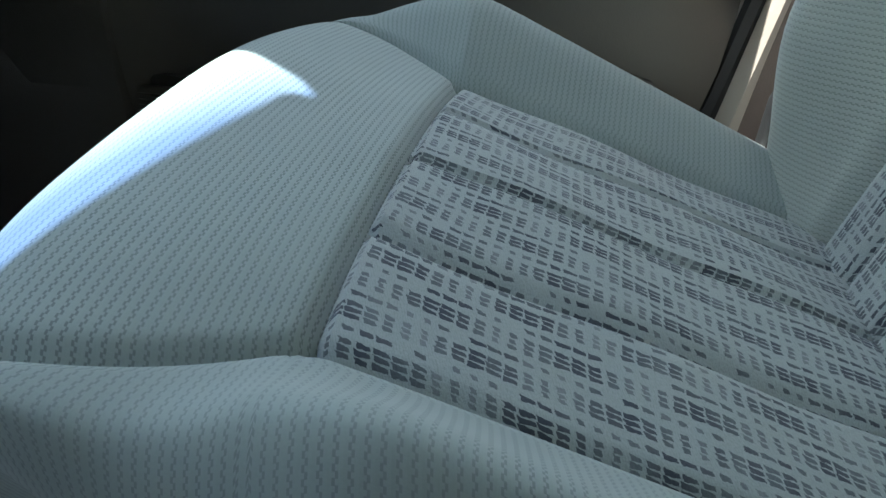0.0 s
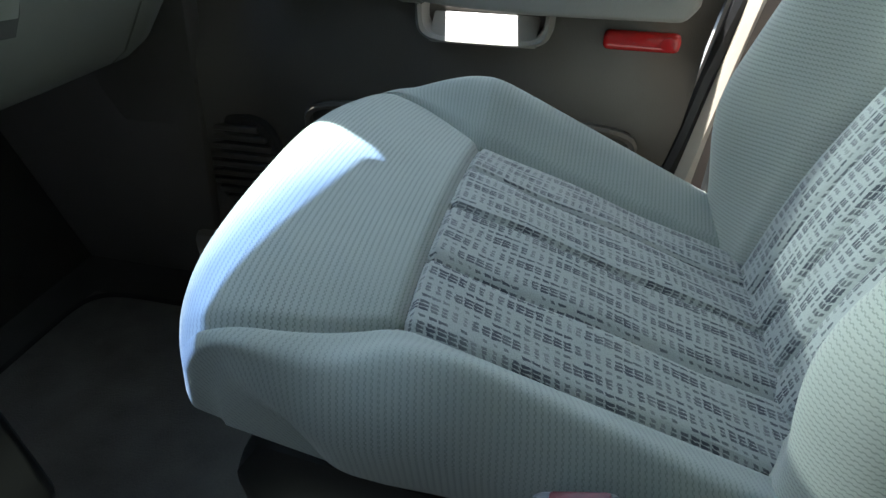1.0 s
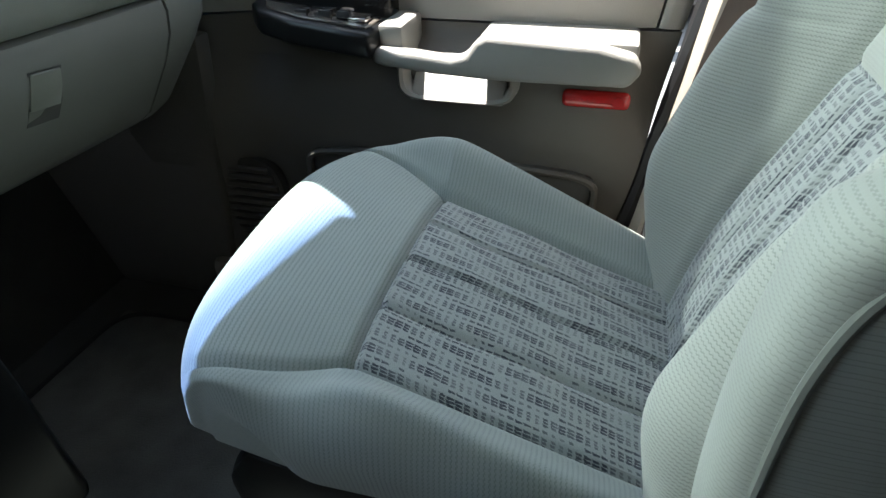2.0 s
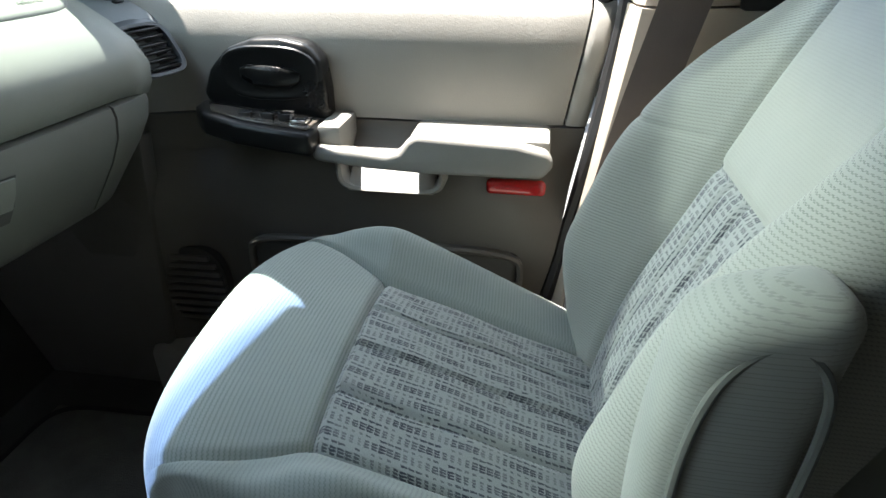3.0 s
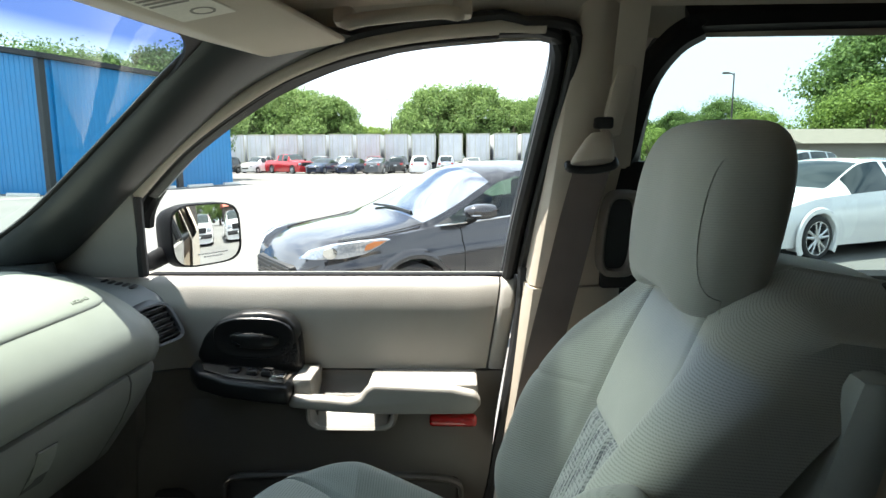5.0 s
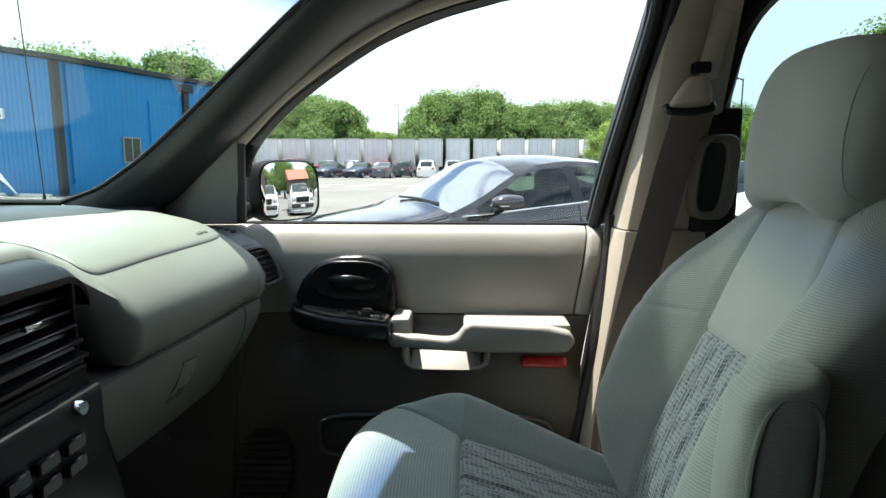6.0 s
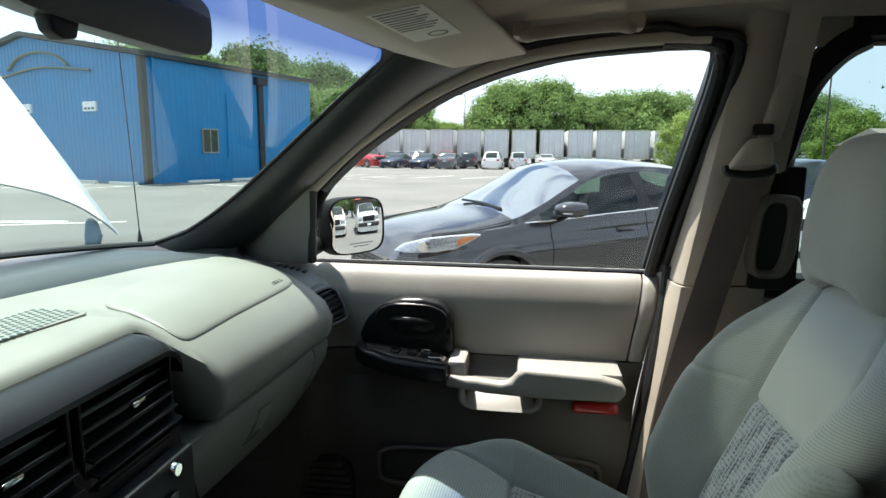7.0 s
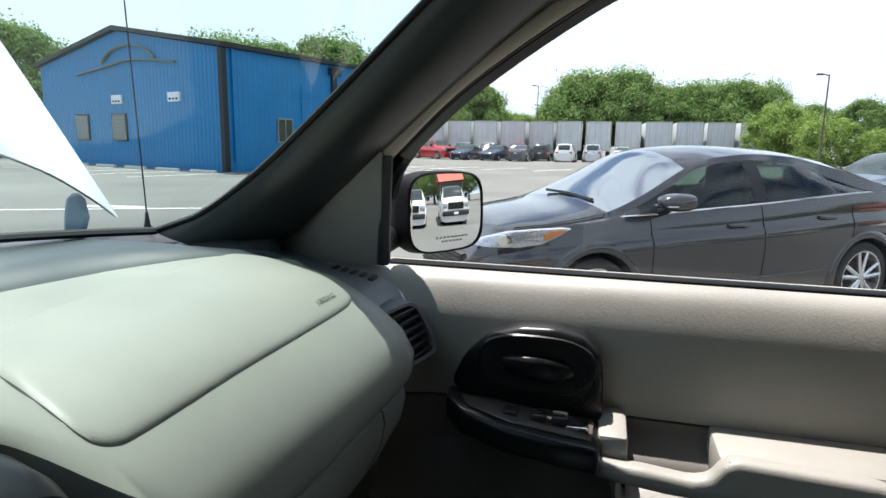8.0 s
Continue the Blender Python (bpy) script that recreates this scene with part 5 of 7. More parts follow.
for i in range(8):
    for j in range(14):
        x0, y0 = -0.547 + 0.0105 * i, 0.405 + 0.0105 * (j + 0.5 * (i % 2))
        if y0 > 0.55 - 0.10 * abs(x0 + 0.51):
            continue
        if hole is None:
            me = finish(tube([(0, 0, 0), (0, 0, 0.0005)], 0.0036, 8), "punched_hole", PUNCH)
            hole = me
        o = new("punched_hole", hole)
        o.parent = spk
        o.location = Vector((x0, y0, 1.2963))

# centre stack: dark hooded panel with two vents, radio and heater controls
stack = thing("centre_stack", "black hooded centre console with vents and controls", "console", (-0.4, 0.35, 0.6), kind="structure")


def corner_drop(y, r=0.04, end=0.558):
    """How far the visor's upper edge falls towards its rounded right corner."""
    over = max(0.0, y - (end - r))
    return r - math.sqrt(max(0.0, r * r - over * over))


def visor_ring(y):
    d = corner_drop(y)
    pr = [(-0.44, 1.270), (-0.395, 1.276), (-0.370, 1.275), (-0.346, 1.267), (-0.332, 1.255), (-0.333, 1.247), (-0.36, 1.247), (-0.44, 1.247)]
    return [Vector((x, y, z - d)) for x, z in pr]


part("vent_visor", loft([visor_ring(y) for y in lines((-0.1, 0.51, 10), (0.51, 0.5575, 14))]), BLACK, stack, "black rolled visor over the vents")
part("face", prism([(-0.368, 1.262), (-0.330, 1.15), (-0.294, 1.0), (-0.26, 0.80), (-0.24, 0.60), (-0.55, 0.60), (-0.55, 1.262)], lambda u, v, w: (u, w, v), 0.06, 0.545, 0.018, 3), BLACK, stack, "glossy black console face")


def face_x(z):
    return -0.368 + (1.262 - z) * 0.34 if z > 1.15 else -0.330 + (1.15 - z) * 0.22


for y0, y1 in ((0.185, 0.345), (0.368, 0.528)):
    v = part("air_vent", join(box((face_x(1.2) - 0.01, y0, 1.242), (face_x(1.22) + 0.012, y1, 1.250), 0.003), box((face_x(1.16) - 0.01, y0, 1.142), (face_x(1.16) + 0.012, y1, 1.150), 0.003),
                              box((face_x(1.19) - 0.02, y0 - 0.006, 1.142), (face_x(1.19) + 0.010, y0, 1.250), 0.003), box((face_x(1.19) - 0.02, y1, 1.142), (face_x(1.19) + 0.010, y1 + 0.006, 1.250), 0.003)), BLACK, stack, "black slatted air vent")
    for k in range(5):
        z = 1.162 + k * 0.0175
        part("vane", box((face_x(z) - 0.004, y0, z - 0.0025), (face_x(z) + 0.016, y1, z + 0.0025), 0.001, 1, Matrix.Rotation(radians(14), 3, "Y")), BLACK, v)
    part("thumb_tab", box((face_x(1.19) + 0.014, (y0 + y1) / 2 - 0.012, 1.212), (face_x(1.19) + 0.022, (y0 + y1) / 2 + 0.012, 1.219), 0.002), CHROME, v)
radio = part("radio", box((face_x(1.06) - 0.01, 0.18, 1.045), (face_x(1.06) + 0.014, 0.515, 1.132), 0.006), BLACKM, stack, "black radio with round knobs")
for y0, z0, r in ((0.468, 1.118, 0.010), (0.215, 1.118, 0.010)):
    part("knob", loft([ring((face_x(z0) + d, y0, z0), (0, 1, 0), (0, 0, 1), q, q, 20) for d, q in ((0.01, r), (0.03, r * 0.9), (0.033, r * 0.75))]), CHROME if y0 > 0.4 else BLACK, radio)
for k in range(6):
    for j in range(2):
        part("radio_button", box((face_x(1.05) + 0.012, 0.225 + k * 0.042, 1.052 + j * 0.024), (face_x(1.05) + 0.019, 0.256 + k * 0.042, 1.068 + j * 0.024), 0.002, 1), BLACK, radio)
heater = part("heater_panel", box((face_x(0.92) - 0.01, 0.18, 0.87), (face_x(0.92) + 0.013, 0.515, 0.98), 0.006), BLACKM, stack, "heater controls")
for y0 in (0.24, 0.345, 0.45):
    part("dial", loft([ring((face_x(0.92) + d, y0, 0.925), (0, 1, 0), (0, 0, 1), q, q, 20) for d, q in ((0.01, 0.024), (0.03, 0.022), (0.034, 0.017))]), BLACK, heater)

# ---------------------------------------------------------------- outside
def asphalt():
    m, n, l, b = nodes_of("asphalt")
    co = n.new("ShaderNodeTexCoord")
    big, fine = n.new("ShaderNodeTexNoise"), n.new("ShaderNodeTexNoise")
    big.inputs["Scale"].default_value, big.inputs["Detail"].default_value = 0.25, 8
    fine.inputs["Scale"].default_value, fine.inputs["Detail"].default_value = 45, 4
    for q in (big, fine):
        l.new(co.outputs["Object"], q.inputs["Vector"])
    tone = calc(n, l, "MULTIPLY_ADD", fine.outputs["Fac"], 0.5, calc(n, l, "MULTIPLY", big.outputs["Fac"], 0.9))
    ramp = n.new("ShaderNodeValToRGB")
    ramp.color_ramp.elements[0].color, ramp.color_ramp.elements[0].position = (0.075, 0.075, 0.072, 1), 0.35
    ramp.color_ramp.elements[1].color, ramp.color_ramp.elements[1].position = (0.165, 0.162, 0.152, 1), 0.95
    l.new(tone, ramp.inputs["Fac"])
    l.new(ramp.outputs[0], b.inputs["Base Color"])
    b.inputs["Roughness"].default_value = 0.9
    return m


bm = bmesh.new()
bmesh.ops.create_grid(bm, x_segments=2, y_segments=2, size=900)
bmesh.ops.translate(bm, vec=(0, 0, GROUND), verts=bm.verts)
solo("ground", bm, asphalt(), "sun-bleached grey asphalt car park", "ground", kind="structure", smooth=False)
LINE = mat("road_paint", (0.72, 0.71, 0.67), 0.8, spots=8, vary=0.15, grain=60)


def stripe(x0, y0, x1, y1, w=0.11):
    d = Vector((x1 - x0, y1 - y0, 0))
    s = Vector((-d.y, d.x, 0)).normalized() * w / 2
    a, b = Vector((x0, y0, GROUND + 0.005)), Vector((x1, y1, GROUND + 0.005))
    bm = bmesh.new()
    bot = [bm.verts.new(p) for p in (a - s, b - s, b + s, a + s)]
    top = [bm.verts.new(p + Vector((0, 0, 0.004))) for p in (a - s, b - s, b + s, a + s)]
    bm.faces.new(top)
    for k in range(4):
        bm.faces.new((bot[k], bot[(k + 1) % 4], top[(k + 1) % 4], top[k]))
    return solo("parking_line", bm, LINE, "white painted parking line on the asphalt", "line", "parking lines", smooth=False)


CORNER, FACE = Vector((-17.0, 24.8)), Vector((0.31, 0.95)).normalized()
FRONT = Vector((-FACE.y, FACE.x))
for k in range(8):
    c = CORNER + FRONT * (-0.8 + 2.75 * k)
    e = c - FACE * 5.2
    stripe(c.x, c.y, e.x, e.y)
for k in range(5):
    c = CORNER + FACE * (1.2 + 2.75 * k) - FRONT * 0.6
    e = c - FRONT * 5.0
    stripe(c.x, c.y, e.x, e.y)
for k in range(7):
    stripe(-13 + 3 * k, 34.6 + 0.2 * k, -11 + 3 * k, 39.5)
stripe(-12.5, 9.2, -8.4, 11.4)
stripe(-10.9, 10.8, -9.6, 11.1, 0.3)
STOPM = mat("concrete_stop", (0.62, 0.62, 0.58), 0.9, spots=10, vary=0.15, grain=80, bump=0.4)
stop = solo("wheel_stop", prism([(-0.09, 0), (-0.06, 0.13), (0.06, 0.13), (0.09, 0)], lambda u, v, w: (w, u, v), -0.9, 0.9, 0.012), STOPM, "white concrete wheel stop by the blue building", "wheel stop", "wheel stops")
heading = math.degrees(math.atan2(FRONT.y, FRONT.x))
first = True
spots = [(CORNER + FRONT * (0.5 + 2.75 * k) - FACE * 0.9, heading) for k in range(6)] + [(CORNER + FACE * (2.5 + 2.75 * k) - FRONT * 0.7, heading + 90) for k in range(4)]
for p, turn in spots:
    if first:
        stop.matrix_basis, first = pose(p.x, p.y, GROUND, 0, 0, turn), False
    else:
        copy_thing(stop, pose(p.x, p.y, GROUND, 0, 0, turn))

# blue metal building
BLUE = mat("blue_metal_siding", (0.007, 0.175, 0.42), 0.45, spots=0.7, vary=0.10, grain=30, bump=0.02)
EAVE = mat("dark_trim_paint", (0.022, 0.025, 0.028), 0.5, spec=0.3)
hall = thing("blue_building", "blue corrugated metal building with dark gutters", "building", (CORNER.x, CORNER.y, GROUND))


def at_hall(f, r, z):
    """f metres along the gable front, r metres along the long side."""
    p = CORNER + FRONT * f + FACE * r
    return Vector((p.x, p.y, GROUND + z))


HW, HL, HE, HP = 17.0, 11.5, 5.6, 7.0
bm = bmesh.new()


def sheet(bm, a, b, top, pitch=0.30, depth=0.02, nrm=None):
    """Corrugated sheet from ground to top(s) between two places on the plan."""
    n = max(2, int((b - a).length / pitch))
    prev = None
    for k in range(n):
        for s, d in ((0.0, 0), (0.62, 0), (0.70, 1), (0.92, 1)):
            t = (k + s) / n
            p = a.lerp(b, t) + nrm * depth * d
            z = top(t)
            cur = (bm.verts.new((p.x, p.y, GROUND)), bm.verts.new((p.x, p.y, GROUND + z)))
            if prev:
                bm.faces.new((prev[0], cur[0], cur[1], prev[1]))
            prev = cur


gable = lambda t: HE + (HP - HE) * (1 - abs(2 * t - 1))
sheet(bm, at_hall(0, 0, 0), at_hall(HW, 0, 0), gable, nrm=-Vector((FACE.x, FACE.y, 0)))
sheet(bm, at_hall(0, 0, 0), at_hall(0, HL, 0), lambda t: HE, nrm=-Vector((FRONT.x, FRONT.y, 0)))
sheet(bm, at_hall(HW, 0, 0), at_hall(HW, HL, 0), lambda t: HE, nrm=Vector((FRONT.x, FRONT.y, 0)))
sheet(bm, at_hall(0, HL, 0), at_hall(HW, HL, 0), gable, nrm=Vector((FACE.x, FACE.y, 0)))
part("wall", bm, BLUE, hall, "blue corrugated siding", smooth=False)
bm = bmesh.new()
for f0, f1, z0, z1 in ((-0.25, HW / 2, HE, HP + 0.04), (HW / 2, HW + 0.25, HP + 0.04, HE)):
    q = [at_hall(f, r, z) for f, r, z in ((f0, -0.25, z0), (f1, -0.25, z1), (f1, HL + 0.25, z1), (f0, HL + 0.25, z0))]
    lo = [bm.verts.new(p) for p in q]
    hi = [bm.verts.new(p + Vector((0, 0, 0.22))) for p in q]
    bm.faces.new(lo[::-1])
    bm.faces.new(hi)
    for k in range(4):
        bm.faces.new((lo[k], lo[(k + 1) % 4], hi[(k + 1) % 4], hi[k]))
part("roof", bm, EAVE, hall, "dark roof edge")


def hall_box(f0, f1, r0, r1, z0, z1, name, m, label=""):
    bm = bmesh.new()
    c = [at_hall(f, r, z) for f in (f0, f1) for r in (r0, r1) for z in (z0, z1)]
    v = [bm.verts.new(p) for p in c]
    for q in ((0, 1, 3, 2), (4, 6, 7, 5), (0, 4, 5, 1), (2, 3, 7, 6), (0, 2, 6, 4), (1, 5, 7, 3)):
        bm.faces.new([v[k] for k in q])
    return part(name, bm, m, hall, label, smooth=False)


hall_box(-0.12, 0.16, -0.12, 0.16, 0, HE, "corner_trim", EAVE)
hall_box(-0.14, 0.0, 0.45, 0.55, 0.5, HE, "downpipe", BLUE)
hall_box(-0.16, 0.0, 7.0, 7.35, 0, HE - 0.2, "downpipe", EAVE, "dark downpipe")
hall_box(-0.30, 0.0, 6.8, 7.55, HE - 0.55, HE - 0.15, "wall_lamp", EAVE)
hall_box(-0.09, 0.0, 4.75, 4.80, 1.2, HE - 1.2, "conduit", BLUE)
DIM = mat("dim_window_glass", (0.06, 0.065, 0.06), 0.1, spec=0.8)
for f0, r0, on_front in ((None, 3.1, False), (8.0, None, True), (11.8, None, True)):
    if on_front:
        w = hall_box(f0, f0 + 1.4, -0.09, 0.0, 1.35, 2.8, "window", EAVE, "small dark window")
        hall_box(f0 + 0.08, f0 + 1.32, -0.10, -0.085, 1.43, 2.72, "pane", DIM)
    else:
        w = hall_box(-0.09, 0.0, r0, r0 + 1.0, 1.4, 2.6, "window", mat("aluminium_frame", (0.35, 0.34, 0.30), 0.4, 0.6), "small aluminium window")
        hall_box(-0.10, -0.085, r0 + 0.06, r0 + 0.47, 1.46, 2.54, "pane", DIM)
        hall_box(-0.10, -0.085, r0 + 0.53, r0 + 0.94, 1.46, 2.54, "pane", DIM)
WHITES = mat("white_sign", (0.75, 0.78, 0.80), 0.5)
for f0 in (3.2, 8.3):
    hall_box(f0, f0 + 0.95, -0.10, 0.0, 3.3, 3.75, "notice_board", WHITES, "small white notice with dark bars")
    for q in range(3):
        hall_box(f0 + 0.12 + 0.27 * q, f0 + 0.30 + 0.27 * q, -0.108, -0.101, 3.38, 3.48, "notice_bar", EAVE)
OLIVE = mat("olive_logo_paint", (0.16, 0.19, 0.14), 0.6)
logo = [(3.4, 5.15), (5.4, 5.35), (7.5, 5.45), (10.0, 5.2), (12.6, 4.95)]
arch = [(5.0, 5.45), (5.9, 5.95), (7.4, 6.2), (9.0, 6.0), (9.9, 5.45)]
for pts, r in ((logo, 0.10), (arch, 0.11)):
    part("car_outline", tube(curve([at_hall(f, -0.08, z) for f, z in pts], 24), r, 8, 0.5), OLIVE, hall, "olive painted car outline")

# trailers in a row
TRAIL = mat("trailer_panel", (0.55, 0.57, 0.60), 0.5, spots=1.2, vary=0.12, grain=20, bump=0.03)
TRAILY = mat("trailer_edge", (0.45, 0.45, 0.38), 0.6)
trailer = thing("box_trailer", "white box trailer with twin rear doors parked in a row", "trailer", (0, 0, GROUND), "row of trailers")
part("box", box((-1.25, 0, 1.05), (1.25, 9, 3.75), 0.03), TRAIL, trailer)
part("frame", join(box((-1.28, -0.06, 1.0), (-1.16, 0, 3.80)), box((1.16, -0.06, 1.0), (1.28, 0, 3.80)), box((-1.28, -0.06, 3.68), (1.28, 0, 3.80)), box((-1.28, -0.06, 0.95), (1.28, 0, 1.08))), TRAILY, trailer)
for x in (-0.6, 0.6):
    d = part("rear_door", box((x - 0.55, -0.045, 1.10), (x + 0.55, 0, 3.66), 0.01), TRAIL, trailer)
    for dx in (-0.3, 0.3):
        part("lock_bar", tube([(x + dx, -0.065, 1.05), (x + dx, -0.065, 3.7)], 0.025, 6), TRAILY, d)
for y in (1.0, 2.2):
    for x in (-1.05, 1.05):
        part("wheel", tube([(x - 0.2, y, 0.42), (x + 0.2, y, 0.42)], 0.5, 18), RUBBER, trailer)
places = [(-27.4 + 2.95 * k, 64.5 + 0.08 * k + (0.4 if k % 3 == 1 else 0), random.uniform(-1.5, 1.5), 1.04 - 0.012 * k + random.uniform(-0.03, 0.03)) for k in range(15)]
for k, (x, y, turn, s) in enumerate(places):
    m = pose(x, y, GROUND, 0, 0, turn) @ Matrix.Diagonal((1, 1, s, 1))
    if k == 0:
        trailer.matrix_basis = m
    else:
        o = copy_thing(trailer, pose(x, y, GROUND, 0, 0, turn))


# ---------------------------------------------------------------- cars
TYRE = mat("tyre", (0.022, 0.022, 0.022), 0.85, vary=0.2)
RIM = mat("alloy_rim", (0.60, 0.61, 0.62), 0.28, 0.85, vary=0.05, bump=0)
UNDER = mat("wheel_well", (0.010, 0.010, 0.010), 0.95, vary=0.1)
CARGLASS = mat("car_window_glass", (0.02, 0.028, 0.026), 0.03, spec=0.8, vary=0.05, bump=0)
LAMP = mat("headlamp_lens", (0.42, 0.44, 0.47), 0.12, 0.55, coat=1.0, vary=0.35, spots=55, bump=0)
AMBER = mat("amber_lens", (0.50, 0.17, 0.05), 0.15, coat=0.6)


def paint(name, c, rough=0.25, metal=0.0):
    return mat(name, c, rough, metal, spots=2, vary=0.04, bump=0, coat=0.8)


def at_line(table, x):
    """Smooth curve through (x, value) knots, without overshoot."""
    n = len(table)
    x = max(table[0][0], min(table[-1][0], x))
    i = 0
    while i < n - 2 and x > table[i + 1][0]:
        i += 1

    def rise(k):
        return (table[k + 1][1] - table[k][1]) / (table[k + 1][0] - table[k][0])

    def slope(k):
        if k == 0 or k == n - 1:
            return rise(min(k, n - 2))
        p, q = rise(k - 1), rise(k)
        return 0.0 if p * q <= 0 else 2 * p * q / (p + q)

    h = table[i + 1][0] - table[i][0]
    t = (x - table[i][0]) / h
    a, b, c, d = 2 * t**3 - 3 * t**2 + 1, t**3 - 2 * t**2 + t, -2 * t**3 + 3 * t**2, t**3 - t**2
    return a * table[i][1] + b * h * slope(i) + c * table[i + 1][1] + d * h * slope(i + 1)


SEDAN = dict(length=4.54, wheels=(0.90, 3.55), radius=0.325,
             top=[(0, 0.58), (0.06, 0.68), (0.30, 0.80), (0.75, 0.915), (1.15, 0.985), (1.32, 1.02), (1.75, 1.28), (2.1, 1.425), (2.5, 1.466), (2.9, 1.455), (3.3, 1.385), (3.7, 1.25), (4.05, 1.115), (4.35, 1.09), (4.48, 1.02), (4.54, 0.85)],
             belt=[(0, 0.55), (0.3, 0.74), (1.0, 0.90), (1.4, 0.925), (2.6, 0.985), (3.4, 1.03), (4.0, 1.06), (4.4, 1.04), (4.54, 0.83)],
             half=[(0, 0.50), (0.08, 0.66), (0.3, 0.80), (0.7, 0.885), (1.2, 0.905), (2.4, 0.91), (3.6, 0.905), (4.1, 0.86), (4.4, 0.78), (4.54, 0.62)],
             roof=[(0, 0.3), (1.2, 0.62), (1.5, 0.64), (2.2, 0.60), (3.0, 0.58), (3.7, 0.60), (4.1, 0.62), (4.54, 0.4)],
             glass=[(1.62, 2.55), (2.66, 3.42), (3.48, 3.90)], screen=(1.34, 2.10), back=(3.15, 4.02))
HATCH = dict(SEDAN, length=4.2, wheels=(0.85, 3.4), top=[(0, 0.6), (0.06, 0.75), (0.3, 0.92), (0.9, 1.05), (1.15, 1.10), (1.7, 1.50), (2.1, 1.64), (2.8, 1.68), (3.5, 1.64), (3.9, 1.50), (4.12, 1.10), (4.2, 0.8)],
             belt=[(0, 0.58), (0.3, 0.85), (1.0, 1.0), (3.5, 1.08), (4.2, 0.8)], half=[(0, 0.55), (0.3, 0.82), (1, 0.90), (3.4, 0.90), (4.0, 0.82), (4.2, 0.65)],
             roof=[(0, 0.3), (1.2, 0.66), (2.2, 0.64), (3.6, 0.62), (4.2, 0.5)], glass=[(1.6, 2.4), (2.48, 3.2), (3.26, 3.7)], screen=(1.15, 2.0), back=(3.75, 4.12))


SALOON = dict(length=4.70, wheels=(0.90, 3.70), radius=0.325,
              top=[(0, 0.62), (0.04, 0.70), (0.15, 0.80), (0.35, 0.885), (0.65, 0.955), (0.95, 1.0), (1.05, 1.03), (1.45, 1.25), (1.80, 1.42), (2.05, 1.455), (2.4, 1.475), (3.0, 1.455), (3.5, 1.40), (3.9, 1.30), (4.3, 1.18), (4.45, 1.145), (4.62, 1.12), (4.68, 1.0), (4.70, 0.85)],
              belt=[(0, 0.58), (0.1, 0.74), (0.3, 0.82), (0.62, 0.87), (1.0, 0.915), (1.12, 0.93), (1.45, 0.95), (2.45, 1.0), (3.6, 1.08), (4.0, 1.09), (4.5, 1.08), (4.7, 0.83)],
              rail=[(0, 0.59), (0.3, 0.825), (1.0, 0.92), (1.12, 0.935), (1.4, 1.03), (1.68, 1.155), (1.98, 1.29), (2.25, 1.335), (2.6, 1.357), (2.9, 1.335), (3.24, 1.26), (3.6, 1.165), (3.9, 1.095), (4.5, 1.085), (4.7, 0.84)],
              edge=[(0, 0.60), (0.3, 0.845), (0.62, 0.895), (1.0, 0.95), (1.12, 0.985), (1.4, 1.085), (1.68, 1.21), (1.95, 1.325), (2.2, 1.378), (2.6, 1.405), (3.0, 1.385), (3.4, 1.315), (3.8, 1.225), (4.2, 1.12), (4.5, 1.10), (4.7, 0.845)],
              half=[(0, 0.45), (0.05, 0.58), (0.2, 0.72), (0.5, 0.81), (0.9, 0.84), (1.5, 0.85), (3.0, 0.855), (3.8, 0.845), (4.3, 0.80), (4.6, 0.70), (4.7, 0.55)],
              roof=[(0, 0.35), (0.3, 0.60), (0.62, 0.73), (1.1, 0.74), (1.4, 0.70), (1.95, 0.62), (2.6, 0.60), (3.3, 0.60), (3.9, 0.66), (4.5, 0.68), (4.7, 0.5)],
              glass=[(1.32, 2.42), (2.56, 3.30), (3.36, 3.80)], screen=(1.06, 1.84), back=(3.55, 4.25))


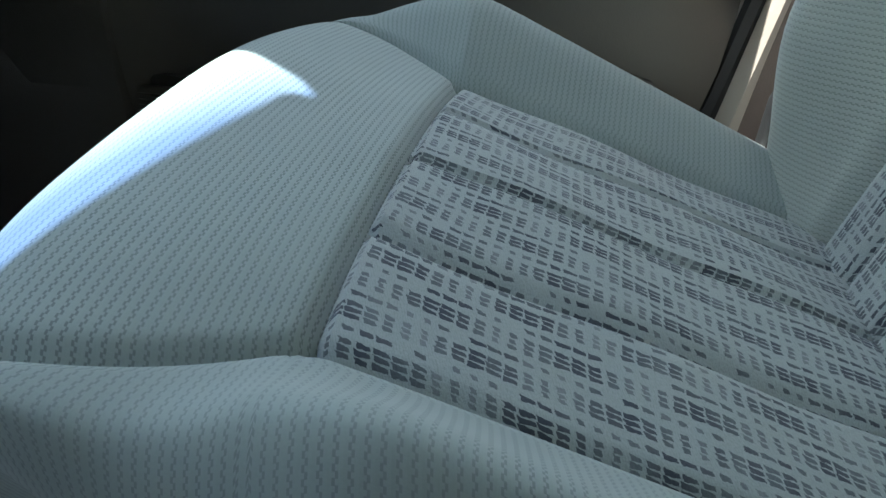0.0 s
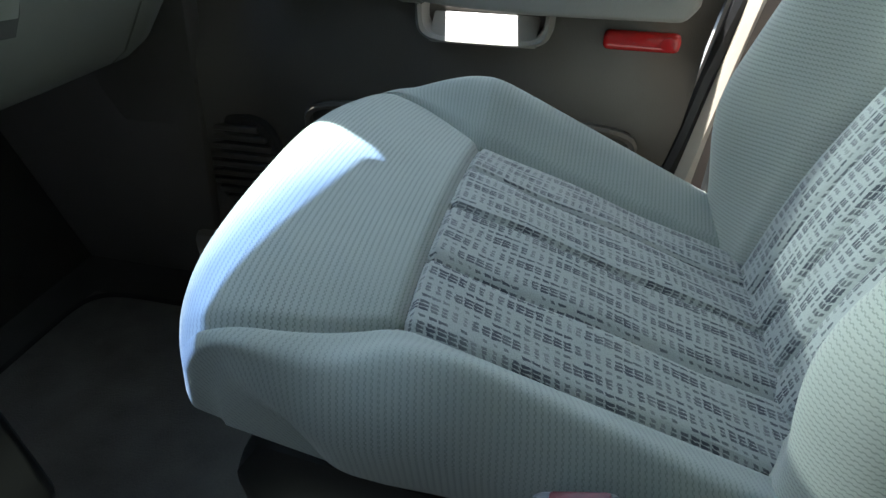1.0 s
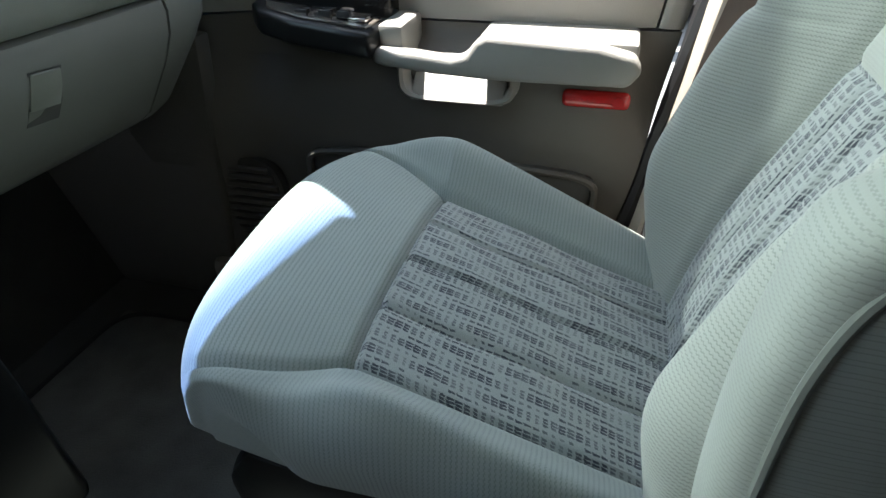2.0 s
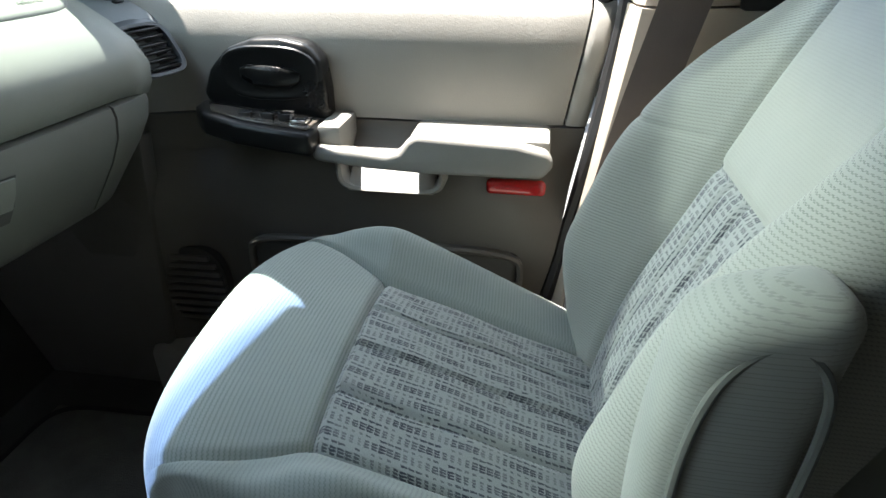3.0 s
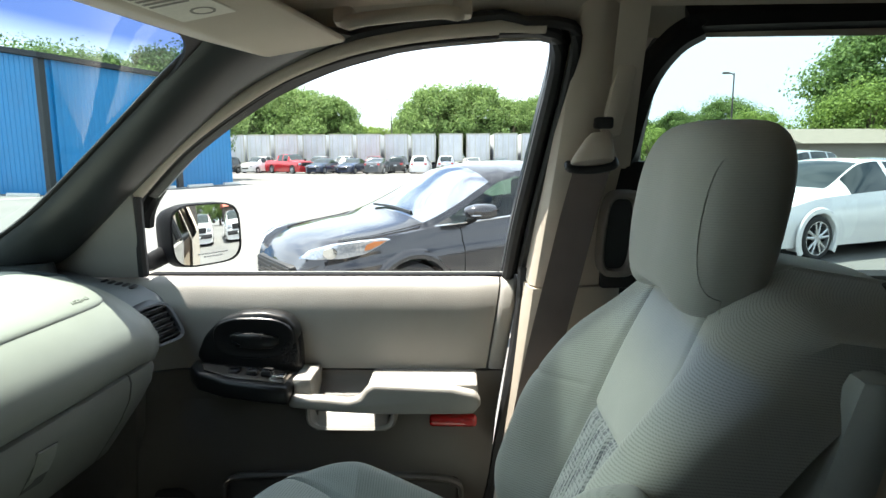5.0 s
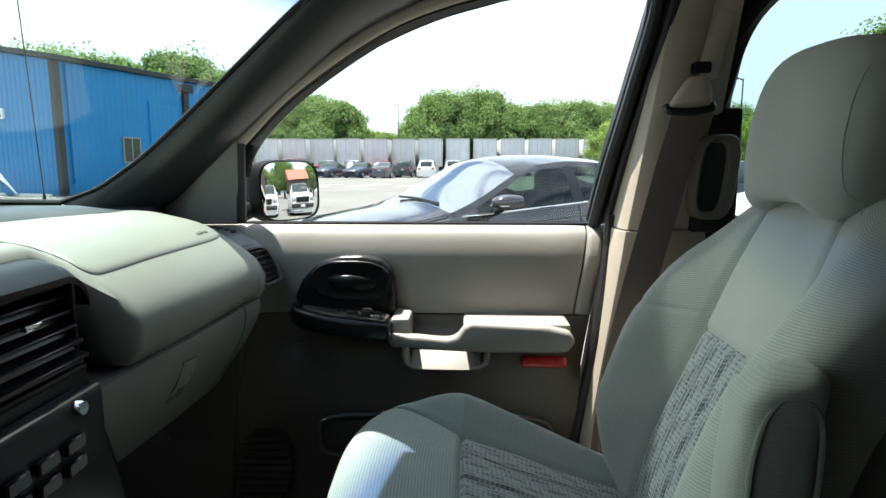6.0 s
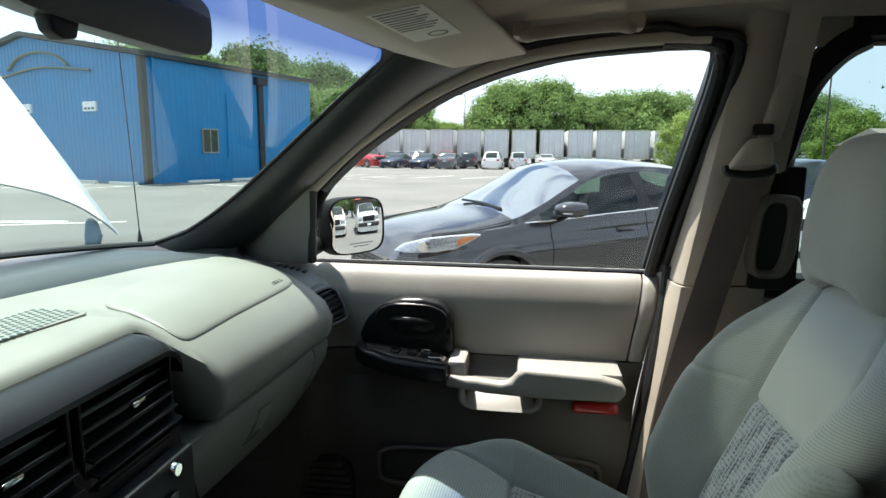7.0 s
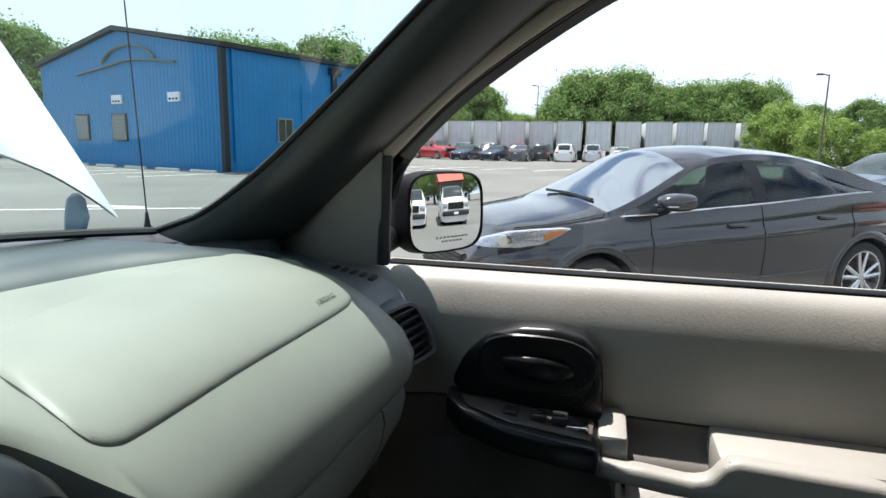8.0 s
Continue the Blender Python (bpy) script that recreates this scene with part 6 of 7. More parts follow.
def car_surface(d, nx=90, windows=True):
    xs = [d["length"] * k / nx for k in range(nx + 1)]
    cuts = {v for g in d["glass"] for v in g} | set(d["screen"]) | set(d["back"])
    xs = sorted(set(x for x in xs if all(abs(x - c) > 0.012 for c in cuts)) | cuts)
    ang = ([0, 0.025] + [0.05 + 0.0185 * k for k in range(20)] if nx > 100 else [0, 0.05, 0.12, 0.19, 0.25, 0.31, 0.36, 0.39]) + [0.42, 0.45, 0.50, 0.56, 0.62, 0.66, 0.70, 0.78, 0.88, 1.0]
    around = ang + [2 - a for a in reversed(ang[:-1])]

    def pos(x, s):
        side, t = (1, s) if s <= 1 else (-1, 2 - s)
        w, zt, zb, wr = (at_line(d[k], x) for k in ("half", "top", "belt", "roof"))
        zb = min(zb, zt - 0.03)
        if t <= 0.05:
            y, z = w * 0.82 + (w * 0.15) * t / 0.05, 0.17 + 0.03 * t / 0.05
        elif t <= 0.42:
            u = (t - 0.05) / 0.37
            z = 0.20 + (zb - 0.20) * u
            y = w * (0.97 + 0.045 * math.sin(min(1, u * 1.25) * math.pi * 0.62) - 0.075 * max(0, u - 0.72) / 0.28)
            y -= 0.012 * math.exp(-(((u - 0.80) / 0.05) ** 2))
        else:
            lean = min(1, (zt - zb) / 0.3)
            zr = at_line(d["rail"], x) if "rail" in d else zt - 0.055 * lean
            ze = at_line(d["edge"], x) if "edge" in d else zt - 0.041 * lean
            zr = max(zr, zb + 0.003)
            ze = max(ze, zr + 0.002)
            y0, y1 = w * 0.935, min(wr, w * 0.93)
            step = 0.032 if "edge" in d else 0.02
            if t <= 0.66:
                u = max(0, (t - 0.45) / 0.21)
                y = y0 + (y1 - y0) * u + 0.02 * math.sin(u * math.pi) * min(1, (zr - zb) / 0.3)
                z = zb + (zr - zb) * u
            elif t <= 0.70:
                u = (t - 0.66) / 0.04
                y, z = y1 - step * u, zr + (ze - zr) * u
            else:
                u = min(1.0, (t - 0.70) / 0.30)
                y = (y1 - step) * (1 - u)
                z = ze + (max(zt, ze) - ze) * (1 - (1 - u) ** 2.2)
        return (x - d["length"] / 2, side * y, z)

    def pick(x, s):
        t = s if s <= 1 else 2 - s
        zmid = pos(x, s)[2]
        for wx in d["wheels"]:
            if t < 0.42 and (x - wx) ** 2 + (zmid - d["radius"]) ** 2 < (d["radius"] + 0.05) ** 2:
                return None
        if windows and 0.45 < t < 0.66:
            for k, (g0, g1) in enumerate(d["glass"]):
                if g0 < x < g1:
                    return f"side_window_{k}_{'l' if s < 1 else 'r'}"
            if "edge" in d and d["glass"][0][0] - 0.12 < x < d["glass"][-1][1]:
                return "window_trim"
        if windows and t > 0.70 and d["screen"][0] < x < d["screen"][1]:
            return "windscreen"
        if windows and t > 0.70 and d["back"][0] < x < d["back"][1]:
            return "rear_window"
        return "body"

    out = panels(xs, around, pos, pick, lambda a, b: (a, b))
    for x in (0, d["length"]):
        lip = [out["body"].verts.new(pos(x, s)) for s in around]
        out["body"].faces.new(lip)
    return out, pos


def wheel_parts(parent, x, side, r, spokes=10, half=0.9):
    y = side * (half - 0.10)
    prof = [(0.70, -0.10), (0.90, -0.105), (0.985, -0.085), (1.0, -0.04), (1.0, 0.05), (0.97, 0.09), (0.90, 0.105), (0.76, 0.10), (0.70, 0.06)]
    bm = loft([ring((x, y + side * d, r), (1, 0, 0), (0, 0, 1), r * q, r * q, 36) for q, d in prof], cap=False)
    tyre = part("wheel", bm, TYRE, parent)
    part("rim", loft([ring((x, y + side * d, r), (1, 0, 0), (0, 0, 1), r * q, r * q, 30) for q, d in ((0.765, 0.099), (0.72, 0.096), (0.70, 0.06), (0.68, 0.0))], cap=False), RIM, tyre)
    part("brake", tube([(x, y - side * 0.02, r), (x, y + side * 0.0, r)], r * 0.70, 24), UNDER, tyre)
    hub = [ring((x, y + side * d, r), (1, 0, 0), (0, 0, 1), r * q, r * q, 16) for q, d in ((0.15, 0.03), (0.15, 0.085), (0.11, 0.095))]
    bm = loft(hub)
    bars = []
    for k in range(spokes):
        a = 2 * math.pi * (k // 2 * 2 + (0.36 if k % 2 else -0.36) + 0.5) / spokes
        c, s = math.cos(a), math.sin(a)
        bars.append(tube([(x + r * 0.1 * c, y + side * 0.085, r + r * 0.1 * s), (x + r * 0.73 * c, y + side * 0.085, r + r * 0.73 * s)], 0.015, 6, 1.4))
    part("spokes", join(bm, *bars), RIM, tyre)


def car(name, d, colour, label, category="car", detail=False, group="", nx=90):
    ob = thing(name, label, category, (0, 0, 0), group)
    faces, pos = car_surface(d, nx)
    for key, bm in faces.items():
        m = colour if key == "body" else BLACK if key == "window_trim" else (CARGLASS if not detail else SCREENGLASS if key == "windscreen" else FOCUSGLASS)
        part("body" if key == "body" else "side_window" if key.startswith("side") else key, bm, m, ob)
    part("underside", box((-d["length"] / 2 + 0.25, -0.62, 0.16), (d["length"] / 2 - 0.25, 0.62, 0.62)), UNDER, ob)
    for x in d["wheels"]:
        for side in (-1, 1):
            half = at_line(d["half"], x)
            wheel_parts(ob, x - d["length"] / 2, side, d["radius"], half=half)
            part("wheel_arch", loft([[(x - d["length"] / 2 + (d["radius"] + q) * math.cos(a), side * yy, d["radius"] + (d["radius"] + q) * math.sin(a)) for a in [math.pi * (-0.18 + 1.36 * k / 24) for k in range(25)]]
                                     for q, yy in ((0.125, half * 0.99), (0.105, half * 1.018), (0.075, half * 1.026), (0.045, half * 1.022), (0.032, half * 0.99), (0.032, half * 0.72))], cap=False, loop=False), colour, ob)
    return ob, pos


FOCUSGLASS = glass("tinted_car_glass", (0.40, 0.52, 0.45), 0.05)
SCREENGLASS = glass("saloon_windscreen_glass", (0.30, 0.38, 0.41), 0.62, 0.04)

# grey saloon parked alongside
GREY = paint("dark_grey_metallic", (0.034, 0.033, 0.036), 0.16, 0.35)
saloon, spos = car("grey_saloon", SALOON, GREY, "dark grey metallic four-door saloon parked alongside", detail=True, nx=200)
SX = SALOON["length"] / 2
CH = CHROME


def side_pt(x, z, out=0.0, side=-1):
    """A place on the saloon's flank at height z."""
    best = min((abs(spos(x, s / 200 * 0.9)[2] - z), s) for s in range(8, 200))[1]
    p = spos(x, best / 200 * 0.9)
    return Vector((p[0], side * (p[1] + out), p[2]))


for x0, z0 in ((2.22, 0.848), (3.20, 0.888)):
    hnd = part("door_handle", tube([side_pt(x0 + dx, z0, o) for dx, o in ((-0.10, 0.004), (-0.08, 0.03), (0.0, 0.036), (0.08, 0.03), (0.10, 0.004))], 0.014, 8), GREY, saloon)
    part("handle_cup", tube([side_pt(x0 - 0.06, z0 - 0.005, 0.002), side_pt(x0 + 0.06, z0 - 0.005, 0.002)], 0.032, 10, 0.5), UNDER, hnd)
for x0, z1 in ((1.37, 0.93), (2.47, 0.985)):
    part("door_gap", tube([side_pt(x0 + 0.02 * math.sin(3 * z), z, -0.001) for z in [0.24 + (z1 - 0.24) * k / 14 for k in range(15)]], 0.005, 6), UNDER, saloon)
part("door_gap", tube([side_pt(3.34 + (0.16 * smooth01(z, 0.25, 0.75) if z < 0.75 else 0.16), z, -0.001) for z in [0.70 + 0.28 * k / 10 for k in range(11)]], 0.005, 6), UNDER, saloon)
part("sill_trim", tube([side_pt(x, at_line(SALOON["belt"], x) + 0.004, 0.004) for x in [1.14 + 2.62 * k / 40 for k in range(41)]], 0.008, 6), CH, saloon, "chrome strip under the windows")
MX = 1.46 - SX
mir = part("door_mirror", loft([ring((MX + dx, -0.985, 1.058), (0, 1, 0), (0, 0, 1), ru, rv, 20, 0.7) for dx, ru, rv in ((-0.15, 0.03, 0.02), (-0.12, 0.075, 0.045), (-0.03, 0.102, 0.066), (0.06, 0.10, 0.064), (0.10, 0.09, 0.058), (0.105, 0.07, 0.045))]), GREY, saloon)
part("mirror_foot", tube([(MX + 0.02, -0.80, 0.965), (MX, -0.88, 0.99), (MX - 0.01, -0.94, 1.02)], 0.032, 8), BLACK, mir)
part("mirror_lamp", box((MX - 0.13, -1.075, 1.028), (MX + 0.05, -0.90, 1.040), 0.004), LAMP, mir)


def lamp_at(x, z, out, side):
    """A place just off the nose's rounded corner."""
    y = 0.50 + 0.345 * math.sin(math.pi / 2 * min(1, max(0.0, (x - 0.02) / 0.62)) ** 0.8)
    return Vector((x - SX - 0.25 * out, side * (y + out), z))


for side in (-1, 1):
    shape = [(0.04, 0.735), (0.12, 0.728), (0.30, 0.738), (0.46, 0.768), (0.58, 0.825), (0.67, 0.872), (0.60, 0.878), (0.42, 0.868), (0.24, 0.845), (0.10, 0.795)]
    lamp = part("headlamp", loft([[lamp_at(0.33 + (x - 0.33) * q, 0.80 + (z - 0.80) * q, o, side) for x, z in shape] for q, o in ((1.0, -0.05), (1.0, 0.010), (0.96, 0.016), (0.5, 0.018), (0.05, 0.018))]), LAMP, saloon, "clear swept-back headlamp")
    part("indicator", loft([[lamp_at(x, z, o, side) for x, z in ((0.455, 0.80), (0.49, 0.802), (0.58, 0.836), (0.63, 0.864), (0.53, 0.862), (0.47, 0.84))] for o in (0.010, 0.022)]), AMBER, lamp, "amber indicator")
    part("reflector_bowl", loft([[lamp_at(0.22 + r * math.cos(a), 0.785 + r * math.sin(a), o, side) for a in [2 * math.pi * k / 18 for k in range(18)]] for r, o in ((0.045, 0.012), (0.045, 0.021), (0.036, 0.0225), (0.01, 0.021))]), CHROME, lamp)
    part("tail_lamp", loft([[Vector((SX - 0.04 - x, side * (at_line(SALOON["half"], 4.66 - x) * 0.98 + 0.012 - 0.03 * k2), z)) for x, z in [(0.0, 0.92), (0.25, 0.95), (0.36, 1.03), (0.28, 1.05), (0.0, 1.04)]] for k2 in (0, 1.0)]), REDLENS, saloon)
    part("bonnet_gap", tube([Vector((x - SX, side * (at_line(SALOON["roof"], x) - 0.02), at_line(SALOON["edge"], x) + 0.001)) for x in [0.34 + 0.70 * k / 20 for k in range(21)]], 0.004, 6), UNDER, saloon)
    part("side_crease", tube([Vector((x - SX, side * (at_line(SALOON["half"], x) * 1.004), 0.36 + 0.02 * x)) for x in [1.35 + 1.9 * k / 20 for k in range(21)]], 0.012, 8, 1.4), GREY, saloon)
part("grille", box((-SX - 0.012, -0.44, 0.46), (-SX + 0.10, 0.44, 0.66), 0.03), BLACKM, saloon, "black mesh grille")
for k in range(5):
    part("grille_bar", box((-SX - 0.02, -0.42, 0.485 + k * 0.036), (-SX + 0.02, 0.42, 0.494 + k * 0.036), 0.002, 1), BLACK, saloon)
part("wiper", tube([(-SX + 1.10, -0.45, 1.035), (-SX + 1.10, -0.1, 1.062), (-SX + 1.09, 0.25, 1.064)], 0.012, 6), BLACK, saloon)
SEATM = mat("dark_seat_cloth", (0.05, 0.05, 0.052), 0.9)
for x0 in (2.28, 3.2):
    for y0 in (-0.38, 0.38):
        s = part("seat", join(box((x0 - SX, y0 - 0.24, 0.55), (x0 - SX + 0.16, y0 + 0.24, 1.12), 0.06, 3, Matrix.Rotation(radians(14), 3, "Y")), box((x0 - SX + 0.09, y0 - 0.13, 1.10), (x0 - SX + 0.18, y0 + 0.13, 1.30), 0.04, 3)), SEATM, saloon)
part("dash_top", box((-SX + 1.15, -0.66, 0.80), (-SX + 1.75, 0.66, 0.96), 0.05), BLACKM, saloon)
part("steering_wheel", tube([(-SX + 1.85 + 0.05 * math.sin(a), 0.38 + 0.18 * math.cos(a), 0.98 + 0.17 * math.sin(a)) for a in [2 * math.pi * k / 20 for k in range(21)]], 0.014, 6), BLACKM, saloon)
C, S = math.cos(radians(35.1)), math.sin(radians(35.1))
saloon.matrix_basis = pose(-0.543 + (SX - 0.9) * C, 5.407 + (SX - 0.9) * S, GROUND, 0, 0, 35.1)

# cars further off
SILVER, WHITEC = paint("silver_paint", (0.55, 0.56, 0.57), 0.28, 0.6), paint("white_paint", (0.75, 0.75, 0.74), 0.25)
NAVY, REDC, BLK = paint("navy_paint", (0.02, 0.03, 0.06), 0.2), paint("red_paint", (0.45, 0.015, 0.02), 0.22), paint("black_paint", (0.015, 0.015, 0.017), 0.2)
GREYM = paint("mid_grey_paint", (0.16, 0.165, 0.17), 0.25, 0.4)


def tail(ob, d):
    """Tail lamps and plate recess for a car seen from behind."""
    L = d["length"] / 2
    for side in (-1, 1):
        part("tail_lamp", box((L - 0.10, side * 0.62 - 0.12, 0.80), (L + 0.005, side * 0.62 + 0.12, 0.95), 0.02), REDLENS, ob)
        part("headlamp", box((-L - 0.005, side * 0.58 - 0.16, 0.64), (-L + 0.20, side * 0.58 + 0.16, 0.76), 0.03), LAMP, ob)
    part("number_plate", box((L - 0.05, -0.15, 0.70), (L + 0.012, 0.15, 0.80), 0.004), WHITES, ob)
    part("grille", box((-L - 0.008, -0.40, 0.42), (-L + 0.12, 0.40, 0.60), 0.02), BLACKM, ob)


fleet = {}
for key, d, m, lab in (("silver", HATCH, SILVER, "silver hatchback parked in the far row"), ("white", HATCH, WHITEC, "white hatchback parked in the far row"), ("navy", SEDAN, NAVY, "dark navy saloon parked in the far row"),
                       ("grey", SEDAN, GREYM, "grey saloon parked in the far row"), ("black", HATCH, BLK, "black hatchback parked in the far row"), ("red", HATCH, REDC, "red hatchback parked in the far row"), ("pale", SEDAN, WHITEC, "white saloon parked near the trees")):
    ob, _ = car("parked_car", d, m, lab, nx=44, group="far cars")
    tail(ob, d)
    fleet[key] = ob
row = [("silver", -14.3, 61.4, 80), ("navy", -13.1, 58.1, 75), ("white", -11.7, 61.4, 85), ("navy", -10.1, 57.6, 75), ("red", -8.7, 61.9, 85), ("grey", -7.5, 57.1, -100), ("black", -5.9, 60.0, -95), ("white", -3.6, 58.1, -92), ("silver", -1.2, 60.0, -90), ("pale", 1.5, 61.2, -90), ("grey", 4.2, 61.0, -90), ("black", -23.6, 59.5, 65), ("white", -20.7, 61.9, 70),
        ("pale", 6.3, 10.0, 25), ("navy", 5.4, 13.4, 24), ("grey", 9.2, 13.6, 24), ("silver", 10.5, 19.5, 25), ("pale", 14.5, 17.0, 24), ("pale", 9.0, 8.0, 24)]
used = set()
for key, x, y, turn in row:
    m = pose(x, y, GROUND, 0, 0, turn)
    if key in used:
        copy_thing(fleet[key], m)
    else:
        fleet[key].matrix_basis = m
        used.add(key)


def pickup(name, colour, label, dark=False):
    """A crew-cab pickup: bonnet, cab, open bed, wheels, grille and lamps; the nose points to -x."""
    ob = thing(name, label, "pickup truck", (0, 0, 0))
    L, W = 5.8, 0.98
    d = dict(SEDAN, length=L, wheels=(1.0, 4.55), radius=0.40,
             top=[(0, 0.85), (0.05, 1.12), (0.35, 1.20), (1.3, 1.26), (1.45, 1.30), (1.95, 1.78), (2.3, 1.88), (3.3, 1.88), (3.62, 1.80), (3.72, 1.30), (3.80, 1.26), (5.7, 1.26), (5.8, 1.1)],
             belt=[(0, 0.80), (0.1, 1.05), (1.4, 1.18), (3.7, 1.20), (5.8, 1.1)], half=[(0, 0.80), (0.12, 0.93), (0.5, 0.98), (5.5, 0.98), (5.8, 0.94)], roof=[(0, 0.7), (1.3, 0.80), (2.2, 0.70), (3.5, 0.70), (3.8, 0.86), (5.8, 0.86)],
             glass=[(1.85, 2.65), (2.75, 3.50)], screen=(1.45, 2.2), back=(3.64, 3.72))
    faces, _ = car_surface(d, 60)
    for key, bm in faces.items():
        part("body" if key == "body" else "side_window" if key.startswith("side") else key, bm, colour if key == "body" else CARGLASS, ob)
    for x in d["wheels"]:
        for side in (-1, 1):
            wheel_parts(ob, x - L / 2, side, d["radius"], 8, 0.98)
    part("underside", box((-L / 2 + 0.2, -0.7, 0.28), (L / 2 - 0.2, 0.7, 0.8)), UNDER, ob)
    g = part("grille", box((-L / 2 - 0.02, -0.55, 0.74), (-L / 2 + 0.08, 0.55, 1.06), 0.04), BLACKM, ob)
    for k in range(3):
        part("grille_bar", box((-L / 2 - 0.035, -0.54, 0.80 + 0.09 * k), (-L / 2 + 0.02, 0.54, 0.83 + 0.09 * k), 0.008), BLACKM, g)
    part("bumper", box((-L / 2 - 0.12, -0.92, 0.45), (-L / 2 + 0.15, 0.92, 0.68), 0.05), RUBBER if not dark else colour, ob)
    part("number_plate", box((-L / 2 - 0.13, -0.16, 0.50), (-L / 2 - 0.11, 0.16, 0.62), 0.004), WHITES, ob)
    for side in (-1, 1):
        part("headlamp", box((-L / 2 - 0.01, side * 0.74 - 0.16, 0.80), (-L / 2 + 0.12, side * 0.74 + 0.16, 1.04), 0.03), LAMP, ob)
        part("door_mirror", box((-L / 2 + 1.75, side * 1.12 - 0.10, 1.22), (-L / 2 + 1.87, side * 1.12 + 0.10, 1.44), 0.03), BLACK, ob)
    return ob


red_truck = pickup("pickup_truck", REDC, "red crew-cab pickup in the far row", True)
red_truck.matrix_basis = pose(-16.8, 59.5, GROUND, 0, 0, 140)

# ---------------------------------------------------------------- lamp posts, trees
POST = mat("dark_lamp_post", (0.09, 0.08, 0.07), 0.7)


def lamp_post(x, y, h):
    ob = thing("lamp_post", "tall dark car park lamp post", "lamp post", (x, y, GROUND), "lamp posts")
    part("pole", tube([(x, y, GROUND), (x, y, GROUND + h)], [0.06, 0.04], 10), POST, ob)
    part("arm", tube([(x, y, GROUND + h - 0.1), (x - 0.2, y, GROUND + h), (x - 0.4, y, GROUND + h)], 0.035, 8), POST, ob)
    part("lamp_head", box((x - 0.65, y - 0.12, GROUND + h - 0.04), (x - 0.3, y + 0.12, GROUND + h + 0.06), 0.03), POST, ob)


lamp_post(-7.3, 66, 7.7)
lamp_post(12.0, 40, 5.7)
lamp_post(16.0, 36.0, 6.2)


def leaf_material(name, colour):
    m, n, l, b = nodes_of(name)
    geo = n.new("ShaderNodeNewGeometry")
    ramp = n.new("ShaderNodeValToRGB")
    ramp.color_ramp.elements[0].color = (colour[0] * 0.5, colour[1] * 0.55, colour[2] * 0.5, 1)
    ramp.color_ramp.elements[1].color = (colour[0] * 1.5, colour[1] * 1.4, colour[2] * 1.3, 1)
    l.new(geo.outputs["Random Per Island"], ramp.inputs["Fac"])
    l.new(ramp.outputs[0], b.inputs["Base Color"])
    b.inputs["Roughness"].default_value, b.inputs["Specular IOR Level"].default_value = 0.7, 0.25
    b.inputs["Subsurface Weight"].default_value = 0.0
    tr = n.new("ShaderNodeBsdfTranslucent")
    l.new(ramp.outputs[0], tr.inputs["Color"])
    mix = n.new("ShaderNodeMixShader")
    mix.inputs[0].default_value = 0.42
    l.new(b.outputs[0], mix.inputs[1])
    l.new(tr.outputs[0], mix.inputs[2])
    l.new(mix.outputs[0], n["Material Output"].inputs["Surface"])
    return m


BARK = mat("bark", (0.13, 0.10, 0.07), 0.9, spots=5, vary=0.3, grain=30, bump=0.8)
LEAF = leaf_material("oak_leaves", (0.165, 0.255, 0.085))
LEAFB = leaf_material("bright_leaves", (0.22, 0.32, 0.085))


def tree(seed, height, spread, leaf, m, label, clumps=46, per=85, low=0.22):
    """A tapered trunk with limbs and a crown of many small leaves in uneven clumps."""
    rnd = random.Random(seed)
    ob = thing("tree", label, "tree", (0, 0, 0), "trees behind the car park")
    limbs = [tube(curve([(0, 0, -0.1), (rnd.uniform(-0.2, 0.2), rnd.uniform(-0.2, 0.2), height * 0.3), (rnd.uniform(-0.5, 0.5), rnd.uniform(-0.5, 0.5), height * 0.8)], 8), [0.04 * height * (1 - 0.1 * k) for k in range(9)], 9)]
    centres = []
    for k in range(clumps):
        u, a = rnd.random(), rnd.uniform(0, 2 * math.pi)
        zz = low + (1 - low) * (u ** 0.85)
        prof = math.sin(min(1, (zz - low * 0.4) / (1 - low * 0.4)) * math.pi * 0.93 + 0.12) ** 0.6
        rr = spread * prof * (0.35 + 0.65 * rnd.random() ** 0.5)
        centres.append((Vector((rr * math.cos(a), rr * math.sin(a), zz * height * 0.93)), spread * rnd.choice((0.10, 0.14, 0.18, 0.24, 0.34))))
    for c, _ in centres[:: max(1, clumps // 9)]:
        limbs.append(tube([(0, 0, height * 0.22), (c.x * 0.5, c.y * 0.5, c.z * 0.7), tuple(c)], [0.018 * height, 0.010 * height, 0.004 * height], 6))
    part("trunk", join(*limbs), BARK, ob)
    verts, faces = [], []
    for c, r in centres:
        for _ in range(per):
            v = Vector((rnd.gauss(0, 1), rnd.gauss(0, 1), rnd.gauss(0, 1))).normalized() * r * rnd.random() ** 0.45 * (1 + 0.28 * abs(rnd.gauss(0, 1)))
            v.z *= 0.8
            p = c + v
            n1 = (v.normalized() + Vector((rnd.gauss(0, 0.5), rnd.gauss(0, 0.5), rnd.gauss(0.4, 0.5)))).normalized()
            t1 = n1.orthogonal().normalized()
            t1 = (Matrix.Rotation(rnd.uniform(0, 6.28), 3, n1) @ t1) * leaf * rnd.uniform(0.6, 1.3)
            t2 = n1.cross(t1) * 0.62
            k = len(verts)
            verts += [p - t1, p + t2 + n1 * leaf * 0.2, p + t1, p - t2 + n1 * leaf * 0.2]
            faces.append((k, k + 1, k + 2, k + 3))
    me = bpy.data.meshes.new("crown")
    me.from_pydata([tuple(v) for v in verts], [], faces)
    me.materials.append(m)
    o = new("crown", me)
    o.parent = ob
    return ob


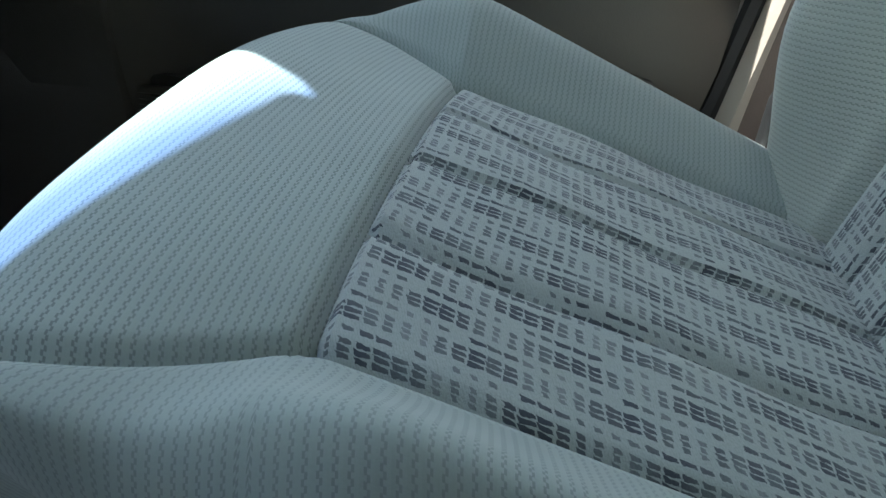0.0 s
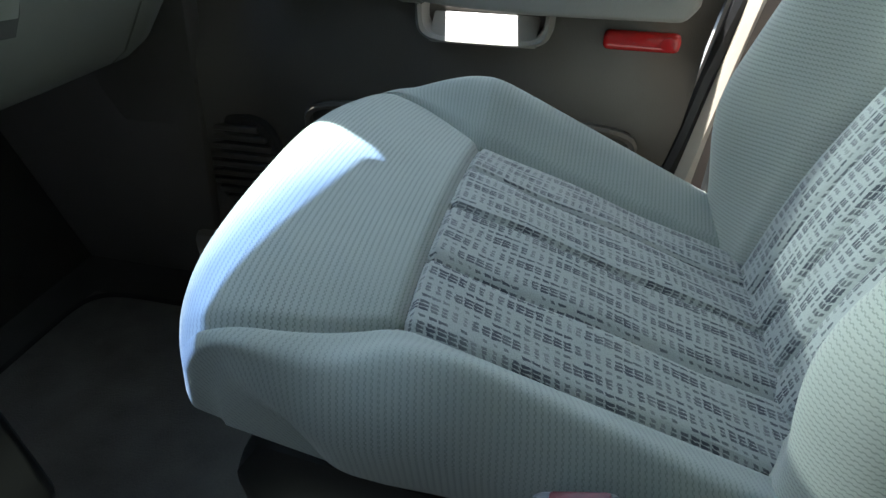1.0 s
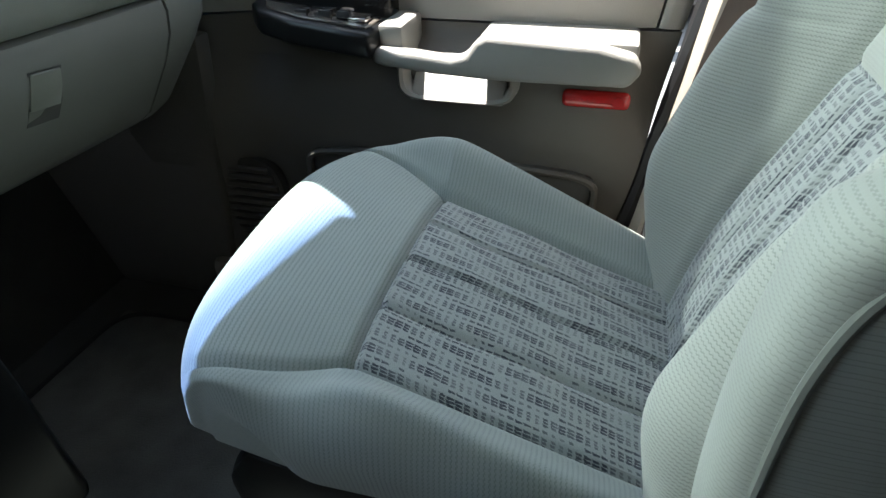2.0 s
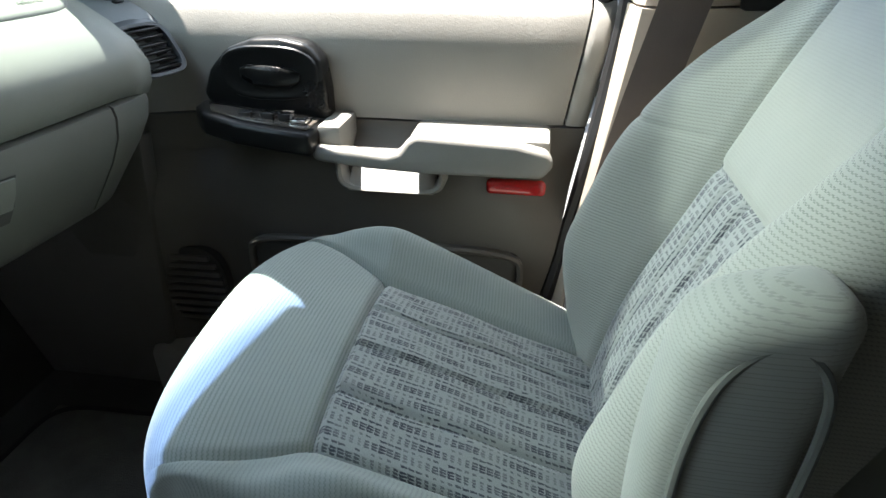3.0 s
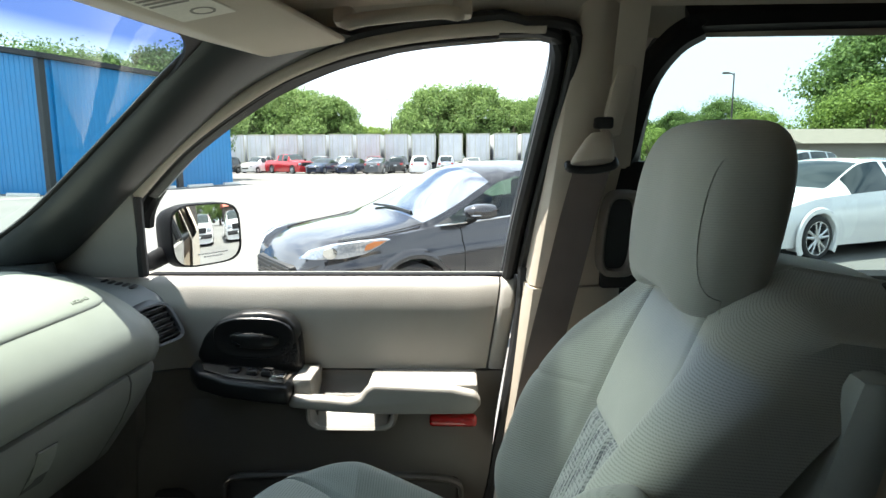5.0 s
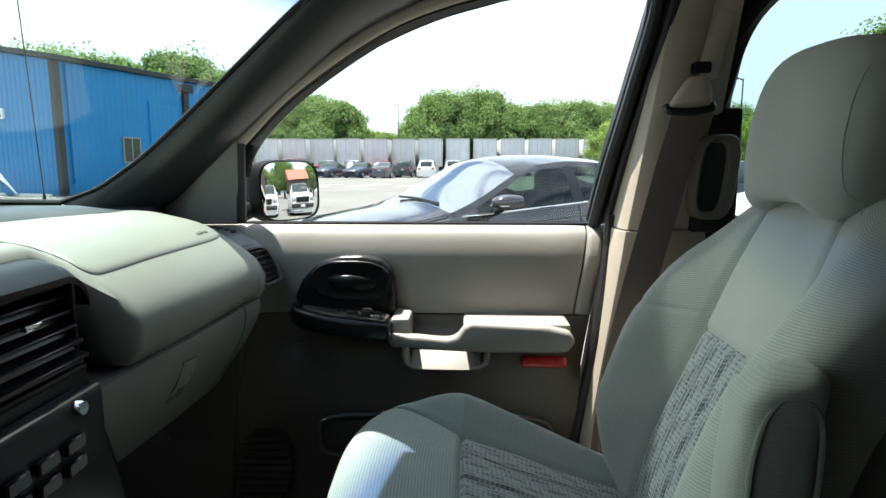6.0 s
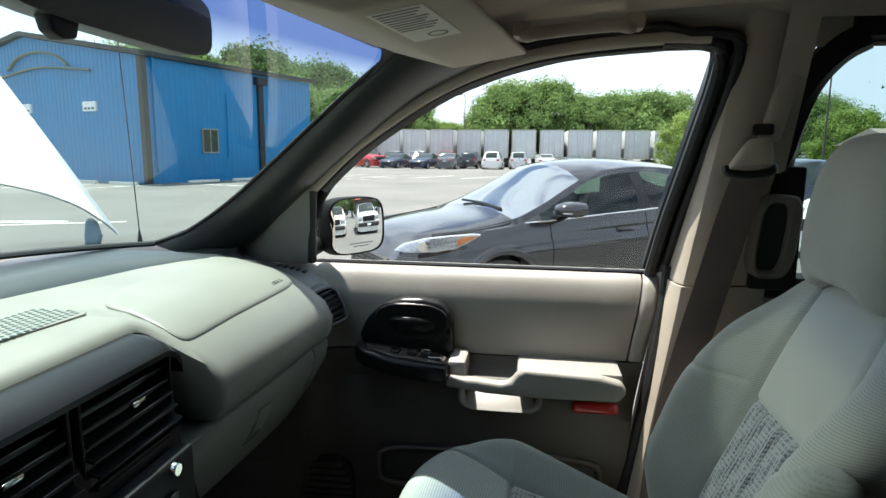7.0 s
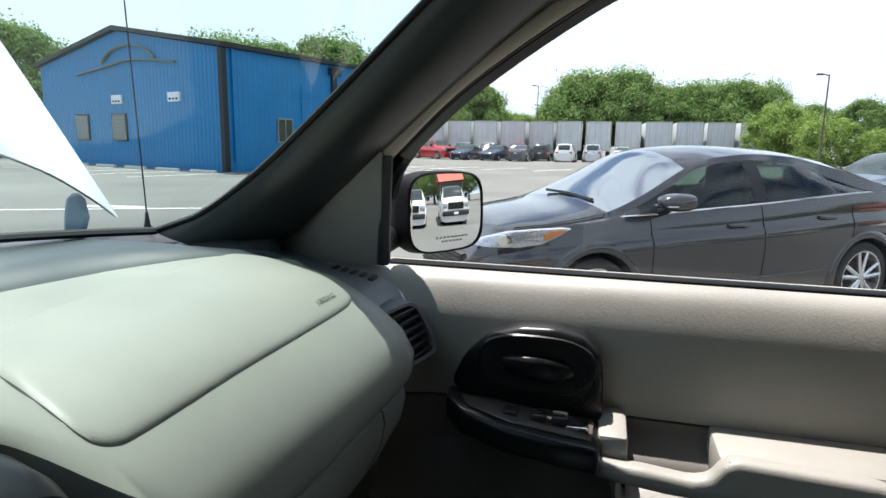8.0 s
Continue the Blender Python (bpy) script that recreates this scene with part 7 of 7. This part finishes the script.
kinds = [tree(1, 9.5, 4.6, 0.125, LEAF, "dark green oak with a broad crown", 150, 300), tree(2, 8.5, 3.9, 0.12, LEAF, "dark green oak with a loose crown", 120, 280), tree(3, 7.2, 4.4, 0.12, LEAFB, "bright green spreading tree", 120, 280, 0.12), tree(4, 5.0, 3.4, 0.11, LEAFB, "bright green bushy tree", 60, 240, 0.05)]
wood = [(0, -19, 76, 0, 1.0), (1, -15.5, 74, 60, 1.05), (0, -23, 80, 120, 1.05), (1, -27, 76, 20, 1.0), (3, -11.5, 78, 0, 1.1), (3, -9.2, 80, 80, 1.0), (0, -2.8, 76, 40, 1.08), (0, 2.0, 78, 200, 1.12),
        (1, -5.5, 79, 90, 0.95), (1, 6.5, 76, 150, 1.0), (0, 10.5, 78, 10, 0.96), (1, 14.0, 76, 75, 1.06), (0, 17.5, 80, 310, 0.95), (2, 14.6, 60, 0, 0.74), (3, 17.0, 55, 40, 0.8), (1, 22, 76, 20, 0.75),
        (1, 26, 74, 190, 0.8), (0, 31, 72, 70, 0.85), (3, 20.5, 56, 100, 0.6), (2, 24, 50, 30, 0.7), (2, 29, 44, 130, 0.9), (0, 36, 52, 50, 1.35), (0, 42, 48, 250, 1.45), (1, 39, 40, 10, 1.1),
        (1, -24, 40, 0, 1.0), (0, -29, 42, 100, 0.98), (1, -20, 42, 200, 1.06), (0, -36, 42, 20, 0.98), (1, -44, 38, 70, 1.18), (0, -52, 36, 130, 1.22), (1, 56, 0, 10, 1.0), (0, 55, -7, 80, 0.9),
        (0, 58, 8, 200, 1.1), (1, 54, 19, 140, 1.0), (0, 50, 26, 40, 1.0), (1, -28.5, 84, 30, 1.62), (0, -36.0, 84, 200, 1.50), (1, -24.5, 48, 80, 1.0), (0, -32.0, 86, 300, 1.46), (1, -25.0, 75, 60, 1.10), (0, -21.0, 77, 240, 1.08)]
used = set()
for k, x, y, turn, s in wood:
    m = pose(x, y, GROUND, 0, 0, turn)
    if k in used:
        o = copy_thing(kinds[k], m)
        o.scale = (s, s, s)
    else:
        kinds[k].matrix_basis = m @ Matrix.Diagonal((s, s, s, 1))
        used.add(k)

# white pickups standing behind the van, seen in the door mirror
for n, (x, y, turn) in enumerate(((13.6, 4.35, 5), (13.4, 1.35, 4))):
    if n == 0:
        wt = pickup("white_pickup", WHITEC, "white crew-cab pickup seen in the door mirror")
        wt.matrix_basis = pose(x, y, GROUND, 0, 0, turn)
    else:
        copy_thing(wt, pose(x, y, GROUND, 0, 0, turn))
shed = thing("red_roof_shed", "low shed with a red roof behind the pickups", "shed", (47, 9, GROUND))
part("wall", box((44, 8, GROUND), (50, 14, 4.0), 0.02), mat("brown_boards", (0.10, 0.08, 0.065), 0.8, spots=2), shed)
part("roof", prism([(43.4, 4.0), (47, 6.4), (50.6, 4.0)], lambda u, v, w: (u, w, v), 7.6, 14.4), mat("red_roof", (0.36, 0.09, 0.06), 0.7), shed)
house = thing("house", "low house with a tan shingle roof behind the parked cars", "house", (25, 40, GROUND))
part("wall", box((21.2, 37, GROUND), (31, 44, 2.25), 0.02), mat("house_wall", (0.26, 0.24, 0.20), 0.8, spots=1), house)
part("roof", prism([(36.4, 2.2), (40.5, 3.2), (44.6, 2.2), (40.5, 2.25)], lambda u, v, w: (w, u, v), 20.4, 31.8), mat("tan_shingles", (0.20, 0.18, 0.145), 0.9, spots=4, vary=0.2, grain=12, bump=0.5), house, "tan shingle roof", smooth=False)
